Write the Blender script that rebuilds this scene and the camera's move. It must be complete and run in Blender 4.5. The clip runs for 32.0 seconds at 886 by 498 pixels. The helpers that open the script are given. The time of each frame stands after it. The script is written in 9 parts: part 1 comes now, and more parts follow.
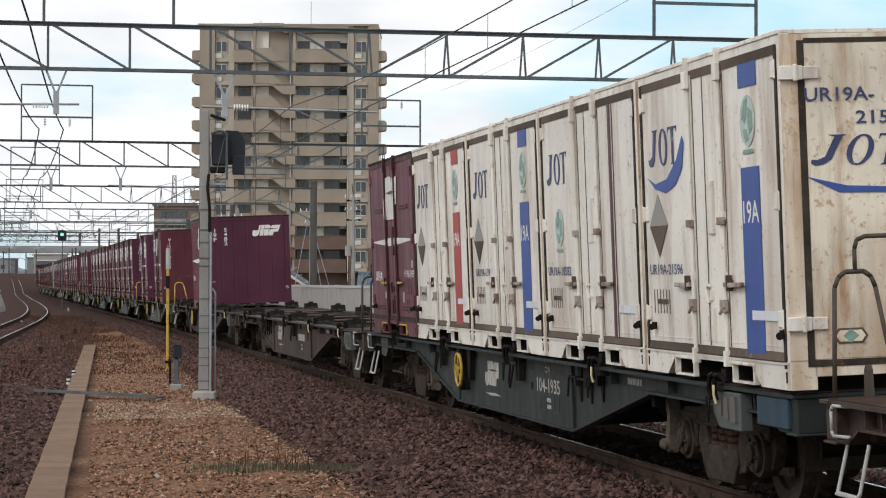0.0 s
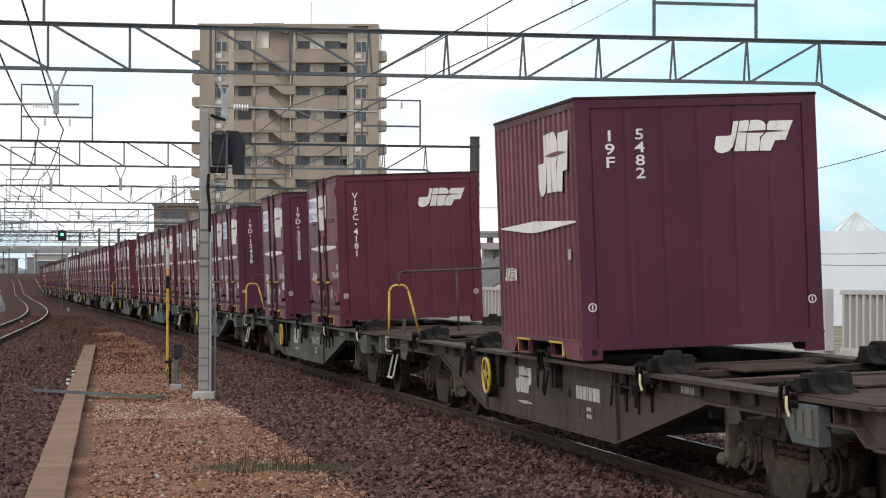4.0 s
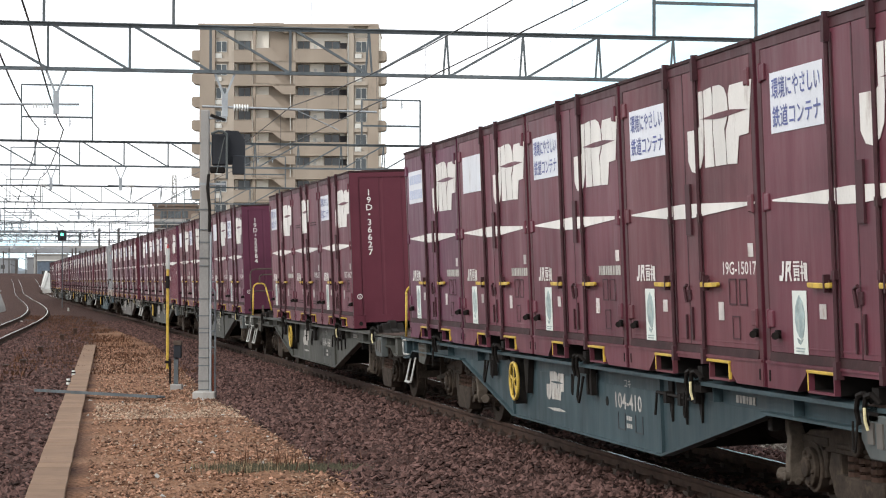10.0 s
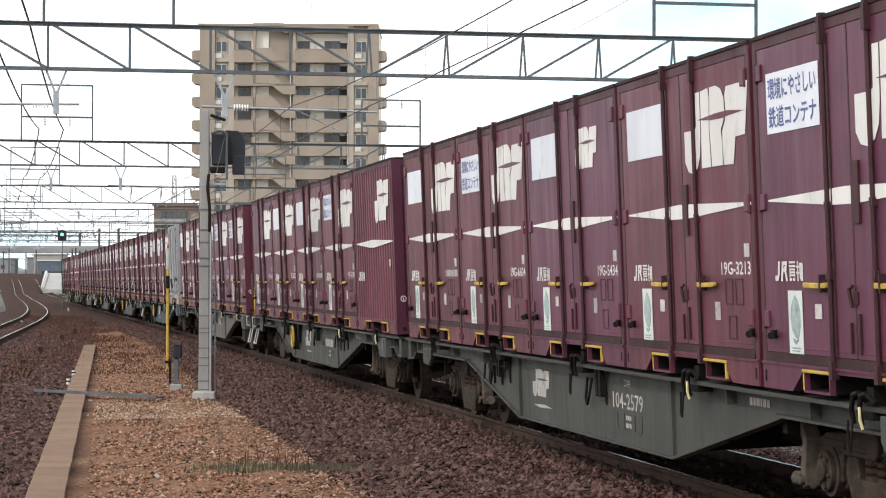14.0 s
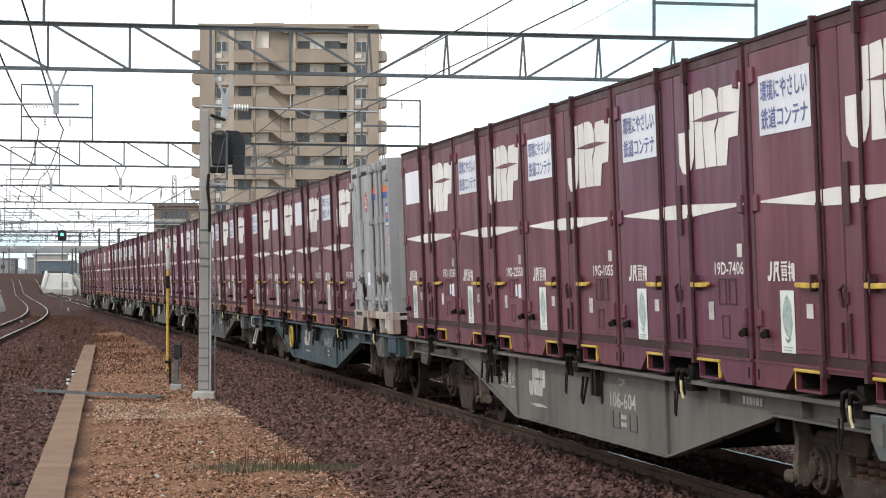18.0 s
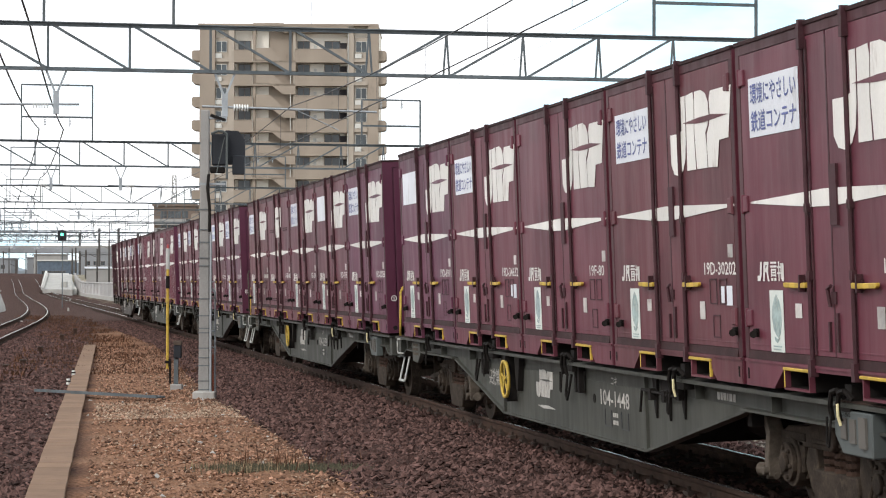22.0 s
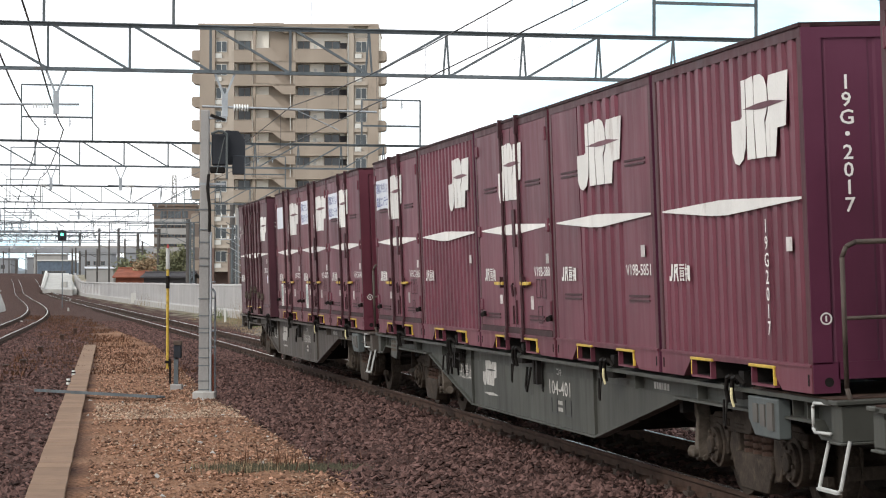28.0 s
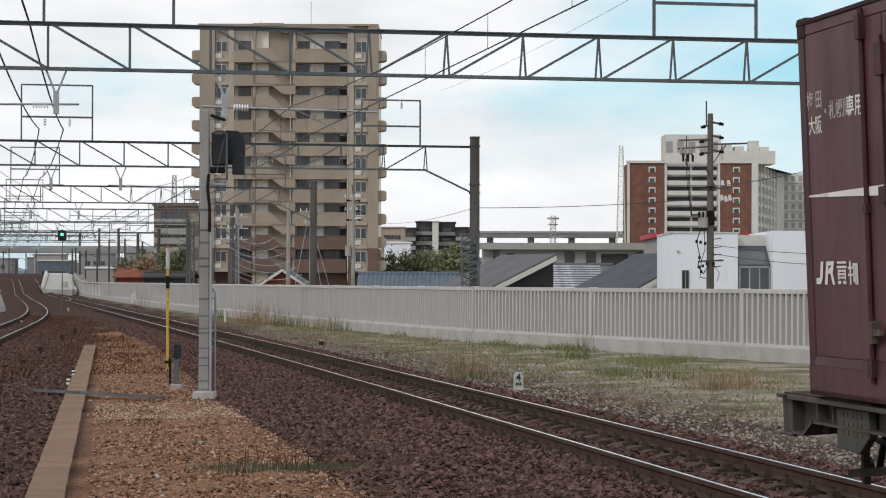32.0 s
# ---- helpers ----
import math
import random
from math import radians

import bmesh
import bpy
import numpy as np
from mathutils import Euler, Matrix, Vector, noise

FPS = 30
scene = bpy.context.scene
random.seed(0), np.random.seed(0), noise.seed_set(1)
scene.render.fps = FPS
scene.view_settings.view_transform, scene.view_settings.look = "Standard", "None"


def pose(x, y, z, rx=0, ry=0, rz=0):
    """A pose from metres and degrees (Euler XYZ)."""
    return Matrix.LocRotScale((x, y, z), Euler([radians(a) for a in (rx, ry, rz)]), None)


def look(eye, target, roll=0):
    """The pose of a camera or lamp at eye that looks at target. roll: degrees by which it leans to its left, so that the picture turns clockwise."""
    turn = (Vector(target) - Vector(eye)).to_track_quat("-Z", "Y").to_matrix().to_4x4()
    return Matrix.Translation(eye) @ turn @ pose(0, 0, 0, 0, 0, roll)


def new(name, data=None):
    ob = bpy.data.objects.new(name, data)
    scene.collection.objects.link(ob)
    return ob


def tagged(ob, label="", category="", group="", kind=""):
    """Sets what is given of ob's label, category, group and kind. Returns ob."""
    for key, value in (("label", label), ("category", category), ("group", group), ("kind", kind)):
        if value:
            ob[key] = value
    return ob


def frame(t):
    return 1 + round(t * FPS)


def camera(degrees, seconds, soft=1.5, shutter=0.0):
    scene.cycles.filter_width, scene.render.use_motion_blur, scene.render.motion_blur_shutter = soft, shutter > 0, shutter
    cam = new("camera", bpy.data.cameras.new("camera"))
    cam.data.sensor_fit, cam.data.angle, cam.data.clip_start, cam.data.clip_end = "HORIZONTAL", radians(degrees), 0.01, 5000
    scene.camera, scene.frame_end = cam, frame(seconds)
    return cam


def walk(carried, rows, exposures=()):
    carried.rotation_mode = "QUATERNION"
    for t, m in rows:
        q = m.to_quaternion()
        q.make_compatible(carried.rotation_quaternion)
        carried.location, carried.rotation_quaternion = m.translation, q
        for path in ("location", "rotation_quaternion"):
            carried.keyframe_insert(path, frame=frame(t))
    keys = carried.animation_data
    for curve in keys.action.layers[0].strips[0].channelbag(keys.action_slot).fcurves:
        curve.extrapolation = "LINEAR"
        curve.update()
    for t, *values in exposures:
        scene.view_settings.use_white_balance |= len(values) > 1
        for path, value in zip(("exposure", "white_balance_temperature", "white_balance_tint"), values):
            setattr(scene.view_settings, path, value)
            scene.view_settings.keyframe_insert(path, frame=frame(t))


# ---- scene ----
# the camera stands still on the ground between two tracks
cam = camera(22.094, 32.0, soft=1.1, shutter=0.0)
STAND = pose(0.0, 0.0, 1.7458, 90.0 + 0.8203, 0, 0) @ pose(0, 0, 0, 0, 0, 0.134)
EXPOSURES = [(0.0, -0.66), (1.0, -0.66), (2.0, -0.72), (3.0, -0.68), (5.5, -0.2), (6.5, -0.1), (8.0, -0.08), (14.0, -0.08), (17.0, -0.12), (20.0, -0.2), (23.0, -0.12), (28.0, -0.12), (30.0, -0.1), (30.7, -0.26), (31.3, -0.5), (32.0, -0.78)]
walk(cam, [(0.0, STAND), (32.0, STAND)], EXPOSURES)

# ---- light: bright overcast sky with a veiled sun ----
SUN_ELEV, SUN_AZ = radians(38), radians(222)
world = bpy.data.worlds.new("sky")
scene.world = world
world.use_nodes = True


def make_sky():
    nt = world.node_tree
    n, l = nt.nodes, nt.links
    n.clear()
    out = n.new("ShaderNodeOutputWorld")
    bg = n.new("ShaderNodeBackground")
    sky = n.new("ShaderNodeTexSky")
    sky.sky_type, sky.sun_disc = "NISHITA", False
    sky.sun_elevation, sky.sun_rotation = SUN_ELEV, SUN_AZ
    sky.air_density, sky.dust_density = 1.0, 2.0
    tc = n.new("ShaderNodeTexCoord")
    mp = n.new("ShaderNodeMapping")
    mp.inputs["Scale"].default_value = (1.0, 1.0, 3.2)
    mp.inputs["Location"].default_value = (0.35, 0.2, -0.09)
    mp.inputs["Rotation"].default_value = (0, 0, radians(19.5))
    big = n.new("ShaderNodeTexNoise")
    big.inputs["Scale"].default_value, big.inputs["Detail"].default_value = 3.2, 7.0
    big.inputs["Roughness"].default_value = 0.52
    ramp = n.new("ShaderNodeValToRGB")
    ramp.color_ramp.elements[0].position, ramp.color_ramp.elements[1].position = 0.31, 0.465
    cloud = n.new("ShaderNodeTexNoise")
    cloud.inputs["Scale"].default_value, cloud.inputs["Detail"].default_value = 9.0, 6.0
    tone = n.new("ShaderNodeValToRGB")
    tone.color_ramp.elements[0].position, tone.color_ramp.elements[1].position = 0.3, 0.62
    tone.color_ramp.elements[0].color = (13.6, 14.0, 14.6, 1)
    tone.color_ramp.elements[1].color = (17.4, 17.5, 17.7, 1)
    blue = n.new("ShaderNodeMixRGB")
    blue.blend_type = "ADD"
    blue.inputs[0].default_value = 1.0
    blue.inputs[2].default_value = (3.6, 8.4, 10.4, 1)
    mix = n.new("ShaderNodeMixRGB")
    l.new(tc.outputs["Generated"], mp.inputs["Vector"])
    l.new(mp.outputs[0], big.inputs["Vector"])
    l.new(mp.outputs[0], cloud.inputs["Vector"])
    # the cloud thins out towards one quarter of the sky
    dot = n.new("ShaderNodeVectorMath")
    dot.operation = "DOT_PRODUCT"
    dot.inputs[1].default_value = (math.sin(radians(10)) * math.cos(radians(10)), math.cos(radians(10)) * math.cos(radians(10)), math.sin(radians(10)))
    thin = n.new("ShaderNodeMapRange")
    thin.inputs["From Min"].default_value, thin.inputs["From Max"].default_value = 0.982, 0.9995
    thin.inputs["To Min"].default_value, thin.inputs["To Max"].default_value = 0.0, 0.105
    sub = n.new("ShaderNodeMath")
    sub.operation = "SUBTRACT"
    l.new(tc.outputs["Generated"], dot.inputs[0])
    l.new(dot.outputs["Value"], thin.inputs["Value"])
    l.new(big.outputs[0], sub.inputs[0])
    l.new(thin.outputs[0], sub.inputs[1])
    l.new(sub.outputs[0], ramp.inputs[0])
    l.new(cloud.outputs[0], tone.inputs[0])
    l.new(sky.outputs[0], blue.inputs[1])
    l.new(ramp.outputs[0], mix.inputs[0])
    l.new(blue.outputs[0], mix.inputs[1])
    l.new(tone.outputs[0], mix.inputs[2])
    l.new(mix.outputs[0], bg.inputs[0])
    bg.inputs[1].default_value = 0.1
    l.new(bg.outputs[0], out.inputs[0])


make_sky()
sun_data = bpy.data.lights.new("sun", "SUN")
sun_data.energy, sun_data.angle, sun_data.color = 2.0, radians(14), (1.0, 0.95, 0.88)
sun = new("sun", sun_data)
sun.matrix_world = look((0, 0, 50), (50 * -math.sin(SUN_AZ), 50 * -math.cos(SUN_AZ), 50 - 50 * math.tan(SUN_ELEV)))

# ---- the curve of the main track: heading by distance s along it ----
TH0, K0, K1, K2 = -0.176788, -3.96508e-4, 4.90589e-6, -1.645222e-8
K3 = 1.642693e-11
GS = np.linspace(-60, 900, 3841)
_gc = np.clip(GS, -20, 330)
_gk = np.where((GS < -20), 0.0, K0 + K1 * _gc + K2 * _gc ** 2 + K3 * _gc ** 3)
_gk = np.where(GS > 330, -0.00035, _gk)
_gd = GS[1] - GS[0]
_i0 = int(np.argmin(abs(GS)))
_gt = np.concatenate([[0], np.cumsum((_gk[1:] + _gk[:-1]) / 2 * _gd)])
GT = _gt - _gt[_i0] + TH0
_gx = np.concatenate([[0], np.cumsum(np.sin((GT[1:] + GT[:-1]) / 2) * _gd)])
_gy = np.concatenate([[0], np.cumsum(np.cos((GT[1:] + GT[:-1]) / 2) * _gd)])
GX, GY = _gx - _gx[_i0] + 6.6229, _gy - _gy[_i0]
CANT = 0.0402


def rise(y):
    """Height of the line's ground by distance: level, then climbing far off."""
    y = np.asarray(y, dtype=float)
    q = np.clip((y - 300) / 130.0, 0, 1)
    return 3.3 * q * q * (3 - 2 * q)


def at_track(s, lat=0.0):
    """Plan position and heading; lat is metres to the right of the track's centre."""
    x, y, t = np.interp(s, GS, GX), np.interp(s, GS, GY), np.interp(s, GS, GT)
    return x + lat * np.cos(t), y - lat * np.sin(t), t


def rail_pose(s, cant=CANT, z=0.0):
    """Pose at s on the main track: local x runs along it, away from the viewer's side, y to its left."""
    x, y, t = at_track(s)
    return pose(float(x), float(y), float(rise(y)) + z, math.degrees(-cant), 0, 90 - math.degrees(float(t)))


# ---- building helpers ----
class Shape:
    """Collects faces of one mesh."""

    def __init__(self):
        self.v, self.f = [], []

    def add(self, verts, faces):
        k = len(self.v)
        self.v += [tuple(p) for p in verts]
        self.f += [tuple(i + k for i in q) for q in faces]
        return self

    def box(self, x0, x1, y0, y1, z0, z1, m=None):
        vs = [Vector((x, y, z)) for x in (x0, x1) for y in (y0, y1) for z in (z0, z1)]
        if m is not None:
            vs = [m @ p for p in vs]
        return self.add(vs, [(0, 1, 3, 2), (4, 6, 7, 5), (0, 4, 5, 1), (2, 3, 7, 6), (0, 2, 6, 4), (1, 5, 7, 3)])

    def prism(self, pts, axis, a, b):
        """Extrude a 2D outline between a and b along axis: 'x' (y, z), 'y' (x, z), 'z' (x, y)."""
        n = len(pts)
        put = {"x": lambda p, t: (t, p[0], p[1]), "y": lambda p, t: (p[0], t, p[1]), "z": lambda p, t: (p[0], p[1], t)}[axis]
        vs = [put(p, a) for p in pts] + [put(p, b) for p in pts]
        fs = [tuple(range(n)), tuple(range(2 * n - 1, n - 1, -1))]
        fs += [(i, i + n, (i + 1) % n + n, (i + 1) % n) for i in range(n)]
        return self.add(vs, fs)

    def rod(self, p, q, r, n=6, r2=None):
        p, q = Vector(p), Vector(q)
        d = (q - p)
        if d.length < 1e-6:
            return self
        a = d.orthogonal().normalized()
        b = d.normalized().cross(a)
        r2 = r if r2 is None else r2
        vs = [p + (a * math.cos(2 * math.pi * i / n) + b * math.sin(2 * math.pi * i / n)) * r for i in range(n)]
        vs += [q + (a * math.cos(2 * math.pi * i / n) + b * math.sin(2 * math.pi * i / n)) * r2 for i in range(n)]
        fs = [(i, (i + 1) % n, (i + 1) % n + n, i + n) for i in range(n)] + [tuple(range(n - 1, -1, -1)), tuple(range(n, 2 * n))]
        return self.add(vs, fs)

    def path(self, pts, r, n=6):
        for p, q in zip(pts, pts[1:]):
            self.rod(p, q, r, n)
        return self

    def beam(self, p, q, w, h):
        """A square bar from p to q, w wide and h high."""
        p, q = Vector(p), Vector(q)
        d = (q - p).normalized()
        a = d.cross(Vector((0, 0, 1)))
        a = a.normalized() if a.length > 1e-3 else Vector((1, 0, 0))
        b = a.cross(d)
        vs = [e + a * sx * w / 2 + b * sz * h / 2 for e in (p, q) for sx, sz in ((-1, -1), (1, -1), (1, 1), (-1, 1))]
        return self.add(vs, [(0, 1, 2, 3), (7, 6, 5, 4), (0, 4, 5, 1), (1, 5, 6, 2), (2, 6, 7, 3), (3, 7, 4, 0)])

    def ring(self, c, axis, r0, r1, half, n=24):
        """A flat ring round an axis ('x', 'y' or 'z')."""
        vs = []
        for i in range(n):
            ca, sa = math.cos(2 * math.pi * i / n), math.sin(2 * math.pi * i / n)
            for r, h in ((r0, -half), (r1, -half), (r1, half), (r0, half)):
                q = {"x": (h, r * ca, r * sa), "y": (r * ca, h, r * sa), "z": (r * ca, r * sa, h)}[axis]
                vs.append((c[0] + q[0], c[1] + q[1], c[2] + q[2]))
        fs = []
        for i in range(n):
            j = (i + 1) % n
            fs += [(4 * i + k, 4 * j + k, 4 * j + (k + 1) % 4, 4 * i + (k + 1) % 4) for k in range(4)]
        return self.add(vs, fs)

    def mesh(self, name, material=None, smooth=False, bevel=0.0):
        me = bpy.data.meshes.new(name)
        me.from_pydata([tuple(p) for p in self.v], [], self.f)
        bm = bmesh.new()
        bm.from_mesh(me)
        bmesh.ops.recalc_face_normals(bm, faces=bm.faces)
        if bevel:
            bmesh.ops.bevel(bm, geom=list(bm.edges), offset=bevel, segments=1, affect="EDGES", clamp_overlap=True)
        bm.to_mesh(me)
        bm.free()
        if material:
            me.materials.append(material)
        if smooth:
            me.shade_smooth()
        return me


def part(name, shape, material, parent=None, label="", m=None, smooth=False, bevel=0.0):
    """Links a Shape or a ready mesh as one object under a thing or a part."""
    me = shape if isinstance(shape, bpy.types.Mesh) else shape.mesh(name, material, smooth, bevel)
    ob = new(name, me)
    if parent is not None:
        ob.parent = parent
    if m is not None:
        ob.matrix_local = m
    if label:
        ob["label"] = label
    return ob


def empty(name, m=None, **tags):
    ob = new(name)
    ob.empty_display_size = 0.3
    if m is not None:
        ob.matrix_basis = m
    return tagged(ob, **tags)


LETTERS = {}


def letters(text, size, material, upright=False):
    """A mesh of lettering in the x-z plane, facing -y, centred; upright stacks the characters."""
    key = (text, size, material.name, upright)
    if key in LETTERS:
        return LETTERS[key]
    cu = bpy.data.curves.new("lettering", "FONT")
    cu.body, cu.size, cu.resolution_u = ("\n".join(text) if upright else text), size, 2
    cu.align_x, cu.align_y = "CENTER", "CENTER"
    cu.space_line = 0.86
    cu.offset = 0.012 * size
    tmp = bpy.data.objects.new("lettering", cu)
    me = bpy.data.meshes.new_from_object(tmp)
    bpy.data.objects.remove(tmp)
    me.transform(Matrix.Rotation(radians(90), 4, "X"))
    me.materials.clear()
    me.materials.append(material)
    LETTERS[key] = me
    return me


MESH = {}


def shared(key, make):
    """One mesh for all alike pieces."""
    if key not in MESH:
        MESH[key] = make()
    return MESH[key]


def flat(polys, thick=0.003):
    """Flat marks: outlines in x-z, facing -y, with a little thickness."""
    sh = Shape()
    for p in polys:
        sh.prism(p, "y", -thick, 0.0)
    return sh


def bars(widths, h, gap):
    """Unreadable small writing as plain bars."""
    polys, x = [], -(sum(widths) + gap * (len(widths) - 1)) / 2
    for w in widths:
        polys.append([(x, -h / 2), (x + w, -h / 2), (x + w, h / 2), (x, h / 2)])
        x += w + gap
    return polys


def rect(w, h):
    return [[(-w / 2, -h / 2), (w / 2, -h / 2), (w / 2, h / 2), (-w / 2, h / 2)]]

# ---- materials ----
def material(name, base, rough=0.6, metal=0.0, vary=0.18, scale=3.0, streak=0.0, bump=0.15, dirt=None, dirt_amount=0.0, per_object=0.0, fine=40.0, hue=0.0, island=0.0, emit=0.0):
    """Paint or stone with grain at two scales, optional run-down streaks and dirt, at real size in object space."""
    m = bpy.data.materials.new(name)
    m.use_nodes = True
    nt = m.node_tree
    n, l = nt.nodes, nt.links
    b = n["Principled BSDF"]
    b.inputs["Roughness"].default_value, b.inputs["Metallic"].default_value = rough, metal
    b.inputs["Specular IOR Level"].default_value = 0.5 if rough < 0.35 else 0.28 if rough < 0.65 else 0.1
    tc = n.new("ShaderNodeTexCoord")
    n1 = n.new("ShaderNodeTexNoise")
    n1.inputs["Scale"].default_value, n1.inputs["Detail"].default_value = scale, 6.0
    n2 = n.new("ShaderNodeTexNoise")
    n2.inputs["Scale"].default_value, n2.inputs["Detail"].default_value = fine, 4.0
    l.new(tc.outputs["Object"], n2.inputs["Vector"])
    src = tc.outputs["Object"]
    if per_object or hue:
        oi = n.new("ShaderNodeObjectInfo")
        add = n.new("ShaderNodeVectorMath")
        mul = n.new("ShaderNodeMath")
        mul.operation, mul.inputs[1].default_value = "MULTIPLY", 37.0
        l.new(oi.outputs["Random"], mul.inputs[0])
        add.operation = "ADD"
        l.new(src, add.inputs[0])
        l.new(mul.outputs[0], add.inputs[1])
        src = add.outputs[0]
    if streak:
        mp = n.new("ShaderNodeMapping")
        mp.inputs["Scale"].default_value = (1.0, 1.0, 1.0 - streak)
        l.new(src, mp.inputs["Vector"])
        src = mp.outputs[0]
    l.new(src, n1.inputs["Vector"])
    ramp = n.new("ShaderNodeValToRGB")
    ramp.color_ramp.elements[0].position, ramp.color_ramp.elements[1].position = 0.3, 0.7
    lo, hi = 1.0 - vary, 1.0 + vary
    ramp.color_ramp.elements[0].color = (base[0] * lo, base[1] * lo, base[2] * lo, 1)
    ramp.color_ramp.elements[1].color = (min(base[0] * hi, 0.9), min(base[1] * hi, 0.9), min(base[2] * hi, 0.9), 1)
    mixn = n.new("ShaderNodeMath")
    mixn.operation = "MULTIPLY_ADD"
    mixn.inputs[1].default_value, mixn.inputs[2].default_value = 0.35, -0.17
    l.new(n2.outputs[0], mixn.inputs[0])
    sm = n.new("ShaderNodeMath")
    sm.operation = "ADD"
    l.new(n1.outputs[0], sm.inputs[0])
    l.new(mixn.outputs[0], sm.inputs[1])
    l.new(sm.outputs[0], ramp.inputs[0])
    col = ramp.outputs[0]
    if dirt:
        n3 = n.new("ShaderNodeTexNoise")
        n3.inputs["Scale"].default_value, n3.inputs["Detail"].default_value, n3.inputs["Roughness"].default_value = scale * 1.7, 8.0, 0.7
        l.new(src, n3.inputs["Vector"])
        r3 = n.new("ShaderNodeValToRGB")
        r3.color_ramp.elements[0].position, r3.color_ramp.elements[1].position = 0.62 - 0.3 * dirt_amount, 0.78 - 0.15 * dirt_amount
        l.new(n3.outputs[0], r3.inputs[0])
        mx = n.new("ShaderNodeMixRGB")
        mx.inputs[2].default_value = (*dirt, 1)
        l.new(r3.outputs[0], mx.inputs[0])
        l.new(col, mx.inputs[1])
        col = mx.outputs[0]
    if per_object or hue or island:
        hs = n.new("ShaderNodeHueSaturation")
        if island:
            oi = n.new("ShaderNodeNewGeometry")
            rnd = oi.outputs["Random Per Island"]
            per_object = per_object or island
        else:
            rnd = oi.outputs["Random"]
        mr = n.new("ShaderNodeMapRange")
        mr.inputs["To Min"].default_value, mr.inputs["To Max"].default_value = 1 - per_object, 1 + per_object
        l.new(rnd, mr.inputs["Value"])
        l.new(mr.outputs[0], hs.inputs["Value"])
        if hue:
            mr2 = n.new("ShaderNodeMapRange")
            mr2.inputs["To Min"].default_value, mr2.inputs["To Max"].default_value = 0.5 - hue, 0.5 + hue
            fr = n.new("ShaderNodeMath")
            fr.operation, fr.inputs[1].default_value = "MULTIPLY", 7.31
            ft = n.new("ShaderNodeMath")
            ft.operation = "FRACT"
            l.new(rnd, fr.inputs[0])
            l.new(fr.outputs[0], ft.inputs[0])
            l.new(ft.outputs[0], mr2.inputs["Value"])
            l.new(mr2.outputs[0], hs.inputs["Hue"])
        l.new(col, hs.inputs["Color"])
        col = hs.outputs[0]
    l.new(col, b.inputs["Base Color"])
    if bump:
        bp = n.new("ShaderNodeBump")
        bp.inputs["Strength"].default_value, bp.inputs["Distance"].default_value = bump, 0.02
        l.new(sm.outputs[0], bp.inputs["Height"])
        l.new(bp.outputs[0], b.inputs["Normal"])
    if emit:
        b.inputs["Emission Color"].default_value = (*base, 1)
        b.inputs["Emission Strength"].default_value = emit
    return m


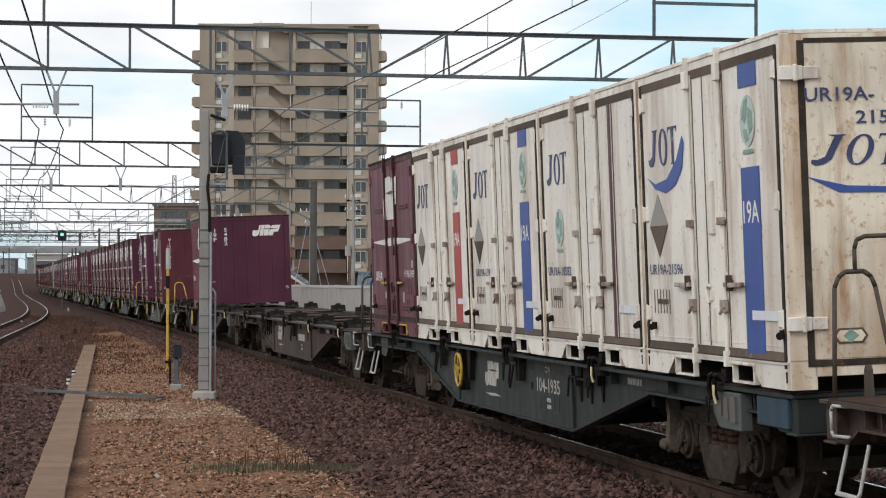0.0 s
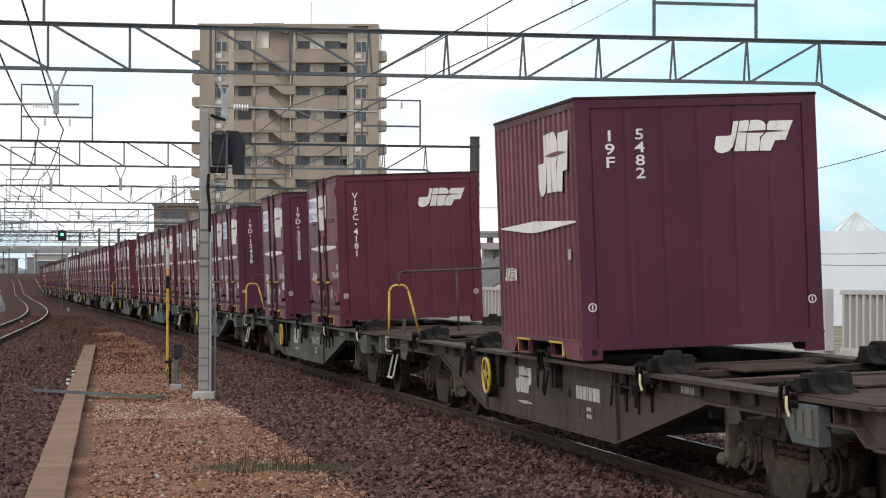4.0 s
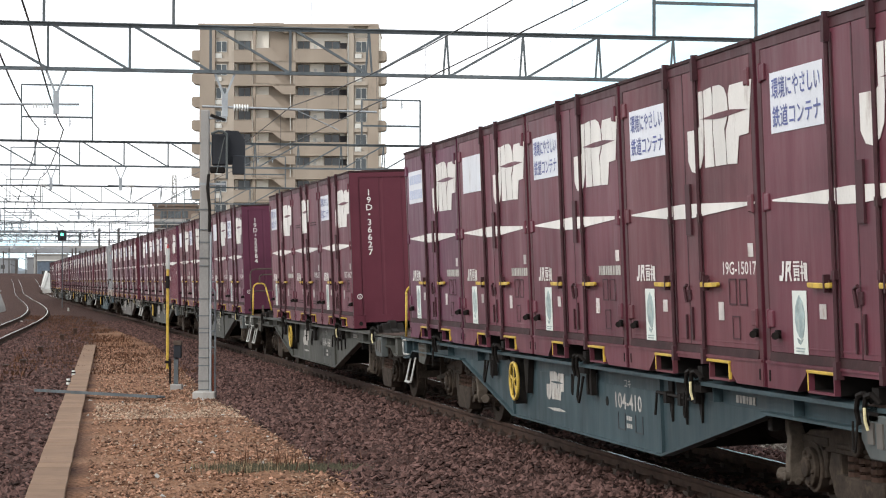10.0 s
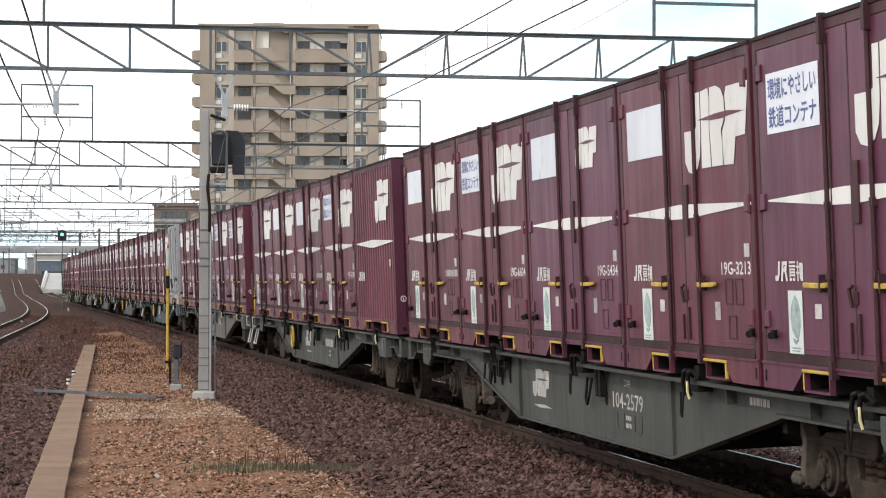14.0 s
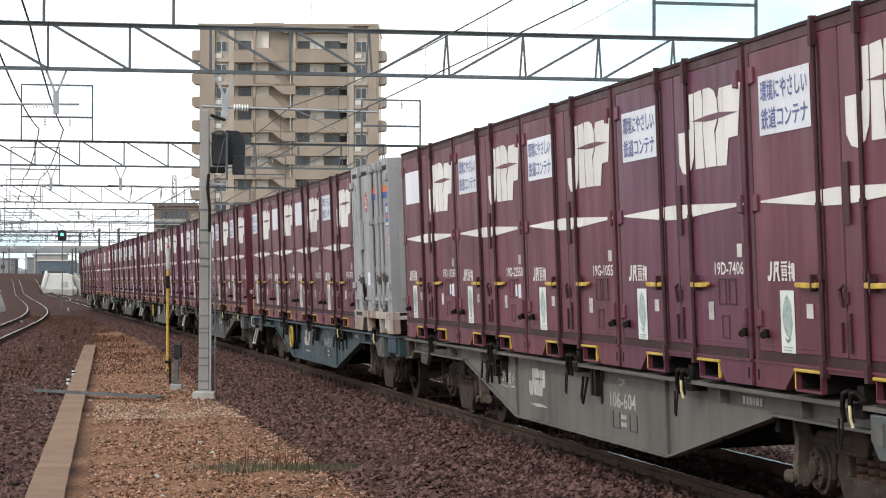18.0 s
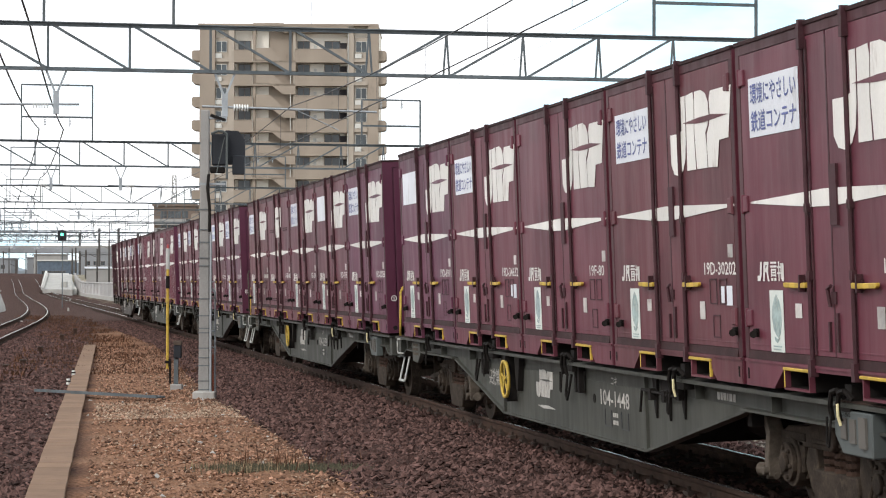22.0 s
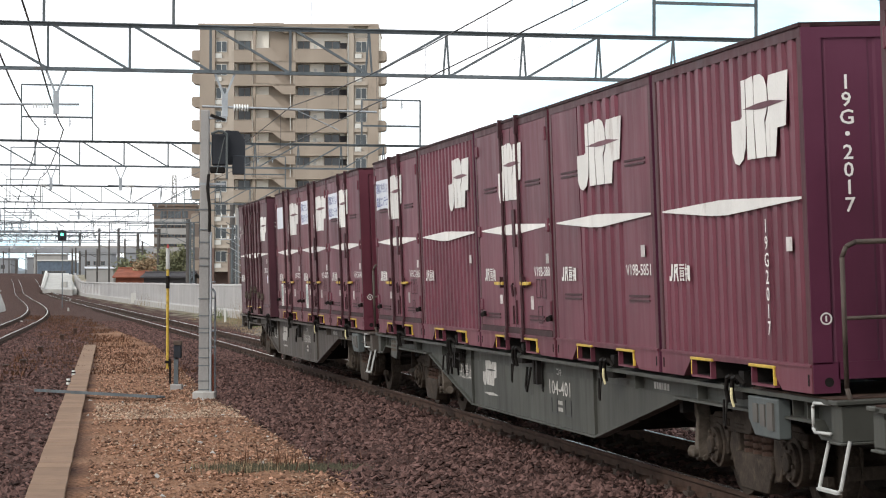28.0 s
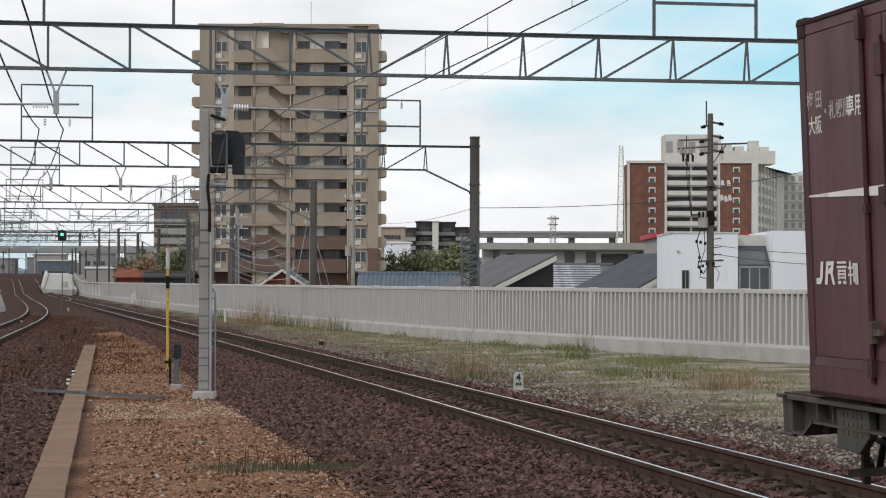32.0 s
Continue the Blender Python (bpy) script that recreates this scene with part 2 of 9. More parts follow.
def worn_paint(name, base, grime, bare, rough=0.45, runs=0.35, chips=0.3, blotch=0.18, per_object=0.05, spec=0.3, seed=0.0, heavy=0.0):
    """Old vehicle paint: cloudy fading, fine run-down streaks, rubbed pale patches and small chips, at real size."""
    m = bpy.data.materials.new(name)
    m.use_nodes = True
    nt = m.node_tree
    n, l = nt.nodes, nt.links
    b = n["Principled BSDF"]
    b.inputs["Specular IOR Level"].default_value = spec
    tc = n.new("ShaderNodeTexCoord")
    oi = n.new("ShaderNodeObjectInfo")
    off = n.new("ShaderNodeMath")
    off.operation, off.inputs[1].default_value, off.inputs[2].default_value = "MULTIPLY_ADD", 41.0, seed
    l.new(oi.outputs["Random"], off.inputs[0])
    src = n.new("ShaderNodeVectorMath")
    src.operation = "ADD"
    l.new(tc.outputs["Object"], src.inputs[0])
    l.new(off.outputs[0], src.inputs[1])

    def noise(scale, detail, roughness, stretch=(1, 1, 1)):
        mp = n.new("ShaderNodeMapping")
        mp.inputs["Scale"].default_value = stretch
        l.new(src.outputs[0], mp.inputs["Vector"])
        q = n.new("ShaderNodeTexNoise")
        q.inputs["Scale"].default_value, q.inputs["Detail"].default_value, q.inputs["Roughness"].default_value = scale, detail, roughness
        l.new(mp.outputs[0], q.inputs["Vector"])
        return q.outputs[0]

    def band(value, lo, hi, a=0.0, c=1.0):
        q = n.new("ShaderNodeMapRange")
        q.inputs["From Min"].default_value, q.inputs["From Max"].default_value = lo, hi
        q.inputs["To Min"].default_value, q.inputs["To Max"].default_value = a, c
        l.new(value, q.inputs["Value"])
        return q.outputs[0]

    def over(col, tint, fac):
        q = n.new("ShaderNodeMixRGB")
        l.new(fac, q.inputs[0])
        if isinstance(col, tuple):
            q.inputs[1].default_value = (*col, 1)
        else:
            l.new(col, q.inputs[1])
        q.inputs[2].default_value = (*tint, 1)
        return q.outputs[0]

    cloud = noise(0.9, 5.0, 0.55)
    col = over(base, tuple(min(0.9, v * (1 + 1.5 * blotch) + 0.004) for v in base), band(cloud, 0.42, 0.72))
    col = over(col, tuple(v * (1 - 1.6 * blotch) for v in base), band(cloud, 0.5, 0.25))
    streaks = noise(1.0, 8.0, 0.7, (4.5, 4.5, 0.5))
    patch_ = noise(1.6, 4.0, 0.6, (1.0, 1.0, 0.6))
    broken = n.new("ShaderNodeMath")
    broken.operation = "MULTIPLY"
    l.new(band(streaks, 0.5 - heavy * 0.3, 0.8 - heavy * 1.6, 0.0, runs), broken.inputs[0])
    l.new(band(patch_, 0.46 - heavy, 0.66 - heavy), broken.inputs[1])
    col = over(col, grime, broken.outputs[0])
    col = over(col, grime, band(noise(1.0, 3.0, 0.6, (2.3, 2.3, 0.3)), 0.56 - heavy, 0.76 - heavy * 1.5, 0.0, runs * 0.6))
    rub = noise(5.5, 8.0, 0.75)
    col = over(col, bare, band(rub, 0.62 - heavy * 0.7, 0.74 - heavy, 0.0, chips))
    spot = noise(22.0, 3.0, 0.5)
    col = over(col, grime, band(spot, 0.68 - heavy * 0.6, 0.74 - heavy * 0.6, 0.0, 0.7 * chips))
    hs = n.new("ShaderNodeHueSaturation")
    l.new(band(oi.outputs["Random"], 0, 1, 1 - per_object, 1 + per_object), hs.inputs["Value"])
    l.new(col, hs.inputs["Color"])
    l.new(hs.outputs[0], b.inputs["Base Color"])
    l.new(band(streaks, 0.3, 0.75, rough - 0.06, rough + 0.22), b.inputs["Roughness"])
    bp = n.new("ShaderNodeBump")
    bp.inputs["Strength"].default_value, bp.inputs["Distance"].default_value = 0.12, 0.015
    l.new(cloud, bp.inputs["Height"])
    l.new(bp.outputs[0], b.inputs["Normal"])
    return m


def ground_material():
    """Brown ballast, reddish gravel path and dull grass, told apart by soft patches."""
    m = bpy.data.materials.new("ground_soil")
    m.use_nodes = True
    nt = m.node_tree
    n, l = nt.nodes, nt.links
    b = n["Principled BSDF"]
    b.inputs["Roughness"].default_value = 0.95
    b.inputs["Specular IOR Level"].default_value = 0.05
    at = n.new("ShaderNodeAttribute")
    at.attribute_name = "cover"
    tc = n.new("ShaderNodeTexCoord")
    big = n.new("ShaderNodeTexNoise")
    big.inputs["Scale"].default_value, big.inputs["Detail"].default_value = 0.7, 8.0
    fine = n.new("ShaderNodeTexVoronoi")
    fine.inputs["Scale"].default_value = 17.0
    tiny = n.new("ShaderNodeTexNoise")
    tiny.inputs["Scale"].default_value, tiny.inputs["Detail"].default_value = 26.0, 6.0
    for q in (big, fine, tiny):
        l.new(tc.outputs["Object"], q.inputs["Vector"])

    def ramp(src, p0, c0, p1, c1):
        r = n.new("ShaderNodeValToRGB")
        r.color_ramp.elements[0].position, r.color_ramp.elements[1].position = p0, p1
        r.color_ramp.elements[0].color, r.color_ramp.elements[1].color = (*c0, 1), (*c1, 1)
        l.new(src, r.inputs[0])
        return r.outputs[0]

    def blend(f, a, c):
        x = n.new("ShaderNodeMixRGB")
        l.new(f, x.inputs[0])
        l.new(a, x.inputs[1])
        l.new(c, x.inputs[2])
        return x.outputs[0]

    ballast = ramp(tiny.outputs[0], 0.3, (0.022, 0.013, 0.0102), 0.7, (0.094, 0.054, 0.046))
    path = ramp(tiny.outputs[0], 0.3, (0.09, 0.044, 0.026), 0.7, (0.28, 0.15, 0.09))
    pale = ramp(tiny.outputs[0], 0.3, (0.12, 0.066, 0.042), 0.7, (0.29, 0.175, 0.115))
    grass = ramp(big.outputs[0], 0.38, (0.13, 0.125, 0.075), 0.6, (0.31, 0.27, 0.225))
    f2 = ramp(big.outputs[0], 0.5, (0, 0, 0), 0.68, (1, 1, 1))
    path = blend(f2, path, pale)
    sep = n.new("ShaderNodeSeparateColor")
    l.new(at.outputs["Color"], sep.inputs[0])
    col = blend(sep.outputs[0], ballast, path)
    col = blend(sep.outputs[1], col, grass)
    l.new(col, b.inputs["Base Color"])
    bp = n.new("ShaderNodeBump")
    bp.inputs["Strength"].default_value, bp.inputs["Distance"].default_value = 0.7, 0.04
    l.new(fine.outputs[0], bp.inputs["Height"])
    l.new(bp.outputs[0], b.inputs["Normal"])
    return m


MAROON = worn_paint("maroon_paint", (0.112, 0.028, 0.0425), (0.03, 0.014, 0.018), (0.17, 0.085, 0.092), 0.42, runs=0.26, chips=0.22)
# end colours here are darker copies of side maroon: the ends' shade painted in
MAROON_END = worn_paint("maroon_end_shaded", (0.075, 0.015, 0.036), (0.03, 0.015, 0.017), (0.13, 0.05, 0.07), 0.5, runs=0.15, chips=0.1, blotch=0.1, per_object=0.1)
MAROON_PURPLE = worn_paint("purple_maroon_paint", (0.1, 0.026, 0.052), (0.03, 0.015, 0.017), (0.17, 0.085, 0.092), 0.4, runs=0.26, chips=0.22, seed=3.0)
MAROON_DUSKY = worn_paint("dusky_maroon_paint", (0.108, 0.031, 0.04), (0.032, 0.019, 0.019), (0.17, 0.1, 0.1), 0.46, runs=0.45, chips=0.3, blotch=0.22, seed=7.0)
MAROON_RED_END = worn_paint("red_maroon_end_shaded", (0.084, 0.0145, 0.026), (0.03, 0.015, 0.017), (0.14, 0.05, 0.06), 0.5, runs=0.15, chips=0.1, blotch=0.1, per_object=0.08)
# post maroon darkened: shade of the gaps between containers is painted in
MAROON_POST_SHADE = worn_paint("maroon_post_with_shade", (0.058, 0.017, 0.022), (0.02, 0.012, 0.012), (0.11, 0.05, 0.05), 0.5, runs=0.4, chips=0.25)
MAROON_OLD = worn_paint("old_maroon_paint", (0.083, 0.031, 0.037), (0.025, 0.017, 0.016), (0.14, 0.08, 0.07), 0.45, runs=0.45, chips=0.35, blotch=0.2)
MAROON_OLD_END = worn_paint("old_maroon_end_shaded", (0.062, 0.018, 0.027), (0.025, 0.014, 0.015), (0.1, 0.05, 0.05), 0.5, runs=0.3, chips=0.2, blotch=0.15)
PLATE = material("dull_plate", (0.5, 0.47, 0.45), 0.55, vary=0.2, scale=6.0, dirt=(0.25, 0.16, 0.13), dirt_amount=0.3, per_object=0.3, bump=0.02)
# dark grimy edge; on roofs it also holds part of the painted eave shadow
GRIME_SHADE_RAIL = material("grime_and_shade_edge", (0.036, 0.017, 0.018), 0.65, vary=0.4, scale=5.0, dirt=(0.075, 0.045, 0.04), dirt_amount=0.12)
# dark maroon for small frames; on lock rods it paints their shadows
MAROON_DARK = material("maroon_frame_and_shade", (0.05, 0.017, 0.022), 0.6, vary=0.3, scale=4.0, dirt=(0.05, 0.035, 0.03), dirt_amount=0.3)
WHITE_MARK = material("white_marking", (0.68, 0.66, 0.63), 0.55, vary=0.1, scale=2.5, streak=0.7, dirt=(0.36, 0.3, 0.27), dirt_amount=0.14, bump=0.02, per_object=0.08)
WORN_MARK = material("worn_white_marking", (0.42, 0.4, 0.37), 0.6, vary=0.25, scale=5.0, streak=0.5, dirt=(0.14, 0.12, 0.1), dirt_amount=0.4, bump=0.02)
STICKER = material("sticker_white", (0.66, 0.68, 0.73), 0.45, vary=0.08, scale=2.0, streak=0.6, dirt=(0.4, 0.38, 0.38), dirt_amount=0.12, bump=0.02, per_object=0.08)
STICKER_BLUE = material("sticker_blue", (0.09, 0.11, 0.28), 0.5, vary=0.25, scale=6.0, dirt=(0.5, 0.52, 0.58), dirt_amount=0.18, bump=0.0)
STICKER_FADED = material("sticker_faded_print", (0.42, 0.47, 0.62), 0.5, vary=0.1, bump=0.0)
STICKER_GREEN = material("sticker_green", (0.3, 0.38, 0.38), 0.5, vary=0.3, scale=14.0, dirt=(0.52, 0.52, 0.46), dirt_amount=0.35, bump=0.0, per_object=0.12, hue=0.03)
STICKER_CREAM = material("sticker_cream", (0.62, 0.66, 0.62), 0.5, vary=0.1, bump=0.0)
YELLOW = material("yellow_paint", (0.5, 0.34, 0.055), 0.55, vary=0.25, scale=6.0, dirt=(0.16, 0.1, 0.05), dirt_amount=0.36)
CREAM = worn_paint("cream_container_paint", (0.74, 0.71, 0.655), (0.25, 0.14, 0.075), (0.36, 0.21, 0.115), 0.42, runs=0.7, chips=0.6, blotch=0.06, per_object=0.05, heavy=0.055)
CREAM_END = worn_paint("stained_cream_end", (0.71, 0.64, 0.53), (0.34, 0.18, 0.08), (0.4, 0.22, 0.1), 0.5, runs=0.9, chips=0.6, blotch=0.16, heavy=0.09)
# rusty brown of worn parts; also paints the shadow under the cream eaves
RUST_AND_SHADE = worn_paint("rust_and_shade_brown", (0.09, 0.065, 0.05), (0.03, 0.022, 0.018), (0.42, 0.34, 0.26), 0.7, runs=0.4, chips=0.5, blotch=0.3)
NAVY = material("navy_marking", (0.05, 0.06, 0.14), 0.5, vary=0.2, scale=3, dirt=(0.4, 0.38, 0.36), dirt_amount=0.1, bump=0.02)
RED_MARK = material("red_marking", (0.36, 0.06, 0.06), 0.5, vary=0.12, scale=3, bump=0.02)
ORANGE_MARK = material("orange_marking", (0.55, 0.13, 0.05), 0.5, vary=0.15, bump=0.02)
SEAM_DARK = material("black_rubber_seam", (0.045, 0.035, 0.028), 0.7, vary=0.4, scale=6.0, dirt=(0.16, 0.1, 0.06), dirt_amount=0.2)
BADGE_PALE = material("faded_green_badge", (0.42, 0.5, 0.47), 0.5, vary=0.2, scale=9.0, bump=0.0)
BAND_BLUE = material("blue_marking", (0.045, 0.09, 0.3), 0.5, vary=0.12, scale=3, bump=0.02)
GREEN_MARK = material("green_marking", (0.2, 0.32, 0.27), 0.5, vary=0.25, scale=9.0, bump=0.02)
BLACK_MARK = material("black_marking", (0.03, 0.03, 0.035), 0.5, vary=0.1, bump=0.02)
GREYBOX = worn_paint("grey_container_paint", (0.3, 0.305, 0.315), (0.12, 0.105, 0.09), (0.2, 0.17, 0.15), 0.4, runs=0.5, chips=0.35, blotch=0.08, per_object=0.05, heavy=0.05)
WAGON_GREY = worn_paint("wagon_grey_paint", (0.05, 0.0505, 0.043), (0.022, 0.017, 0.013), (0.085, 0.065, 0.048), 0.55, runs=0.3, chips=0.22, blotch=0.16, per_object=0.06)
WAGON_BLUE = worn_paint("wagon_blue_paint", (0.032, 0.056, 0.065), (0.02, 0.02, 0.02), (0.09, 0.08, 0.07), 0.5, runs=0.35, chips=0.25, blotch=0.16)
WAGON_SLATE = worn_paint("wagon_slate_paint", (0.02, 0.0245, 0.0245), (0.013, 0.012, 0.011), (0.055, 0.045, 0.038), 0.55, runs=0.4, chips=0.3, blotch=0.18)
WEED_DARK = material("dull_low_weed", (0.088, 0.083, 0.056), 0.85, vary=0.3, scale=2.0, island=0.4)
GREY_BASE = worn_paint("rusty_white_frame", (0.4, 0.36, 0.33), (0.16, 0.09, 0.055), (0.2, 0.11, 0.065), 0.55, runs=0.85, chips=0.8, blotch=0.12, heavy=0.12)
RUST_WEED = material("rusty_dead_weed", (0.1, 0.05, 0.03), 0.9, vary=0.3, scale=2.0, island=0.5)
WAGON_BROWN = worn_paint("wagon_rusty_brown", (0.045, 0.029, 0.0235), (0.02, 0.014, 0.012), (0.1, 0.058, 0.04), 0.65, runs=0.5, chips=0.5, blotch=0.25)
WAGON_PALE = worn_paint("wagon_warm_grey_paint", (0.105, 0.096, 0.086), (0.035, 0.027, 0.022), (0.15, 0.12, 0.1), 0.55, runs=0.5, chips=0.35, blotch=0.2)
WAGON_DUN = worn_paint("wagon_dun_paint", (0.062, 0.051, 0.043), (0.026, 0.02, 0.016), (0.11, 0.085, 0.065), 0.55, runs=0.5, chips=0.4, blotch=0.2, heavy=0.04)
BRIGHT_BLUE = worn_paint("blue_box_paint", (0.022, 0.046, 0.07), (0.02, 0.02, 0.02), (0.09, 0.1, 0.11), 0.5, runs=0.4, chips=0.4)
PALE_BLUE = worn_paint("pale_blue_box", (0.075, 0.085, 0.084), (0.03, 0.025, 0.02), (0.14, 0.13, 0.12), 0.5, runs=0.5, chips=0.4)
DECK = material("deck_boards", (0.045, 0.029, 0.023), 0.85, vary=0.35, scale=2.5, dirt=(0.1, 0.06, 0.045), dirt_amount=0.3)
BOGIE = material("bogie_grime", (0.043, 0.033, 0.026), 0.8, vary=0.4, scale=5.0, dirt=(0.09, 0.068, 0.052), dirt_amount=0.3)
BOGIE_PALE = material("worn_pale_casting", (0.1, 0.082, 0.066), 0.75, vary=0.35, scale=6.0, dirt=(0.05, 0.04, 0.033), dirt_amount=0.4)
LEVER_TIP = material("pale_lever_paint", (0.6, 0.53, 0.3), 0.5, vary=0.2, scale=8.0)
# iron fittings; also the painted shade inside fork pockets and base frame
BLACK_IRON = material("black_iron", (0.014, 0.012, 0.011), 0.75, vary=0.3, scale=8)
STEEL_BRIGHT = material("worn_steel", (0.62, 0.61, 0.6), 0.26, metal=1.0, vary=0.2, bump=0.0)
RUST = material("rusty_rail", (0.06, 0.036, 0.027), 0.8, vary=0.3, scale=6.0)
RAIL_BROWN = material("grimy_handrail", (0.06, 0.045, 0.036), 0.6, vary=0.3, scale=6)
WHITE_STEP = material("white_step_paint", (0.42, 0.42, 0.4), 0.5, vary=0.15, scale=6)
SLEEPER = material("weathered_sleeper", (0.06, 0.045, 0.038), 0.9, vary=0.3, scale=5.0, per_object=0.2)
STONE = material("ballast_stone", (0.084, 0.048, 0.042), 0.9, vary=0.3, scale=9.0, island=0.75, bump=0.3)
PEBBLE = material("path_pebble", (0.205, 0.116, 0.078), 0.9, vary=0.3, scale=9.0, island=0.75, bump=0.3)
GREY_STONE = material("grey_gravel_stone", (0.19, 0.165, 0.14), 0.9, vary=0.3, scale=9.0, island=0.6, bump=0.3)
PALE_CHIP = material("pale_chip", (0.31, 0.23, 0.17), 0.9, vary=0.25, scale=9.0, island=0.5, bump=0.3)
CONCRETE = material("concrete", (0.36, 0.35, 0.33), 0.85, vary=0.16, scale=0.9, streak=0.6, dirt=(0.2, 0.18, 0.16), dirt_amount=0.15)
TROUGH = material("trough_lid_concrete", (0.2, 0.13, 0.09), 0.9, vary=0.1, scale=3.0, dirt=(0.15, 0.1, 0.07), dirt_amount=0.3, per_object=0.12)
GALV = material("galvanised_steel", (0.33, 0.35, 0.37), 0.5, metal=0.4, vary=0.2, scale=3.0)
TRUSS = material("gantry_steel", (0.10, 0.115, 0.125), 0.6, metal=0.2, vary=0.25, scale=2.0, dirt=(0.1, 0.07, 0.05), dirt_amount=0.15)
POLE = material("dark_steel_pole", (0.085, 0.078, 0.074), 0.7, vary=0.25, scale=2.0, streak=0.8)
POLE_CONC = material("grey_concrete_pole", (0.27, 0.26, 0.25), 0.8, vary=0.2, scale=2.0, streak=0.7)
INSUL = material("porcelain", (0.75, 0.75, 0.73), 0.3, vary=0.05)
POLE_DARK = material("weathered_dark_pole", (0.105, 0.095, 0.088), 0.8, vary=0.22, scale=2.0, streak=0.7)
WIRE = material("overhead_wire", (0.035, 0.035, 0.038), 0.5, vary=0.1, bump=0.0)
WALLP = material("barrier_wall_panel", (0.46, 0.445, 0.44), 0.8, vary=0.1, scale=0.8, streak=0.7, dirt=(0.3, 0.3, 0.28), dirt_amount=0.12)
WALLB = material("barrier_wall_base", (0.37, 0.355, 0.335), 0.85, vary=0.14, scale=1.1, streak=0.5, dirt=(0.25, 0.23, 0.2), dirt_amount=0.25)
SIGNAL_BLACK = material("signal_black", (0.015, 0.017, 0.022), 0.5, vary=0.2)
SIGNAL_GREEN = material("signal_green_lens", (0.1, 0.9, 0.55), 0.3, vary=0.0, bump=0.0, emit=5.0)
# pale opaque base: the sky in the pyramid's glass is painted in
SKYLIGHT = material("skylight_glass_with_sky", (0.5, 0.55, 0.58), 0.15, vary=0.15, scale=0.5, bump=0.0)
GLASS = material("window_glass", (0.045, 0.055, 0.062), 0.12, vary=0.25, scale=0.6, bump=0.0, per_object=0.5)
TAN = material("tan_rendered_wall", (0.3, 0.25, 0.205), 0.85, vary=0.1, scale=0.4, streak=0.5, bump=0.05, dirt=(0.22, 0.185, 0.155), dirt_amount=0.2)
TAN_LIGHT = material("pale_tan_wall", (0.37, 0.32, 0.27), 0.85, vary=0.08, scale=0.4, bump=0.05)
CORRIDOR = material("cream_corridor_wall", (0.76, 0.71, 0.63), 0.85, vary=0.06, scale=0.4, bump=0.05)
TILE_MIX = material("checked_roof_tile", (0.4, 0.41, 0.44), 0.7, vary=0.2, scale=2.0, island=0.3)
BROWN_WALL = material("brown_tile_wall", (0.14, 0.095, 0.08), 0.8, vary=0.12, scale=0.6)
TAN_DARK = material("umber_tile_wall", (0.17, 0.13, 0.108), 0.85, vary=0.1, scale=0.5)
BRICK = material("red_brick_tile", (0.17, 0.085, 0.066), 0.8, vary=0.2, scale=0.5, fine=9.0)
WHITE_WALL = material("white_rendered_wall", (0.7, 0.73, 0.79), 0.8, vary=0.05, scale=0.4, streak=0.7, dirt=(0.55, 0.56, 0.58), dirt_amount=0.1)
OFFWHITE = material("off_white_wall", (0.55, 0.54, 0.51), 0.8, vary=0.07, scale=0.3)
GREY_WALL = material("grey_rendered_wall", (0.3, 0.29, 0.28), 0.85, vary=0.1, scale=0.5)
DARK_WALL = material("charcoal_cladding", (0.05, 0.047, 0.05), 0.8, vary=0.15, scale=0.8)
ROOF_GREY = material("grey_slate_roof", (0.115, 0.112, 0.118), 0.75, vary=0.15, scale=0.9)
ROOF_DARK = material("dark_blue_slate_roof", (0.068, 0.074, 0.088), 0.7, vary=0.15, scale=0.9)
ROOF_BLUE = material("blue_grey_tile_roof", (0.09, 0.115, 0.15), 0.55, vary=0.2, scale=1.6, per_object=0.12)
RED_ROOF = material("red_roof_edge", (0.4, 0.04, 0.05), 0.6, vary=0.1)
RUST_ROOF = material("rust_red_roof", (0.2, 0.07, 0.045), 0.8, vary=0.25, scale=0.8)
LEAF = material("leaf_green", (0.11, 0.125, 0.05), 0.8, vary=0.35, scale=1.5, island=0.4)
# olive leaf lightened: distance haze is put into its colour
LEAF_FAR = material("olive_leaf_with_haze", (0.18, 0.185, 0.11), 0.85, vary=0.35, scale=1.5, island=0.5)
DRY = material("dry_weed", (0.25, 0.185, 0.115), 0.9, vary=0.3, scale=2.0, island=0.4)
GRASS = material("grass_blade", (0.17, 0.185, 0.085), 0.85, vary=0.3, scale=0.8, island=0.4)
# hill and far grey carry painted distance haze in their base colours
HAZE_HILL = material("hill_with_haze", (0.22, 0.25, 0.28), 0.95, vary=0.1, scale=0.01)
FAR_GREY = material("far_grey_with_haze", (0.25, 0.255, 0.27), 0.85, vary=0.12, scale=0.15, per_object=0.25)
GROUND = ground_material()


# ---- ground, tracks ----
def left_gap(s):
    """Distance from the main track to the second track on its left."""
    return 3.9 + 5.6 / (1 + np.exp((np.asarray(s, dtype=float) - 84) / 24.0))


def ground_height(s, lat):
    z = np.interp(lat, [-400, -30, -14, -4.4, -3.1, -1.75, 1.75, 2.7, 5, 14, 40, 400], [-0.2, -0.3, -0.3, -0.27, -0.26, -0.19, -0.17, -0.42, -0.4, -0.36, -0.4, -0.4])
    gap = left_gap(s)
    d = np.abs(lat + gap)
    bank = np.interp(d, [0, 1.6, 2.6, 3.2], [0.12, 0.12, 0.02, 0.0])
    return z + np.where(lat < -2.2, bank, 0)


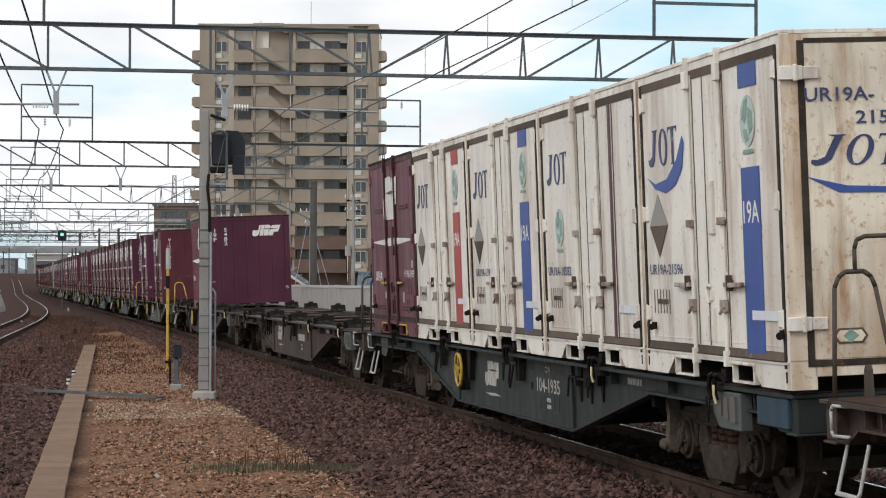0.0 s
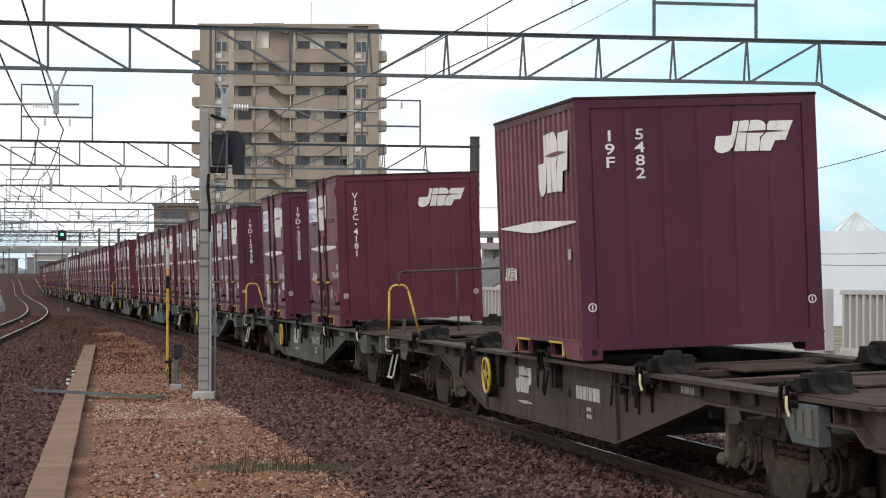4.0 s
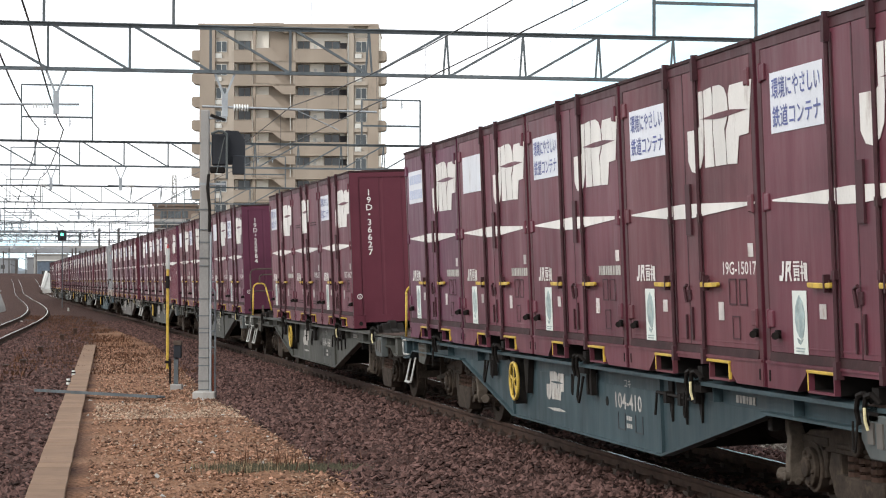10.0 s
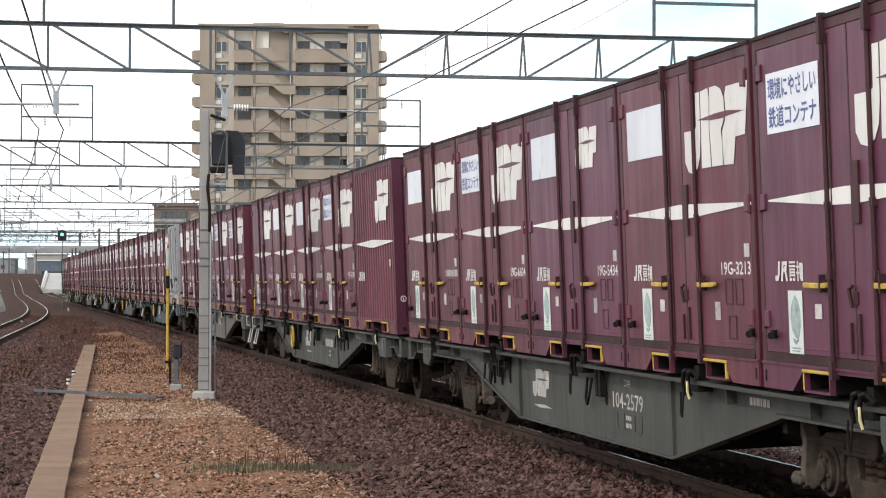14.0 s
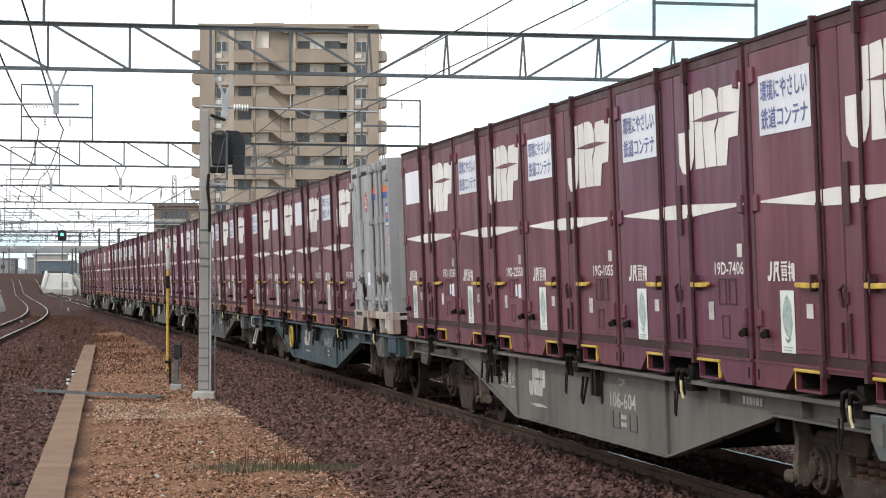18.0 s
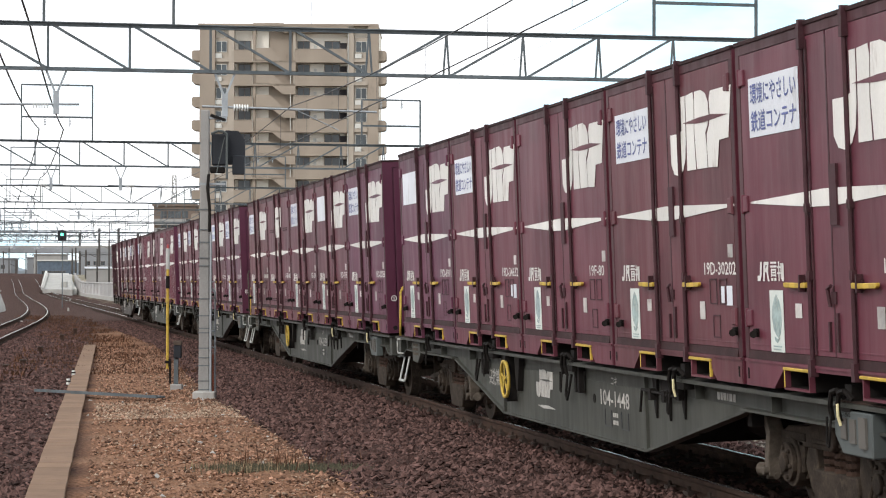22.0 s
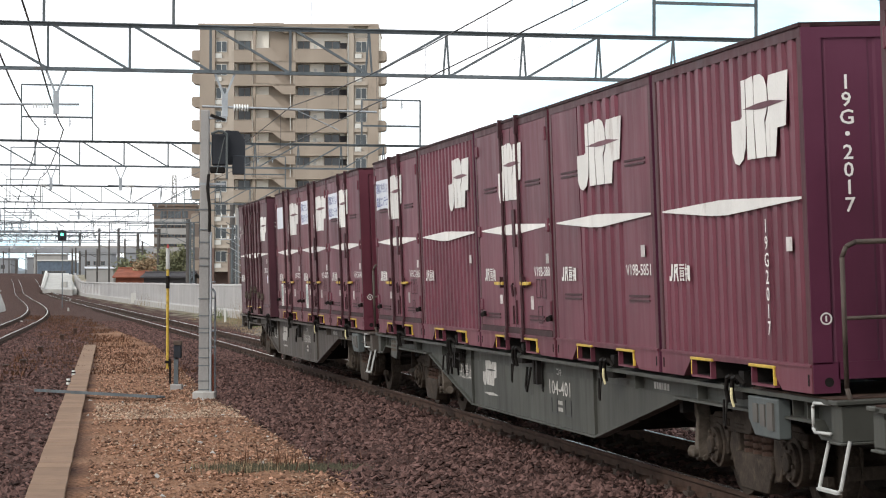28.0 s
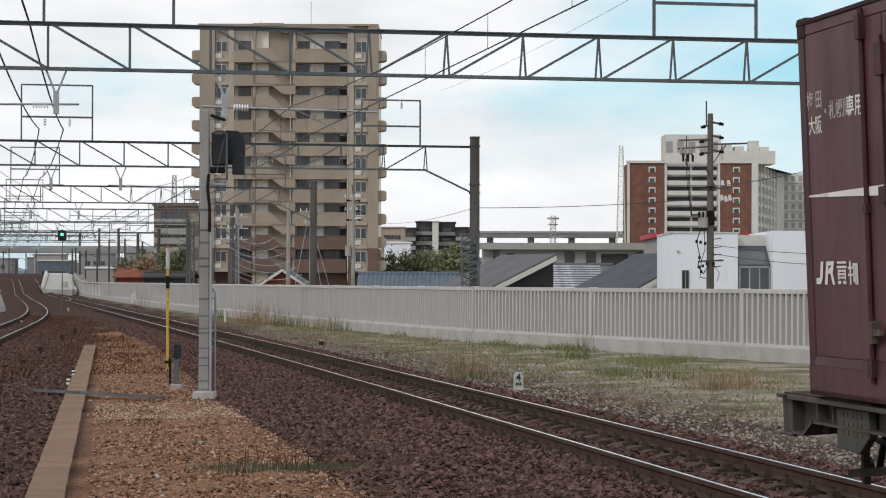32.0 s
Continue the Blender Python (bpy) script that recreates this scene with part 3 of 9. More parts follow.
def build_ground():
    ss = np.concatenate([np.arange(-55, 10, 5.0), np.arange(10, 75, 0.5), np.arange(75, 160, 2.5), np.arange(160, 420, 10), np.arange(420, 901, 40)])
    lats = np.concatenate([[-900, -400, -150, -60, -30, -20], np.arange(-14, 16, 0.4), [18, 24, 32, 50, 90, 200, 500, 1400]])
    S, L = np.meshgrid(ss, lats, indexing="ij")
    X, Y, _ = at_track(S, L)
    side = np.clip((-46 - X) / 16, 0, 1)
    Z = ground_height(S, L) + rise(np.maximum(Y, 0)) * side
    rng = np.random.default_rng(4)
    near = (S > 8) & (S < 80) & (np.abs(L) < 14)
    Z = Z + np.where(near & (np.abs(L) > 1.9), rng.normal(0, 0.012, Z.shape), 0)
    nr, nc = S.shape
    idx = np.arange(nr * nc).reshape(nr, nc)
    faces = np.stack([idx[:-1, :-1], idx[:-1, 1:], idx[1:, 1:], idx[1:, :-1]], -1).reshape(-1, 4)
    verts = np.stack([X, Y, Z], -1).reshape(-1, 3)
    # a last skirt to the horizon
    k = len(verts)
    far = [(-4000, 4500, 9), (4000, 4500, 9), (4000, 600, -0.6), (-4000, 600, -0.6)]
    me = bpy.data.meshes.new("ground")
    me.from_pydata([tuple(v) for v in verts.tolist()] + far, [], faces.tolist() + [(k + 3, k + 2, k + 1, k)])
    # cover: red = gravel path, green = grass
    jit = rng.normal(0, 0.22, S.shape)
    edge = -3.15 - 0.35 * np.clip((30 - S) / 15, 0, 1) + 1.0 * np.clip((S - 40) / 30, 0, 1)
    tx = trough_lat(S)
    path = np.clip((edge - L + jit) / 0.5, 0, 1) * np.clip((L - tx + jit * 0.4) / 0.3, 0, 1) * np.clip((112 - S) / 25, 0, 1)
    grass = np.clip((L - 4.0 + 3 * jit) / 1.8, 0, 0.92) + np.clip((-L - 26) / 3, 0, 0.8)
    col = np.zeros((nr, nc, 4))
    col[..., 0], col[..., 1], col[..., 3] = path, grass, 1
    flat = np.concatenate([col.reshape(-1, 4), np.tile([0, 0.8, 0, 1], (4, 1))])
    ca = me.color_attributes.new("cover", "FLOAT_COLOR", "POINT")
    ca.data.foreach_set("color", flat.astype(np.float32).ravel())
    me.materials.append(GROUND)
    me.shade_smooth()
    tagged(new("ground", me), "brown ballast, reddish gravel path and dull grass beside the railway", "ground", kind="structure")


TROUGH_A, TROUGH_B = Vector((-3.49, 20.4, 0)), Vector((-10.72, 68.9, 0))


def trough_lat(s):
    """Where the cable trough runs, as distance from the main track."""
    x, y, t = at_track(s)
    tx = -3.49 + (y - 20.4) * (-7.23 / 48.5)
    return (tx - x) * np.cos(t)


def stones(name, label, mat, count, s0, s1, lat0, lat1, size, seed, keep=None):
    """Loose stones as one piece of stuff: irregular little blocks."""
    rng = np.random.default_rng(seed)
    u = rng.random(count)
    s = s0 + (s1 - s0) * u ** 1.5
    lat = lat0(s) + (lat1(s) - lat0(s)) * rng.random(count)
    if keep is not None:
        ok = keep(s, lat, rng)
        s, lat = s[ok], lat[ok]
    count = len(s)
    x, y, _ = at_track(s, lat)
    z = ground_height(s, lat)
    base = np.array([(1, 0, 0), (-1, 0, 0), (0, 1, 0), (0, -1, 0), (0, 0, 1), (0, 0, -1)], float)
    tris = np.array([(0, 2, 4), (2, 1, 4), (1, 3, 4), (3, 0, 4), (2, 0, 5), (1, 2, 5), (3, 1, 5), (0, 3, 5)])
    sz = size * (0.55 + 0.9 * rng.random((count, 1, 1)))
    v = base[None] * (0.6 + 0.6 * rng.random((count, 6, 3))) + rng.normal(0, 0.22, (count, 6, 3))
    a = rng.random(count) * 6.283
    ca, sa = np.cos(a)[:, None], np.sin(a)[:, None]
    vx, vy = v[..., 0] * ca - v[..., 1] * sa, v[..., 0] * sa + v[..., 1] * ca
    v = np.stack([vx, vy, v[..., 2] * 0.75], -1) * sz
    v += np.stack([x, y, z + size * 0.25], -1)[:, None]
    f = (tris[None] + 6 * np.arange(count)[:, None, None]).reshape(-1, 3)
    me = bpy.data.meshes.new(name)
    me.from_pydata(v.reshape(-1, 3).tolist(), [], f.tolist())
    me.materials.append(mat)
    return tagged(new(name, me), label, "gravel", kind="stuff")


RAIL_OUTLINE = [(-0.0325, 0.0), (0.0325, 0.0), (0.0325, -0.035), (0.009, -0.052), (0.009, -0.12), (0.064, -0.14), (0.064, -0.153), (-0.064, -0.153), (-0.064, -0.14), (-0.009, -0.12), (-0.009, -0.052), (-0.0325, -0.035)]


def sweep(outline, s_list, lat_of, z_of, cant, gap=None):
    """A Shape of the outline (across, up) carried along a track."""
    sh = Shape()
    n = len(outline)
    vs = []
    for s in s_list:
        x, y, t = at_track(s, 0.0)
        off = lat_of(s)
        c, q = math.cos(cant), math.sin(cant)
        for a, b in outline:
            lat, up = (off + a) * c - b * q, (off + a) * q * (1 if cant else 0) + b * c
            if gap is not None:
                lat = lat - float(gap(s))
            vs.append((float(x + lat * math.cos(t)), float(y - lat * math.sin(t)), float(up + z_of(s) + rise(y))))
    fs = []
    for i in range(len(s_list) - 1):
        fs += [(i * n + k, i * n + (k + 1) % n, (i + 1) * n + (k + 1) % n, (i + 1) * n + k) for k in range(n)]
    fs += [tuple(range(n)), tuple(range((len(s_list) - 1) * n + n - 1, (len(s_list) - 1) * n - 1, -1))]
    return sh.add(vs, fs)


def build_track(name, label, s_list, sleepers_to, cant, gap=None):
    root = tagged(new(name), label, "railway track", kind="structure")
    for side in (-0.566, 0.566):
        body = part("rail", sweep(RAIL_OUTLINE, s_list, lambda s: side, lambda s: 0.0, cant, gap), RUST, root)
        part("running_face", sweep([(-0.015, 0.0015), (0.015, 0.0015), (0.015, -0.004), (-0.015, -0.004)], s_list, lambda s: side, lambda s: 0.0015, cant, gap), STEEL_BRIGHT, body, "polished rail top")
    sl = Shape()
    sl.prism([(-1.0, -0.30), (1.0, -0.30), (1.0, -0.165), (0.75, -0.155), (0.35, -0.155), (0.2, -0.19), (-0.2, -0.19), (-0.35, -0.155), (-0.75, -0.155), (-1.0, -0.165)], "x", -0.11, 0.11)
    for side in (-0.566, 0.566):
        for d in (-0.1, 0.1):
            sl.box(-0.07, 0.07, side + d - 0.035, side + d + 0.035, -0.155, -0.105)
            sl.rod((0, side + d, -0.11), (0, side + d, -0.065), 0.02, 6)
    sleeper = sl.mesh("sleeper", SLEEPER)
    s = s_list[0] + 0.3
    far = Shape()
    while s < s_list[-1] - 1 and s < 330:
        x, y, t = at_track(s, 0.0 if gap is None else -float(gap(s)))
        m = pose(float(x), float(y), float(rise(y)), math.degrees(-cant), 0, 90 - math.degrees(float(t)))
        if s < sleepers_to:
            part("sleeper", sleeper, None, root, m=m)
        else:
            far.box(-0.11, 0.11, -1.0, 1.0, -0.3, -0.16, m)
        s += 0.62
    tagged(part("far_sleepers", far, SLEEPER, root), kind="stuff")
    return root


S_NEAR = list(np.arange(2, 120, 2.0)) + list(np.arange(120, 381, 10.0))
build_ground()
build_track("track_main", "rusty rails with polished tops on weathered sleepers", S_NEAR, 150, CANT)
build_track("track_second", "curving second railway track with polished rail tops", list(np.arange(40, 160, 2.0)) + list(np.arange(160, 381, 10.0)), 140, 0.0, left_gap)
stones("ballast_stones", "brown crushed ballast stones along the track", STONE, 80000, 13, 110, lambda s: -3.3 - 0.3 * np.clip((30 - s) / 15, 0, 1) + 1.0 * np.clip((s - 40) / 30, 0, 1), lambda s: 0 * s + 2.9, 0.036, 5,
       lambda s, lat, r: (np.abs(lat) > 0.72) | (r.random(len(s)) < 0.4))
stones("ballast_stones", "brown ballast stones beside the second track", STONE, 26000, 20, 105, lambda s: trough_lat(s) - 3.6, lambda s: trough_lat(s) - 0.2, 0.036, 6)
stones("path_chips", "scattered pale chips on the gravel path", PALE_CHIP, 2200, 17, 60, lambda s: trough_lat(s) + 0.22, lambda s: -3.2 + 1.0 * np.clip((s - 40) / 30, 0, 1), 0.018, 8)
stones("path_pebbles", "loose reddish pebbles on the gravel path", PEBBLE, 17000, 17, 70, lambda s: trough_lat(s) + 0.25, lambda s: -3.3 + 1.0 * np.clip((s - 40) / 30, 0, 1), 0.023, 7)

stones("verge_gravel", "grey brown gravel between the track and the grass", GREY_STONE, 15000, 22, 95, lambda s: 0 * s + 2.8, lambda s: 0 * s + 6.2, 0.03, 9, lambda s, lat, r: r.random(len(s)) < np.clip((7.0 - lat) / 3.5, 0.2, 1))


# ---- barrier wall ----
WALL_LINE = [(24.0, 26.0), (10.05, 57.35), (9.8, 57.92), (8.2, 61.65), (1.1, 79.1), (-6.7, 108.0), (-13.3, 137.0), (-24.0, 187.0), (-38.0, 255.0), (-52.0, 325.0), (-59.5, 366.0)]


def build_wall():
    root = tagged(new("barrier_wall"), "pale grey ribbed concrete barrier wall on a low plinth", "wall", kind="structure")
    kit = {}
    for (x0, y0), (x1, y1) in zip(WALL_LINE, WALL_LINE[1:]):
        if math.hypot(x1 - x0, y1 - y0) < 1.0:
            continue  # a narrow passage is left open here
        length = math.hypot(x1 - x0, y1 - y0)
        n = max(1, round(length / 8.4))
        step = length / n
        ang = math.degrees(math.atan2(y1 - y0, x1 - x0))
        for i in range(n):
            px, py = x0 + (x1 - x0) * i / n, y0 + (y1 - y0) * i / n
            m = pose(px, py, float(rise(py)), 0, 0, ang)
            ribbed = 40 < py < 125
            key = (round(step, 3), ribbed)
            if key not in kit:
                g = step - 0.05
                nr = int(g / 0.3)
                ribs = [0.16 + (g - 0.3) * k / nr for k in range(nr + 1)]
                kit[key] = (Shape().box(0.05, g, -0.2, -0.12, 0.02, 1.5).mesh("panel", WALLP),
                            Shape().box(0.05, g, -0.2, 0.06, 1.44, 1.56).mesh("panel_rail", WALLP, bevel=0.008),
                            Shape().box(0.05, g, -0.2, 0.05, 0.0, 0.1).mesh("panel_rail", WALLP, bevel=0.008),
                            Shape().prism([(-0.06, -0.12), (0.06, -0.12), (0.045, 0.05), (-0.045, 0.05)], "z", 0.1, 1.44).mesh("rib", WALLP), ribs,
                            Shape().box(0.0, step - 0.012, -0.24, 0.12, -0.7, 0.0).mesh("plinth", WALLB, bevel=0.01),
                            Shape().box(-0.07, 0.07, -0.16, 0.09, 0.0, 1.58).mesh("post", WALLP, bevel=0.008))
            pan, top_, low_, ribm, ribs, pl, po = kit[key]
            body = part("panel", pan, None, root, m=m)
            part("panel_rail", top_, None, body)
            part("panel_rail", low_, None, body)
            part("plinth", pl, None, root, m=m)
            part("post", po, None, root, m=m)
            if ribbed:
                for r in ribs:
                    part("rib", ribm, None, body, m=pose(r, 0, 0))
            elif py < 260:
                far = Shape()
                for r in ribs:
                    far.box(r - 0.05, r + 0.05, -0.12, 0.05, 0.1, 1.44)
                tagged(part("ribbing", far, WALLP, body), kind="stuff")


build_wall()


# ---- overhead line gantries ----
def gantry(s, right, left, depth=1.16, under=6.8, near=True):
    """A lattice beam square across the tracks on poles; its local x runs to the right."""
    x, y, t = at_track(s)
    z0 = float(rise(y))
    g = empty("overhead_line_gantry", pose(float(x), float(y), z0, 0, 0, -math.degrees(float(t))), label="dark steel lattice gantry carrying the overhead line across the tracks", category="gantry", group="gantries over the railway")
    top = under + depth
    bar = 0.1
    part("top_chord", Shape().box(-left, right, -0.03, 0.03, top - bar, top).box(-left, right, -0.09, 0.09, top - 0.02, top + 0.005), TRUSS, g)
    part("bottom_chord", Shape().box(-left, right - 2.3, -0.03, 0.03, under, under + 0.08).box(-left, right - 2.3, -0.08, 0.08, under - 0.005, under + 0.015), TRUSS, g)
    step = 1.95
    n = int((right + left - 2.3) / step)
    vee = Shape().beam((-0.08, 0, under), (0, 0, top), 0.045, 0.045).beam((0.08, 0, under), (0, 0, top), 0.045, 0.045).mesh("lattice_post", TRUSS)
    bar_ = Shape().box(-0.03, 0.03, -0.03, 0.03, under, top).mesh("lattice_post", TRUSS)
    rise_ = Shape().beam((-step + 0.1, 0, under + 0.05), (-0.02, 0, top - 0.06), 0.05, 0.06).mesh("lattice_brace", TRUSS)
    fall = Shape().beam((-step + 0.1, 0, top - 0.06), (-0.02, 0, under + 0.05), 0.05, 0.06).mesh("lattice_brace", TRUSS)
    for i in range(n + 1):
        px = right - 2.3 - i * step
        part("lattice_post", vee if px > 1.8 else bar_, None, g, m=pose(px, 0, 0))
        if i < n:
            part("lattice_brace", rise_ if px > 2.6 else fall, None, g, m=pose(px, 0, 0))
    base = -0.6
    for px in (right, -left):
        p = part("pole", Shape().rod((px, 0, base), (px, 0, top + 0.35), 0.24, 14, 0.22), POLE, g)
        part("pole_cap", Shape().rod((px, 0, top + 0.35), (px, 0, top + 0.43), 0.24, 14), POLE, p)
        for bz in (under - 1.0, under - 0.6, top):
            part("pole_band", Shape().ring((px, 0, bz), "z", 0.2, 0.262, 0.035), POLE, p)
    part("knee_brace", Shape().beam((right - 2.35, 0, under + 0.05), (right, 0, under - 1.05), 0.07, 0.08), TRUSS, g)
    # steel frames standing on the beam, with insulators for the feeder wires
    for a, b, h in ((-5.9, -2.8, 2.45), (9.3, 12.0, 2.05)):
        fr = part("feeder_frame", Shape().box(a - 0.035, a + 0.035, -0.035, 0.035, top, top + h).box(b - 0.035, b + 0.035, -0.035, 0.035, top, top + h).box(a, b, -0.035, 0.035, top + h - 0.05, top + h + 0.02).box(a, b, -0.03, 0.03, top + h * 0.42 - 0.05, top + h * 0.42 + 0.03), TRUSS, g)
        for k in (0.33, 0.68):
            xi = a + (b - a) * k
            zi = top + h * (0.42 if a < 0 else 1.0)
            ins = Shape().rod((xi, 0, zi - 0.03), (xi, 0, zi - 0.45), 0.015, 5)
            for j in range(4):
                ins.rod((xi, 0, zi - 0.12 - 0.07 * j), (xi, 0, zi - 0.15 - 0.07 * j), 0.06, 8)
            part("insulator", ins, GALV, fr)
    # hangers and arms that hold the running wires
    for hx, reach in ((-1.55, 3.75), (-5.6 if s < 80 else -4.6, -4.2)):
        hanger = part("vee_hanger", Shape().beam((hx - 0.24, 0, under), (hx - 0.02, 0, under - 0.55), 0.05, 0.05).beam((hx + 0.24, 0, under), (hx + 0.02, 0, under - 0.55), 0.05, 0.05).box(hx - 0.07, hx + 0.07, -0.05, 0.05, under - 1.05, under - 0.5), GALV, g)
        d = 1 if reach > 0 else -1
        za = under - 0.83
        part("registration_arm", Shape().rod((hx - d * 0.55, 0, za + 0.02), (hx + reach, 0, za - 0.05), 0.028, 8).rod((hx + reach * 0.45, 0, za), (hx + reach * 0.75, 0.1, za - 0.5), 0.014, 5), GALV, hanger)
        ins = Shape()
        for j in range(6):
            xi = hx + d * (0.22 + 0.065 * j)
            ins.rod((xi, 0, za), (xi + 0.025, 0, za), 0.085, 10)
        part("insulator", ins, INSUL, hanger, "white ribbed porcelain insulator")
    return g


GANTRY_S = [56.5, 103.0, 151.0, 199.0, 246.0, 293.0, 340.0, 388.0, 436.0, 484.0]
for i, s in enumerate(GANTRY_S):
    gantry(s, (16.0, 14.55, 13.9, 13.5)[min(i, 3)], 22.0 if i < 3 else 20.0, near=i < 3)


def wire(name, label, pts, r=0.012):
    cu = Shape()
    for p, q in zip(pts, pts[1:]):
        cu.rod(p, q, r, 5)
    return tagged(part(name, cu, WIRE), label, "cable", "wires over the railway")


def along(lat, z, s0, s1, sag=0.0, step=6.0):
    """Points above a line beside the main track, sagging between gantries."""
    out = []
    for s in np.arange(s0, s1 + 0.1, step):
        x, y, t = at_track(s, lat(s) if callable(lat) else lat)
        near = min(((s - a) / 47.5) % 1.0 for a in (GANTRY_S[0],))
        out.append((float(x), float(y), z - sag * 4 * near * (1 - near) + float(rise(y))))
    return out


wire("contact_wire", "thin dark contact wire above the main track", along(0.0, 5.08, 10, 490), 0.011)
wire("messenger_wire", "sagging messenger wire above the main track", along(0.0, 6.0, 8, 490, 0.42), 0.011)
wire("contact_wire", "thin dark contact wire above the second track", along(lambda s: -float(left_gap(s)), 5.02, 30, 490), 0.011)
wire("messenger_wire", "sagging messenger wire above the second track", along(lambda s: -float(left_gap(s)), 5.95, 30, 490, 0.45), 0.011)
for lat in (-5.1, -4.05):
    wire("feeder_cable", "thick black feeder cable on the gantry frames", along(lambda s: lat - 3.0 * max(0.0, (103 - s) / 60.0), 8.45, 30, 490, 0.5), 0.028)
hang = Shape()
for s in np.arange(18, 240, 5.0):
    x, y, t = at_track(s, 0.0)
    near = ((s - GANTRY_S[0]) / 47.5) % 1.0
    hang.rod((float(x), float(y), 5.08), (float(x), float(y), 6.0 - 1.68 * near * (1 - near)), 0.006, 4)
tagged(part("dropper_wires", hang, WIRE), "thin dropper wires between messenger and contact wire", "wire", kind="stuff")


# ---- apartment tower ----
def window_unit(parent, w, h, m, mat=None, frame_mat=None, mullion=True, sill=False):
    """A framed window with glass panes, set in a wall; faces -y."""
    fm = frame_mat or OFFWHITE
    t = min(0.06, w * 0.06)
    fr = shared(("wf", round(w, 2), round(h, 2), fm.name), lambda: Shape().box(-w / 2, w / 2, -0.04, 0.04, -h / 2, -h / 2 + t).box(-w / 2, w / 2, -0.04, 0.04, h / 2 - t, h / 2).box(-w / 2, -w / 2 + t, -0.04, 0.04, -h / 2 + t, h / 2 - t).box(w / 2 - t, w / 2, -0.04, 0.04, -h / 2 + t, h / 2 - t).box(-t / 2, t / 2, -0.04, 0.04, -h / 2 + t, h / 2 - t).mesh("window", fm))
    ob = part("window", fr, None, parent, m=m)
    gl = shared(("wg", round(w, 2), round(h, 2)), lambda: Shape().box(-w / 4 + t / 2, w / 4 - t / 2, -0.01, 0.01, -h / 2 + t, h / 2 - t).mesh("pane", GLASS))
    part("pane", gl, None, ob, m=pose(-w / 4, 0, 0))
    part("pane", gl, None, ob, m=pose(w / 4, 0, 0))
    return ob


def tower():
    g = empty("apartment_tower", pose(-30.158, 274, -0.4), label="tall tan apartment tower with zigzag outside stairs", category="apartment building")
    H, D, FL = 33.02, 15.0, 2.825
    U = lambda u: (u - 342) * 0.06823
    z_par = [28.79 - FL * k for k in range(10)]
    brown = 6.137

    def wall(name, x0, x1, y0, y1, z0, z1, mat):
        return part(name, Shape().box(x0, x1, y0, y1, z0, z1), mat, g)

    # body and upright piers, tan above, brown tile at the foot
    wall("wall", U(352), U(668), 1.5, D, brown, H, CORRIDOR)
    wall("wall", U(352), U(668), 1.5, D, 0, brown, BROWN_WALL)
    for x0, x1, y0 in ((352, 379, 0.0), (403, 413, 0.2), (615, 625, 0.2), (651, 669, 0.0)):
        wall("pier", U(x0), U(x1), y0, 1.5, brown, H, TAN if x1 - x0 > 12 else TAN_LIGHT)
        wall("pier", U(x0), U(x1), y0, 1.5, 0, brown, BROWN_WALL)
    wall("pier", U(446), U(451), 0.3, 1.5, 0, H, TAN)
    wall("pier", U(517), U(522), 0.3, 1.5, 0, H, TAN_LIGHT)
    wall("roof_slab", U(349), U(669), -0.05, D, H, H + 0.25, TAN)
    wall("parapet", U(500), U(615), 0.0, 1.5, H - 0.8, H, TAN)
    wall("stair_head", U(447), U(500), 0.1, 1.5, H - 0.3, H + 0.35, TAN)
    part("antenna", Shape().rod((U(545), 5, H), (U(545), 5, H + 3.6), 0.04).rod((U(458), 2, H), (U(458), 2, H + 0.8), 0.05), GALV, g)
    cor = Shape().box(U(521), U(613), 0.0, 0.16, 0, 1.42).box(U(521), U(613), -0.03, 0.2, 1.36, 1.46).mesh("balcony_parapet", TAN)
    slab = Shape().box(U(413), U(613), 0.0, 1.5, -0.2, 0.0).mesh("floor_slab", TAN)
    bal = Shape().box(U(413), U(445), 0.0, 0.16, 0, 1.3).box(U(413), U(445), -0.03, 0.2, 1.24, 1.33).mesh("balcony_parapet", TAN)
    zig = Shape().prism([(U(452), 1.8), (U(476), 1.8), (U(500), 0.3), (U(522), 0.3), (U(522), -1.0), (U(500), -1.0), (U(476), 0.3), (U(452), 0.3)], "y", 0.0, 0.18).mesh("stair_parapet", TAN)
    flight = Shape().prism([(U(450), 0.5), (U(474), 0.5), (U(500), -0.9), (U(521), -0.9), (U(521), -1.1), (U(498), -1.1), (U(472), 0.3), (U(450), 0.3)], "y", 0.2, 1.3).mesh("stair_flight", TAN)
    side = Shape().prism([(0, 0.0), (-0.8, 0.1), (-1.0, 0.3), (-1.0, 1.15), (-0.8, 1.3), (0, 1.3)], "y", 0.5, 3.2).mesh("side_balcony", TAN)
    ac = Shape().box(-0.4, 0.4, -0.35, 0, 0, 0.55).ring((0.1, -0.36, 0.27), "y", 0.03, 0.2, 0.01, 14).mesh("air_unit", OFFWHITE)
    band = Shape().box(U(377), U(403), 0.3, 0.5, 0, 0.5).mesh("ledge", TAN_LIGHT)
    bandr = Shape().box(U(625), U(650), 0.3, 0.5, 0, 0.5).mesh("ledge", TAN_LIGHT)
    col = Shape().box(U(377), U(403), 0.6, 1.5, 0, FL).box(U(625), U(651), 0.6, 1.5, 0, FL).mesh("recess_wall", TAN_LIGHT)
    pipe = Shape().rod((U(513), 0.1, 0.3), (U(513), 0.1, H), 0.05).mesh("drain_pipe", OFFWHITE)
    part("drain_pipe", pipe, None, g)
    part("drain_pipe", pipe, None, g, m=pose(U(615) - U(513), 0, 0))
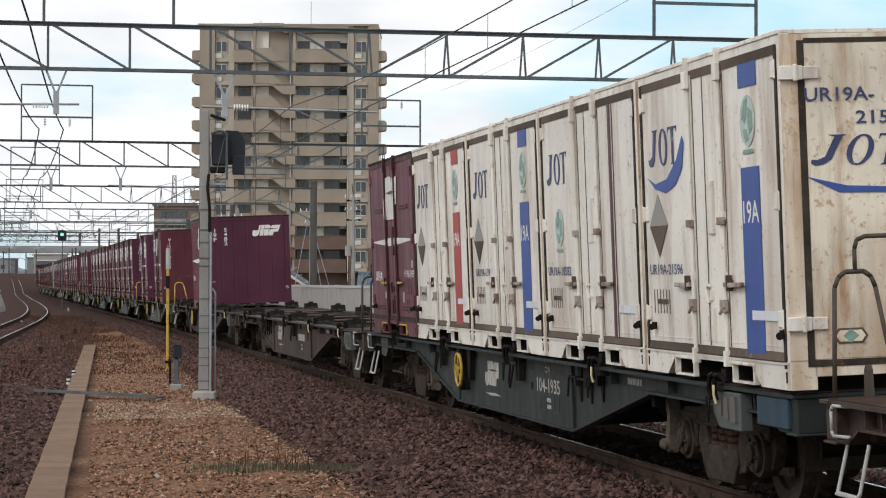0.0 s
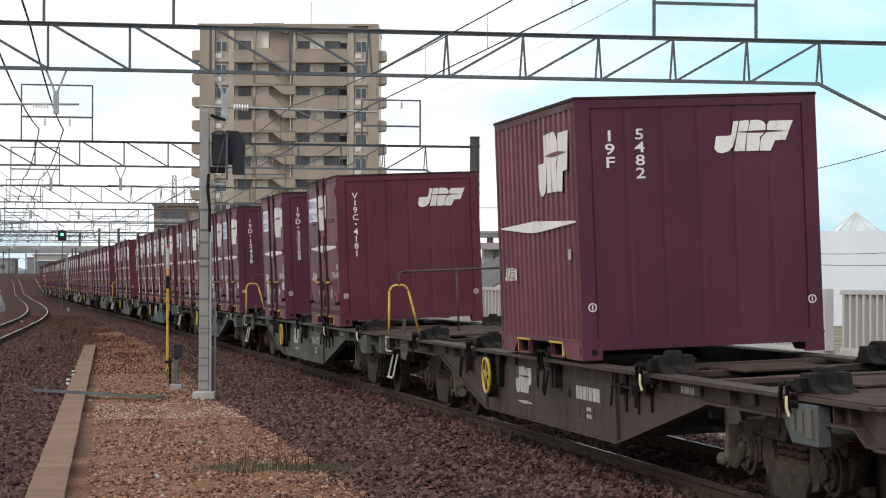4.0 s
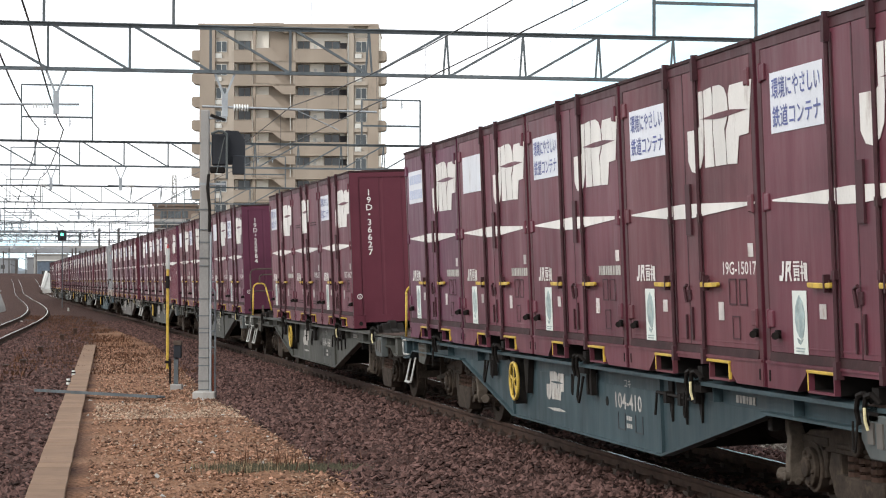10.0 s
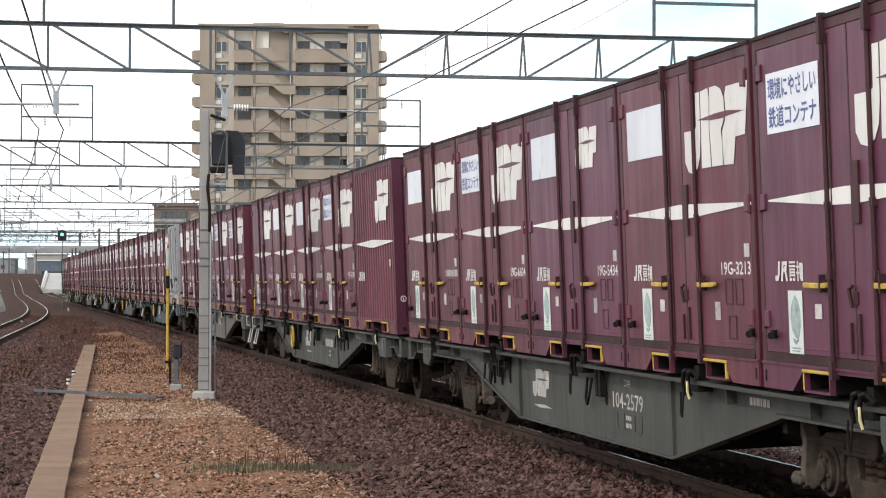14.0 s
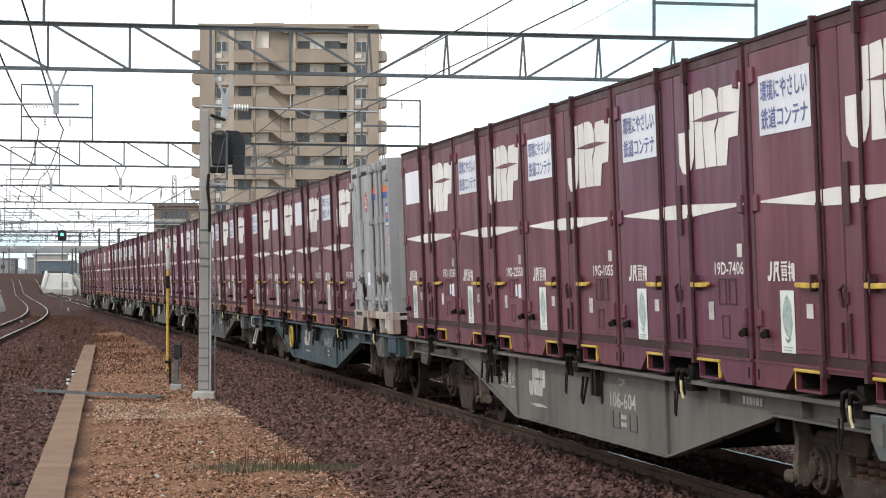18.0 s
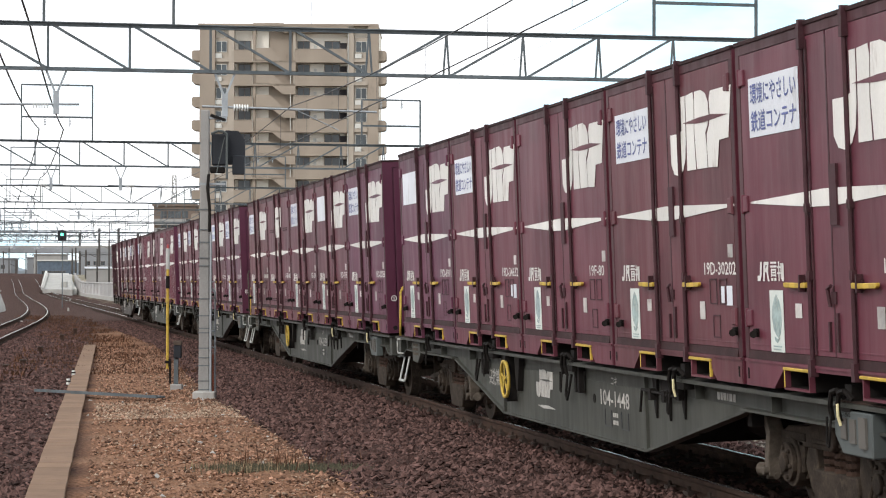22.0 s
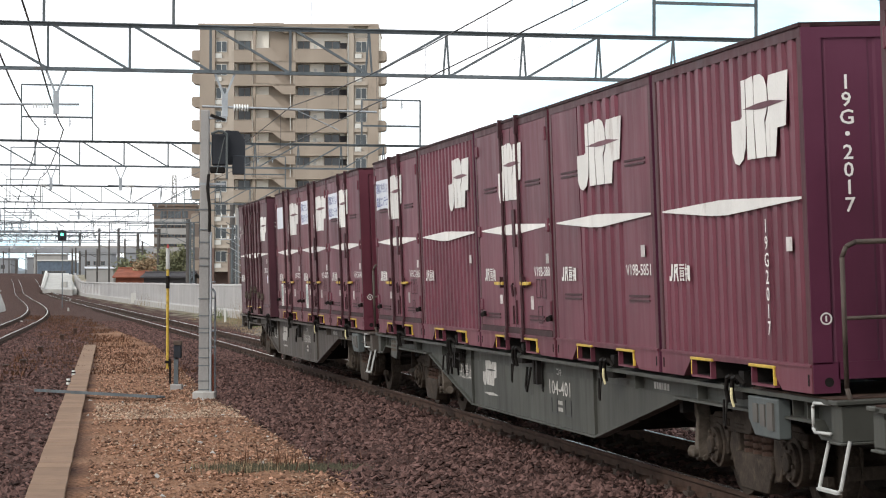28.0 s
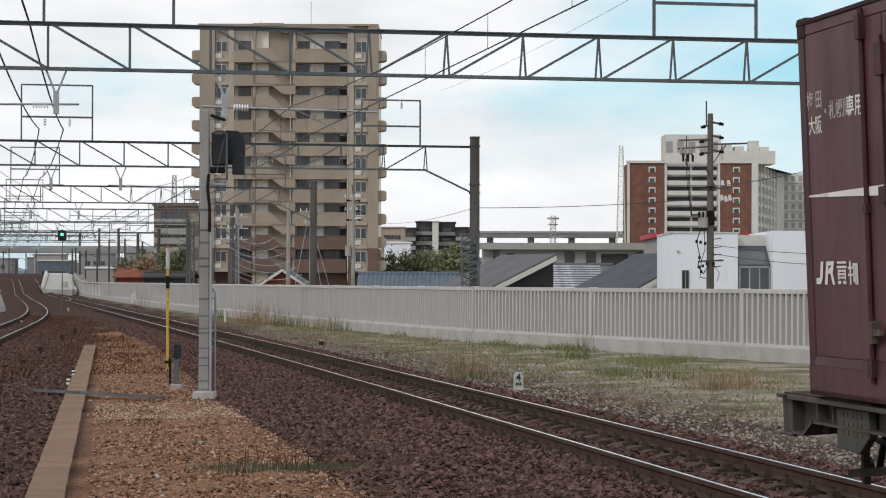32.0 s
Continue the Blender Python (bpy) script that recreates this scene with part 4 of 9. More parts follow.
    def low_of(me):
        c = me.copy()
        c.materials[0] = BROWN_WALL
        return c

    tan_set, brown_set = (slab, cor, bal, zig), tuple(low_of(q) for q in (slab, cor, bal, zig))
    for k, z in enumerate(z_par):
        slab, cor, bal, zig = brown_set if z < brown + 0.4 else tan_set
        part("floor_slab", slab, None, g, m=pose(0, 0, z))
        p = part("balcony_parapet", cor, None, g, m=pose(0, 0, z))
        part("balcony_parapet", bal, None, g, m=pose(0, 0, z))
        part("stair_parapet", zig, None, g, m=pose(0, 0, z - 0.25))
        part("stair_flight", flight, None, g, m=pose(0, 0, z))
        part("recess_wall", col, None, g, m=pose(0, 0, z))
        for x in (13.169, 16.648):
            window_unit(g, 1.5 if x < 15 else 1.9, 1.05, pose(x, 1.45, z + 2.0), frame_mat=TAN_DARK)
        part("door", Shape().box(U(600), U(612), 1.4, 1.48, z, z + 2.3), DARK_WALL, g)
        part("meter_box", Shape().box(U(553), U(558), 1.36, 1.48, z + 1.35, z + 2.0), OFFWHITE, g)
        window_unit(g, 1.5, 1.3, pose(U(430), 1.45, z + 1.9), frame_mat=TAN_DARK)
        for x in (3.275, 20.196):
            window_unit(g, 1.35, 1.35, pose(x, 0.56, z + 1.75), frame_mat=OFFWHITE)
            part("air_unit", ac, None, g, m=pose(x - 0.35, 0.58, z + 0.35))
        part("ledge", band, None, g, m=pose(0, 0, z - 0.1))
        part("ledge", bandr, None, g, m=pose(0, 0, z - 0.1))
        part("side_balcony", side, None, g, m=pose(U(352), 0, z))
        part("side_balcony", side, None, g, m=pose(U(668), 0, z) @ pose(0, 3.7, 0, 0, 0, 180))
    # stair back wall in two tones: lit part painted pale, shaded stairwell tan
    part("stair_wall", Shape().box(U(451), U(473), 1.2, 1.5, 0, H - 0.6), CORRIDOR, g)
    part("stair_wall", Shape().box(U(473), U(517), 1.35, 1.5, 0, H - 0.6), TAN, g)


tower()


def block(name, label, cat, x0, x1, y, depth, z1, wall_mat, rows=0, cols=0, win=(1.2, 1.2), z0=-0.5, first=1.6, band=None, margin=1.0, roof=None, turn=0.0):
    """A plain building with a roof slab and a grid of framed windows on the face towards the railway."""
    g = empty(name, pose(x0, y, z0, 0, 0, turn), label=label, category=cat)
    w, h = x1 - x0, z1 - z0
    part("wall", Shape().box(0, w, 0, depth, 0, h), wall_mat, g)
    part("roof", Shape().box(-0.25, w + 0.25, -0.25, depth + 0.25, h, h + 0.3), roof or wall_mat, g)
    for r in range(rows):
        fz = first + (h - first - 0.6) * (r + 0.5) / rows
        if band is not None:
            part("floor_band", Shape().box(0.1, w - 0.1, -0.5, 0.05, fz - win[1] * 0.5 - 1.0, fz - win[1] * 0.5 - 0.05), band, g)
        for c in range(cols):
            window_unit(g, win[0], win[1], pose(margin + (w - 2 * margin) * (c + 0.5) / cols, -0.03, fz), frame_mat=TAN_DARK)
    return g


def gable_house(name, label, x0, x1, y, depth, eave, ridge, wall_mat, roof_mat, turn=0.0, tiles=0, trim=None, ridge_at=0.5, along_x=True, courses=False):
    """House with a pitched roof; the ridge runs along x or along y."""
    g = empty(name, pose(x0, y, -0.5, 0, 0, turn), label=label, category="house")
    w, e, r = x1 - x0, eave + 0.5, ridge + 0.5
    if along_x:
        part("wall", Shape().prism([(0, 0), (depth, 0), (depth, e), (depth * ridge_at, r - 0.1), (0, e)], "x", 0, w), wall_mat, g)
        a, b = (-0.5, e - 0.25), (depth * ridge_at, r)
        part("roof", Shape().prism([a, (a[0], a[1] + 0.14), (b[0], b[1] + 0.14), b], "x", -0.4, w + 0.4), roof_mat, g)
        part("roof", Shape().prism([(depth + 0.5, e - 0.25), (depth + 0.5, e - 0.11), (b[0], b[1] + 0.14), b], "x", -0.4, w + 0.4), roof_mat, g)
        if tiles:
            n = int(w / tiles)
            slope = math.atan2(b[1] - a[1], b[0] - a[0])
            ln = math.hypot(b[0] - a[0], b[1] - a[1])
            tm = Shape().rod((0, 0, 0), (0, ln * math.cos(slope), ln * math.sin(slope)), tiles * 0.28, 6).mesh("roof_roll", roof_mat)
            for i in range(n):
                part("roof_roll", tm, None, g, m=pose(-0.2 + (w + 0.4) * (i + 0.5) / n, a[0], a[1] + 0.15))
        if courses:
            rng = random.Random(3)
            dy, dz = b[0] - a[0], b[1] - a[1]
            ln = math.hypot(dy, dz)
            for j in range(int(ln / 0.34)):
                f = (j + 0.15) * 0.34 / ln
                cs = Shape()
                for i in range(int(w / 0.3)):
                    cs.box(i * 0.3 - 0.3, i * 0.3 - 0.02, 0, 0.32 * dy / ln, 0.02 + 0.02 * rng.random(), 0.07, Matrix(((1, 0, 0, 0), (0, 1, 0, a[0] + f * dy), (0, dz / dy, 1, a[1] + 0.12 + f * dz), (0, 0, 0, 1))))
                part("tile_course", cs, ROOF_DARK if j % 2 else TILE_MIX, g)
        part("ridge", Shape().rod((-0.4, b[0], b[1] + 0.14), (w + 0.4, b[0], b[1] + 0.14), 0.16, 8), roof_mat, g)
    else:
        part("wall", Shape().prism([(0, 0), (w, 0), (w, r - 0.2 if ridge_at > 0.9 else e), (w * ridge_at, r - 0.12), (0, e)], "y", 0, depth), wall_mat, g)
        b = (w * ridge_at, r)
        for a in ((-0.5, e - 0.3), (w + 0.5, e - 0.3))[:1 if ridge_at > 0.9 else 2]:
            part("roof", Shape().prism([a, (a[0], a[1] + 0.14), (b[0], b[1] + 0.14), b], "y", -0.5, depth + 0.5), roof_mat, g)
            if trim is not None:
                part("bargeboard", Shape().prism([(a[0], a[1] - 0.25), (a[0], a[1] + 0.02), (b[0], b[1] + 0.02), (b[0], b[1] - 0.25)], "y", -0.56, -0.5), trim, g)
    return g


# ---- houses behind the wall ----
def white_house():
    y = 112
    g = empty("white_house", pose(11.323, y, -0.5), label="white flat-roofed modern house with a glazed corner", category="house")
    W_ = lambda u: (u - 1190) * 112 / 4015.75
    h = 4.158 + 0.5
    part("wall", Shape().box(0, W_(1306), 0, 8, 0, h), WHITE_WALL, g)
    part("wall", Shape().box(W_(1364), W_(1640), -0.8, 8, 0, h + 0.12), WHITE_WALL, g)
    part("wall", Shape().box(W_(1306), W_(1364), 1.6, 8, 0, h - 0.05), OFFWHITE, g)
    part("coping", Shape().box(-0.05, W_(1306) + 0.03, -0.05, 8, h, h + 0.06), OFFWHITE, g)
    zt = 2.541 + 0.5
    part("glazed_roof", Shape().prism([(0.0, zt), (0.0, zt + 0.08), (1.6, 3.489 + 0.58), (1.6, 3.489 + 0.5)], "x", W_(1308), W_(1363)), GLASS, g)
    for k in range(4):
        x = W_(1309 + 17.6 * k)
        part("glazing_bar", Shape().box(x - 0.035, x + 0.035, -0.03, 0.06, 0, zt), GALV, g)
    part("glazing_bar", Shape().box(W_(1308), W_(1363), -0.03, 0.06, zt - 0.08, zt), GALV, g)
    for k in range(3):
        x0, x1 = W_(1309 + 17.6 * k) + 0.035, W_(1309 + 17.6 * (k + 1)) - 0.035
        part("pane", Shape().box(x0, x1, 0.0, 0.02, 0, zt - 0.08), GLASS, g)
    part("blind", Shape().box(W_(1311), W_(1340), 0.9, 0.95, zt - 0.1, zt + 0.45), TAN_LIGHT, g)
    window_unit(g, 0.36, 1.1, pose(W_(1213), -0.02, 1.788 + 0.5), frame_mat=GREY_WALL)
    part("wall_lamp", Shape().rod((W_(1200), -0.02, h - 0.9), (W_(1200), -0.12, h - 0.9), 0.06), GALV, g)


white_house()
block("shop_building", "long low building with a red roof edge", "building", 14.157, 21.142, 150, 10, 4.678, GREY_WALL, roof=RED_ROOF)
g_ = block("flat_roof_house", "long grey two-storey house with a flat roof and dark windows", "house", 3.138, 17.911, 175, 9, 4.426, GREY_WALL, roof=OFFWHITE)
part("eave", Shape().box(-0.6, 14.817, -0.7, 0.1, 4.426 + 0.3, 4.731 + 0.5), GREY_WALL, g_)
for u_, w_, h_ in ((0.959, 0.5, 1.3), (2.092, 0.6, 0.9), (6.624, 0.75, 1.1), (8.28, 0.75, 1.1), (4.271, 2.6, 0.6), (11.984, 0.6, 1.1)):
    window_unit(g_, w_, h_, pose(u_, -0.03, 3.467 + 0.5), frame_mat=DARK_WALL)
part("loggia", Shape().box(9.064, 11.156, -0.04, 0.02, 2.77 + 0.5, 3.903 + 0.5), DARK_WALL, g_)
part("loggia_rail", Shape().box(9.064, 11.156, -0.3, -0.2, 2.77 + 0.5, 2.988 + 0.5), OFFWHITE, g_)
part("antenna", Shape().rod((5.578, 3, 4.731), (5.578, 3, 5.341 + 0.5), 0.03).rod((5.012, 3, 5.166 + 0.5), (6.319, 3, 5.297 + 0.5), 0.02), GALV, g_)
gable_house("charcoal_house", "charcoal house with a grey slate roof and white bargeboard", 2.734, 2.734 + 3.62, 122, 5.6, 1.609, 3.128, DARK_WALL, ROOF_GREY, turn=25, along_x=False, ridge_at=0.97, trim=OFFWHITE)
gable_house("tile_roof_house", "house with a pale and dark checked tile roof", 7.022, 11.43, 150, 9, 0.9, 2.773, OFFWHITE, ROOF_GREY, courses=True, ridge_at=0.9)
gable_house("grey_roof_house", "house with a dark grey sloping roof and white gable", 10.794, 10.794 + 3.85, 126, 6.2, 1.51, 3.267, WHITE_WALL, ROOF_DARK, turn=25, along_x=False, ridge_at=0.97, trim=OFFWHITE)
gable_house("blue_tile_house", "low house with a blue-grey tiled roof", -5.917, 0.863, 165, 8, 0.8, 2.177, OFFWHITE, ROOF_BLUE, tiles=0.3)
gable_house("rust_roof_house", "small house with a rust red gable roof", -16.795, -12.201, 205, 8, 1.3, 2.843, RUST_ROOF, ROOF_GREY, along_x=False, trim=OFFWHITE)
gable_house("small_white_house", "small distant pale house with a gable", -6.425, -3.436, 300, 8, 3.426, 4.173, OFFWHITE, ROOF_GREY, along_x=False)
gable_house("brown_shed", "long low brown shed beyond the wall", -43.255, -36.905, 300, 10, 2.38, 3.277, RUST_ROOF, RUST_ROOF)
gable_house("dark_shed", "dark low shed beyond the wall", -34.25, -29.071, 260, 8, 2.296, 2.555, DARK_WALL, DARK_WALL)

# ---- far buildings ----
block("apartment_block", "greyish brown apartment block with balconies", "apartment building", -43.987, -37.715, 345, 16, 13.129, TAN_DARK, rows=8, cols=4, win=(1.0, 1.2), band=GREY_WALL)
block("pink_apartment", "distant pale brown apartment block", "apartment building", -14.503, -8.805, 520, 12, 13.982, TAN, rows=4, cols=5, win=(0.9, 1.0), band=TAN_LIGHT)
block("white_shop", "distant low white building", "building", -10.359, -5.777, 400, 10, 8.469, WHITE_WALL)
for k, (a, b, v) in enumerate(((-10.758, -7.172, 15.715), (-7.172, -2.839, 17.508), (-2.839, -1.195, 17.508), (-1.195, 3.287, 17.359), (3.287, 7.172, 15.864))):
    block("dark_apartment", "distant charcoal apartment block with balconies", "apartment building", a, b, 600 + (k % 2) * 4, 12, v, OFFWHITE if k == 2 else DARK_WALL, rows=0 if k == 2 else 6, cols=2, win=(1.1, 1.0), band=None if k == 2 else GREY_WALL)


def hotel():
    y = 650
    k = 650 / 4015.75
    U = lambda u: (u - 1110) * k
    g = empty("brick_hotel", pose(52.767, y, -0.5), label="large brick and cream hotel with rows of windows", category="hotel")
    h = 35.817 + 0.5
    part("wall", Shape().box(U(1112), U(1178), 0, 20, 0, h), BRICK, g)
    part("wall", Shape().box(U(1272), U(1332), 0, 20, 0, h), BRICK, g)
    part("wall", Shape().box(U(1178), U(1272), 1.5, 20, 0, h), OFFWHITE, g)
    part("wall", Shape().box(U(1178), U(1278), 2.5, 14, h, 44.234 + 0.5), OFFWHITE, g)
    part("wall", Shape().box(U(1278), U(1375), 3, 14, h, 39.54 + 0.5), OFFWHITE, g)
    for u in (1186, 1206, 1226, 1246, 1266):
        part("roof_opening", Shape().box(U(u) - 1.0, U(u) + 1.0, 2.4, 2.52, h + 3.2, h + 6.4), GREY_WALL, g)
    for u, t in ((1290, 2.2), (1312, 1.4), (1338, 3.0), (1356, 1.2)):
        part("roof_plant", Shape().box(U(u) - 1.4, U(u) + 1.4, 4, 9, 40.04, 40.04 + t), OFFWHITE, g)
    part("wall", Shape().prism([(U(1332), 0), (U(1426), 60), (U(1500), 60), (U(1500), 80), (U(1332), 20)], "z", 0, h), OFFWHITE, g)
    for u in (1110, 1176, 1270, 1330):
        part("pier", Shape().box(U(u), U(u) + 0.7, -0.3, 0.2, 0, h), OFFWHITE, g)
    part("cornice", Shape().box(U(1108), U(1336), -0.5, 0.4, h, h + 0.7), OFFWHITE, g)
    rows = 8
    wing = math.degrees(math.atan2(60, U(1426) - U(1332)))
    for r in range(rows):
        z = h - 2.0 - r * 2.92
        for u in (1154, 1303):
            f = part("window", shared("hotelwin", lambda: Shape().box(-1.0, 1.0, -0.1, 0.1, 0.55, 0.95).box(-1.0, -0.7, -0.1, 0.1, -0.6, 0.55).box(0.7, 1.0, -0.1, 0.1, -0.6, 0.55).mesh("window", OFFWHITE)), None, g, m=pose(U(u), -0.05, z))
            part("pane", shared("hotelpane", lambda: Shape().box(-0.7, 0.7, 0.0, 0.04, -0.6, 0.55).mesh("pane", GLASS)), None, f)
        b = part("balcony", shared("hotelbal", lambda: Shape().box(U(1180), U(1269), 0.0, 0.3, -0.8, 0.45).mesh("balcony", OFFWHITE)), None, g, m=pose(0, 0, z - 0.5))
        part("opening", shared("hotelopen", lambda: Shape().box(U(1181), U(1222), 1.3, 1.45, 0.5, 1.6).box(U(1226), U(1268), 1.3, 1.45, 0.5, 1.6).mesh("opening", DARK_WALL)), None, b)
        for c in range(7):
            f = (c + 0.5) / 7.0
            x, yy = U(1332) + (U(1426) - U(1332)) * f, 60 * f
            w = part("bay_opening", shared("hotelbay", lambda: Shape().box(-3.5, 3.5, -0.05, 0.05, -0.3, 1.25).mesh("bay_opening", BROWN_WALL)), None, g, m=pose(x, yy, z, 0, 0, wing))
            part("bay_rail", shared("hotelsill", lambda: Shape().box(-3.6, 3.6, -1.3, -1.1, -1.3, -0.35).box(-3.6, 3.6, -1.1, 0, -1.4, -1.25).mesh("bay_rail", OFFWHITE)), None, w)
        for c in range(5):
            # grey boxes paint in the shade of the far wing's balconies
            part("window", shared("hotelshade", lambda: Shape().box(-0.55, 0.55, -0.05, 0.05, -0.5, 1.2).mesh("window", GREY_WALL)), None, g, m=pose(U(1433 + 14 * c), 59.95, z))
            part("window_band", shared("hotelband", lambda: Shape().box(-0.95, 0.95, -0.5, 0.0, -1.0, -0.6).mesh("window_band", OFFWHITE)), None, g, m=pose(U(1433 + 14 * c), 59.95, z))
    for c in range(8):
        f = c / 7.0
        part("pier", shared("hotelpier", lambda: Shape().box(-0.9, 0.9, -1.6, 0.1, 0, h + 0.3).mesh("pier", OFFWHITE)), None, g, m=pose(U(1332) + (U(1426) - U(1332)) * f, 60 * f, 0, 0, 0, wing))


hotel()


def lattice_mast(name, label, x, y, z0, z1, w0, w1, mat):
    g = empty(name, pose(x, y, z0), label=label, category="mast")
    n = 14
    for sx, sy in ((-1, -1), (1, -1), (1, 1), (-1, 1)):
        part("leg", Shape().rod((sx * w0, sy * w0, 0), (sx * w1, sy * w1, z1 - z0), max(0.05, w0 * 0.08), 5), mat, g)
    for i in range(n):
        a, b = i / n, (i + 1) / n
        wa, wb = w0 + (w1 - w0) * a, w0 + (w1 - w0) * b
        za, zb = (z1 - z0) * a, (z1 - z0) * b
        sh = Shape()
        for q in range(4):
            c0, c1 = ((-1, -1), (1, -1), (1, 1), (-1, 1))[q], ((-1, -1), (1, -1), (1, 1), (-1, 1))[(q + 1) % 4]
            sh.rod((c0[0] * wa, c0[1] * wa, za), (c1[0] * wb, c1[1] * wb, zb), w0 * 0.05 + 0.02, 4)
            sh.rod((c0[0] * wb, c0[1] * wb, zb), (c1[0] * wb, c1[1] * wb, zb), w0 * 0.05 + 0.02, 4)
        part("bracing", sh, mat, g)
    return g


lattice_mast("radio_mast", "thin white lattice radio mast", 50.202, 640, 0, 40.074, 1.5, 0.5, OFFWHITE)
m_ = lattice_mast("radio_tower", "small distant lattice tower with a round platform", 33.991, 700, 8, 22.053, 0.9, 0.7, GREY_WALL)
part("platform", Shape().rod((0, 0, 21.007 - 8), (0, 0, 21.53 - 8), 1.9, 12), GREY_WALL, m_)
part("platform", Shape().rod((0, 0, 19.263 - 8), (0, 0, 19.612 - 8), 1.5, 12), GREY_WALL, m_)
lattice_mast("line_pylon", "thin distant lattice pylon", -49.784, 420, 0, 21.251, 0.9, 0.3, GREY_WALL)
v_ = empty("road_viaduct", pose(10.04, 720, 0), label="distant elevated road with grey noise walls", category="viaduct")
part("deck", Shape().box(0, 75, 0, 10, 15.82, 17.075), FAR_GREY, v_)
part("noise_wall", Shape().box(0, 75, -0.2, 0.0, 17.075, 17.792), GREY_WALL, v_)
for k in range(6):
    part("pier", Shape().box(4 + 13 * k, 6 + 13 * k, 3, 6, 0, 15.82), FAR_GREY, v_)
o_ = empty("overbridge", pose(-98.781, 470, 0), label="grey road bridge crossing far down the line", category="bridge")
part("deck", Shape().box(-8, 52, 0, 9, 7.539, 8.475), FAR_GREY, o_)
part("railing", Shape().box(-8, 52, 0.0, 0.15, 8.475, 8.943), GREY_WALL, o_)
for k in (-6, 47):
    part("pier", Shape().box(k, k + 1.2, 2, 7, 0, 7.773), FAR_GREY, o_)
p_ = empty("glass_pyramid", pose(72.714, 400, 10.76), label="small glass pyramid skylight on a white roof", category="skylight")
part("glazing", Shape().add([(-3.6, -3.6, 0), (3.6, -3.6, 0), (3.6, 3.6, 0), (-3.6, 3.6, 0), (0, 0, 3.4)], [(0, 1, 4), (1, 2, 4), (2, 3, 4), (3, 0, 4)]), SKYLIGHT, p_)
for c in ((-3.6, -3.6), (3.6, -3.6), (3.6, 3.6), (-3.6, 3.6), (0, -3.6), (-1.8, -3.6), (1.8, -3.6)):
    part("glazing_bar", Shape().rod((c[0], c[1], 0), (0, 0, 3.4), 0.1, 4), OFFWHITE, p_)
block("pyramid_hall", "white hall below the glass pyramid", "building", 65.016, 80.874, 398, 16, 10.517, WHITE_WALL)
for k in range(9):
    block("far_building", "distant grey building with haze in its colour", "building", -88 + 9.5 * k, -82 + 9.5 * k + (k % 3) * 2, 560 + 25 * (k % 3), 12, 5.5 + (k * 37 % 5) * 1.3, FAR_GREY, rows=2, cols=3, win=(1.0, 1.0))
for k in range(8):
    block("far_building", "distant grey building beyond the bridge with haze in its colour", "building", -122 + 8.2 * k, -115.5 + 8.2 * k + (k % 3), 540 + 18 * (k % 3), 10, 6.6 + (k * 29 % 7) * 0.42, FAR_GREY if k % 3 else GREY_WALL, rows=2, cols=3, win=(1.0, 1.0))
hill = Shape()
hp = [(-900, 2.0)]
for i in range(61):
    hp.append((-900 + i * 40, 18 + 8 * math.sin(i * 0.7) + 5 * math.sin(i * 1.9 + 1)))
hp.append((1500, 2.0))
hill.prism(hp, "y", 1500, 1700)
tagged(part("far_hills", hill, HAZE_HILL), "low hills on the horizon with haze in their colour", "hill", kind="structure")
r_ = empty("concrete_ramp", pose(0, 0, 0), label="pale concrete ramp beside the far track", category="ramp")
part("surface", Shape().add([(-57.138, 325, 0.55), (-52.444, 325, 0.55), (-65.116, 395, 3.0), (-68.854, 395, 3.0), (-57.138, 325, -0.5), (-52.444, 325, -0.5), (-65.116, 395, -0.5), (-68.854, 395, -0.5)], [(0, 1, 2, 3), (4, 5, 6, 7), (0, 1, 5, 4), (1, 2, 6, 5), (2, 3, 7, 6), (3, 0, 4, 7)]), OFFWHITE, r_)
part("kerb", Shape().beam((-57.38, 325, 0.7), (-69.051, 395, 3.2), 0.35, 0.5), OFFWHITE, r_)
part("post", Shape().box(-54.541, -53.734, 324, 325, -0.4, 1.6), CONCRETE, r_)
b_ = block("station_building", "distant blue-grey glazed building beyond the bridge", "building", -89.398, -82.176, 500, 10, 6.041, ROOF_BLUE, rows=1, cols=6, win=(0.9, 1.2), roof=OFFWHITE)
block("white_hall", "low white building beyond the far wall", "building", -54.21, -50.087, 345, 8, 3.592, GREY_WALL, roof=WHITE_WALL)


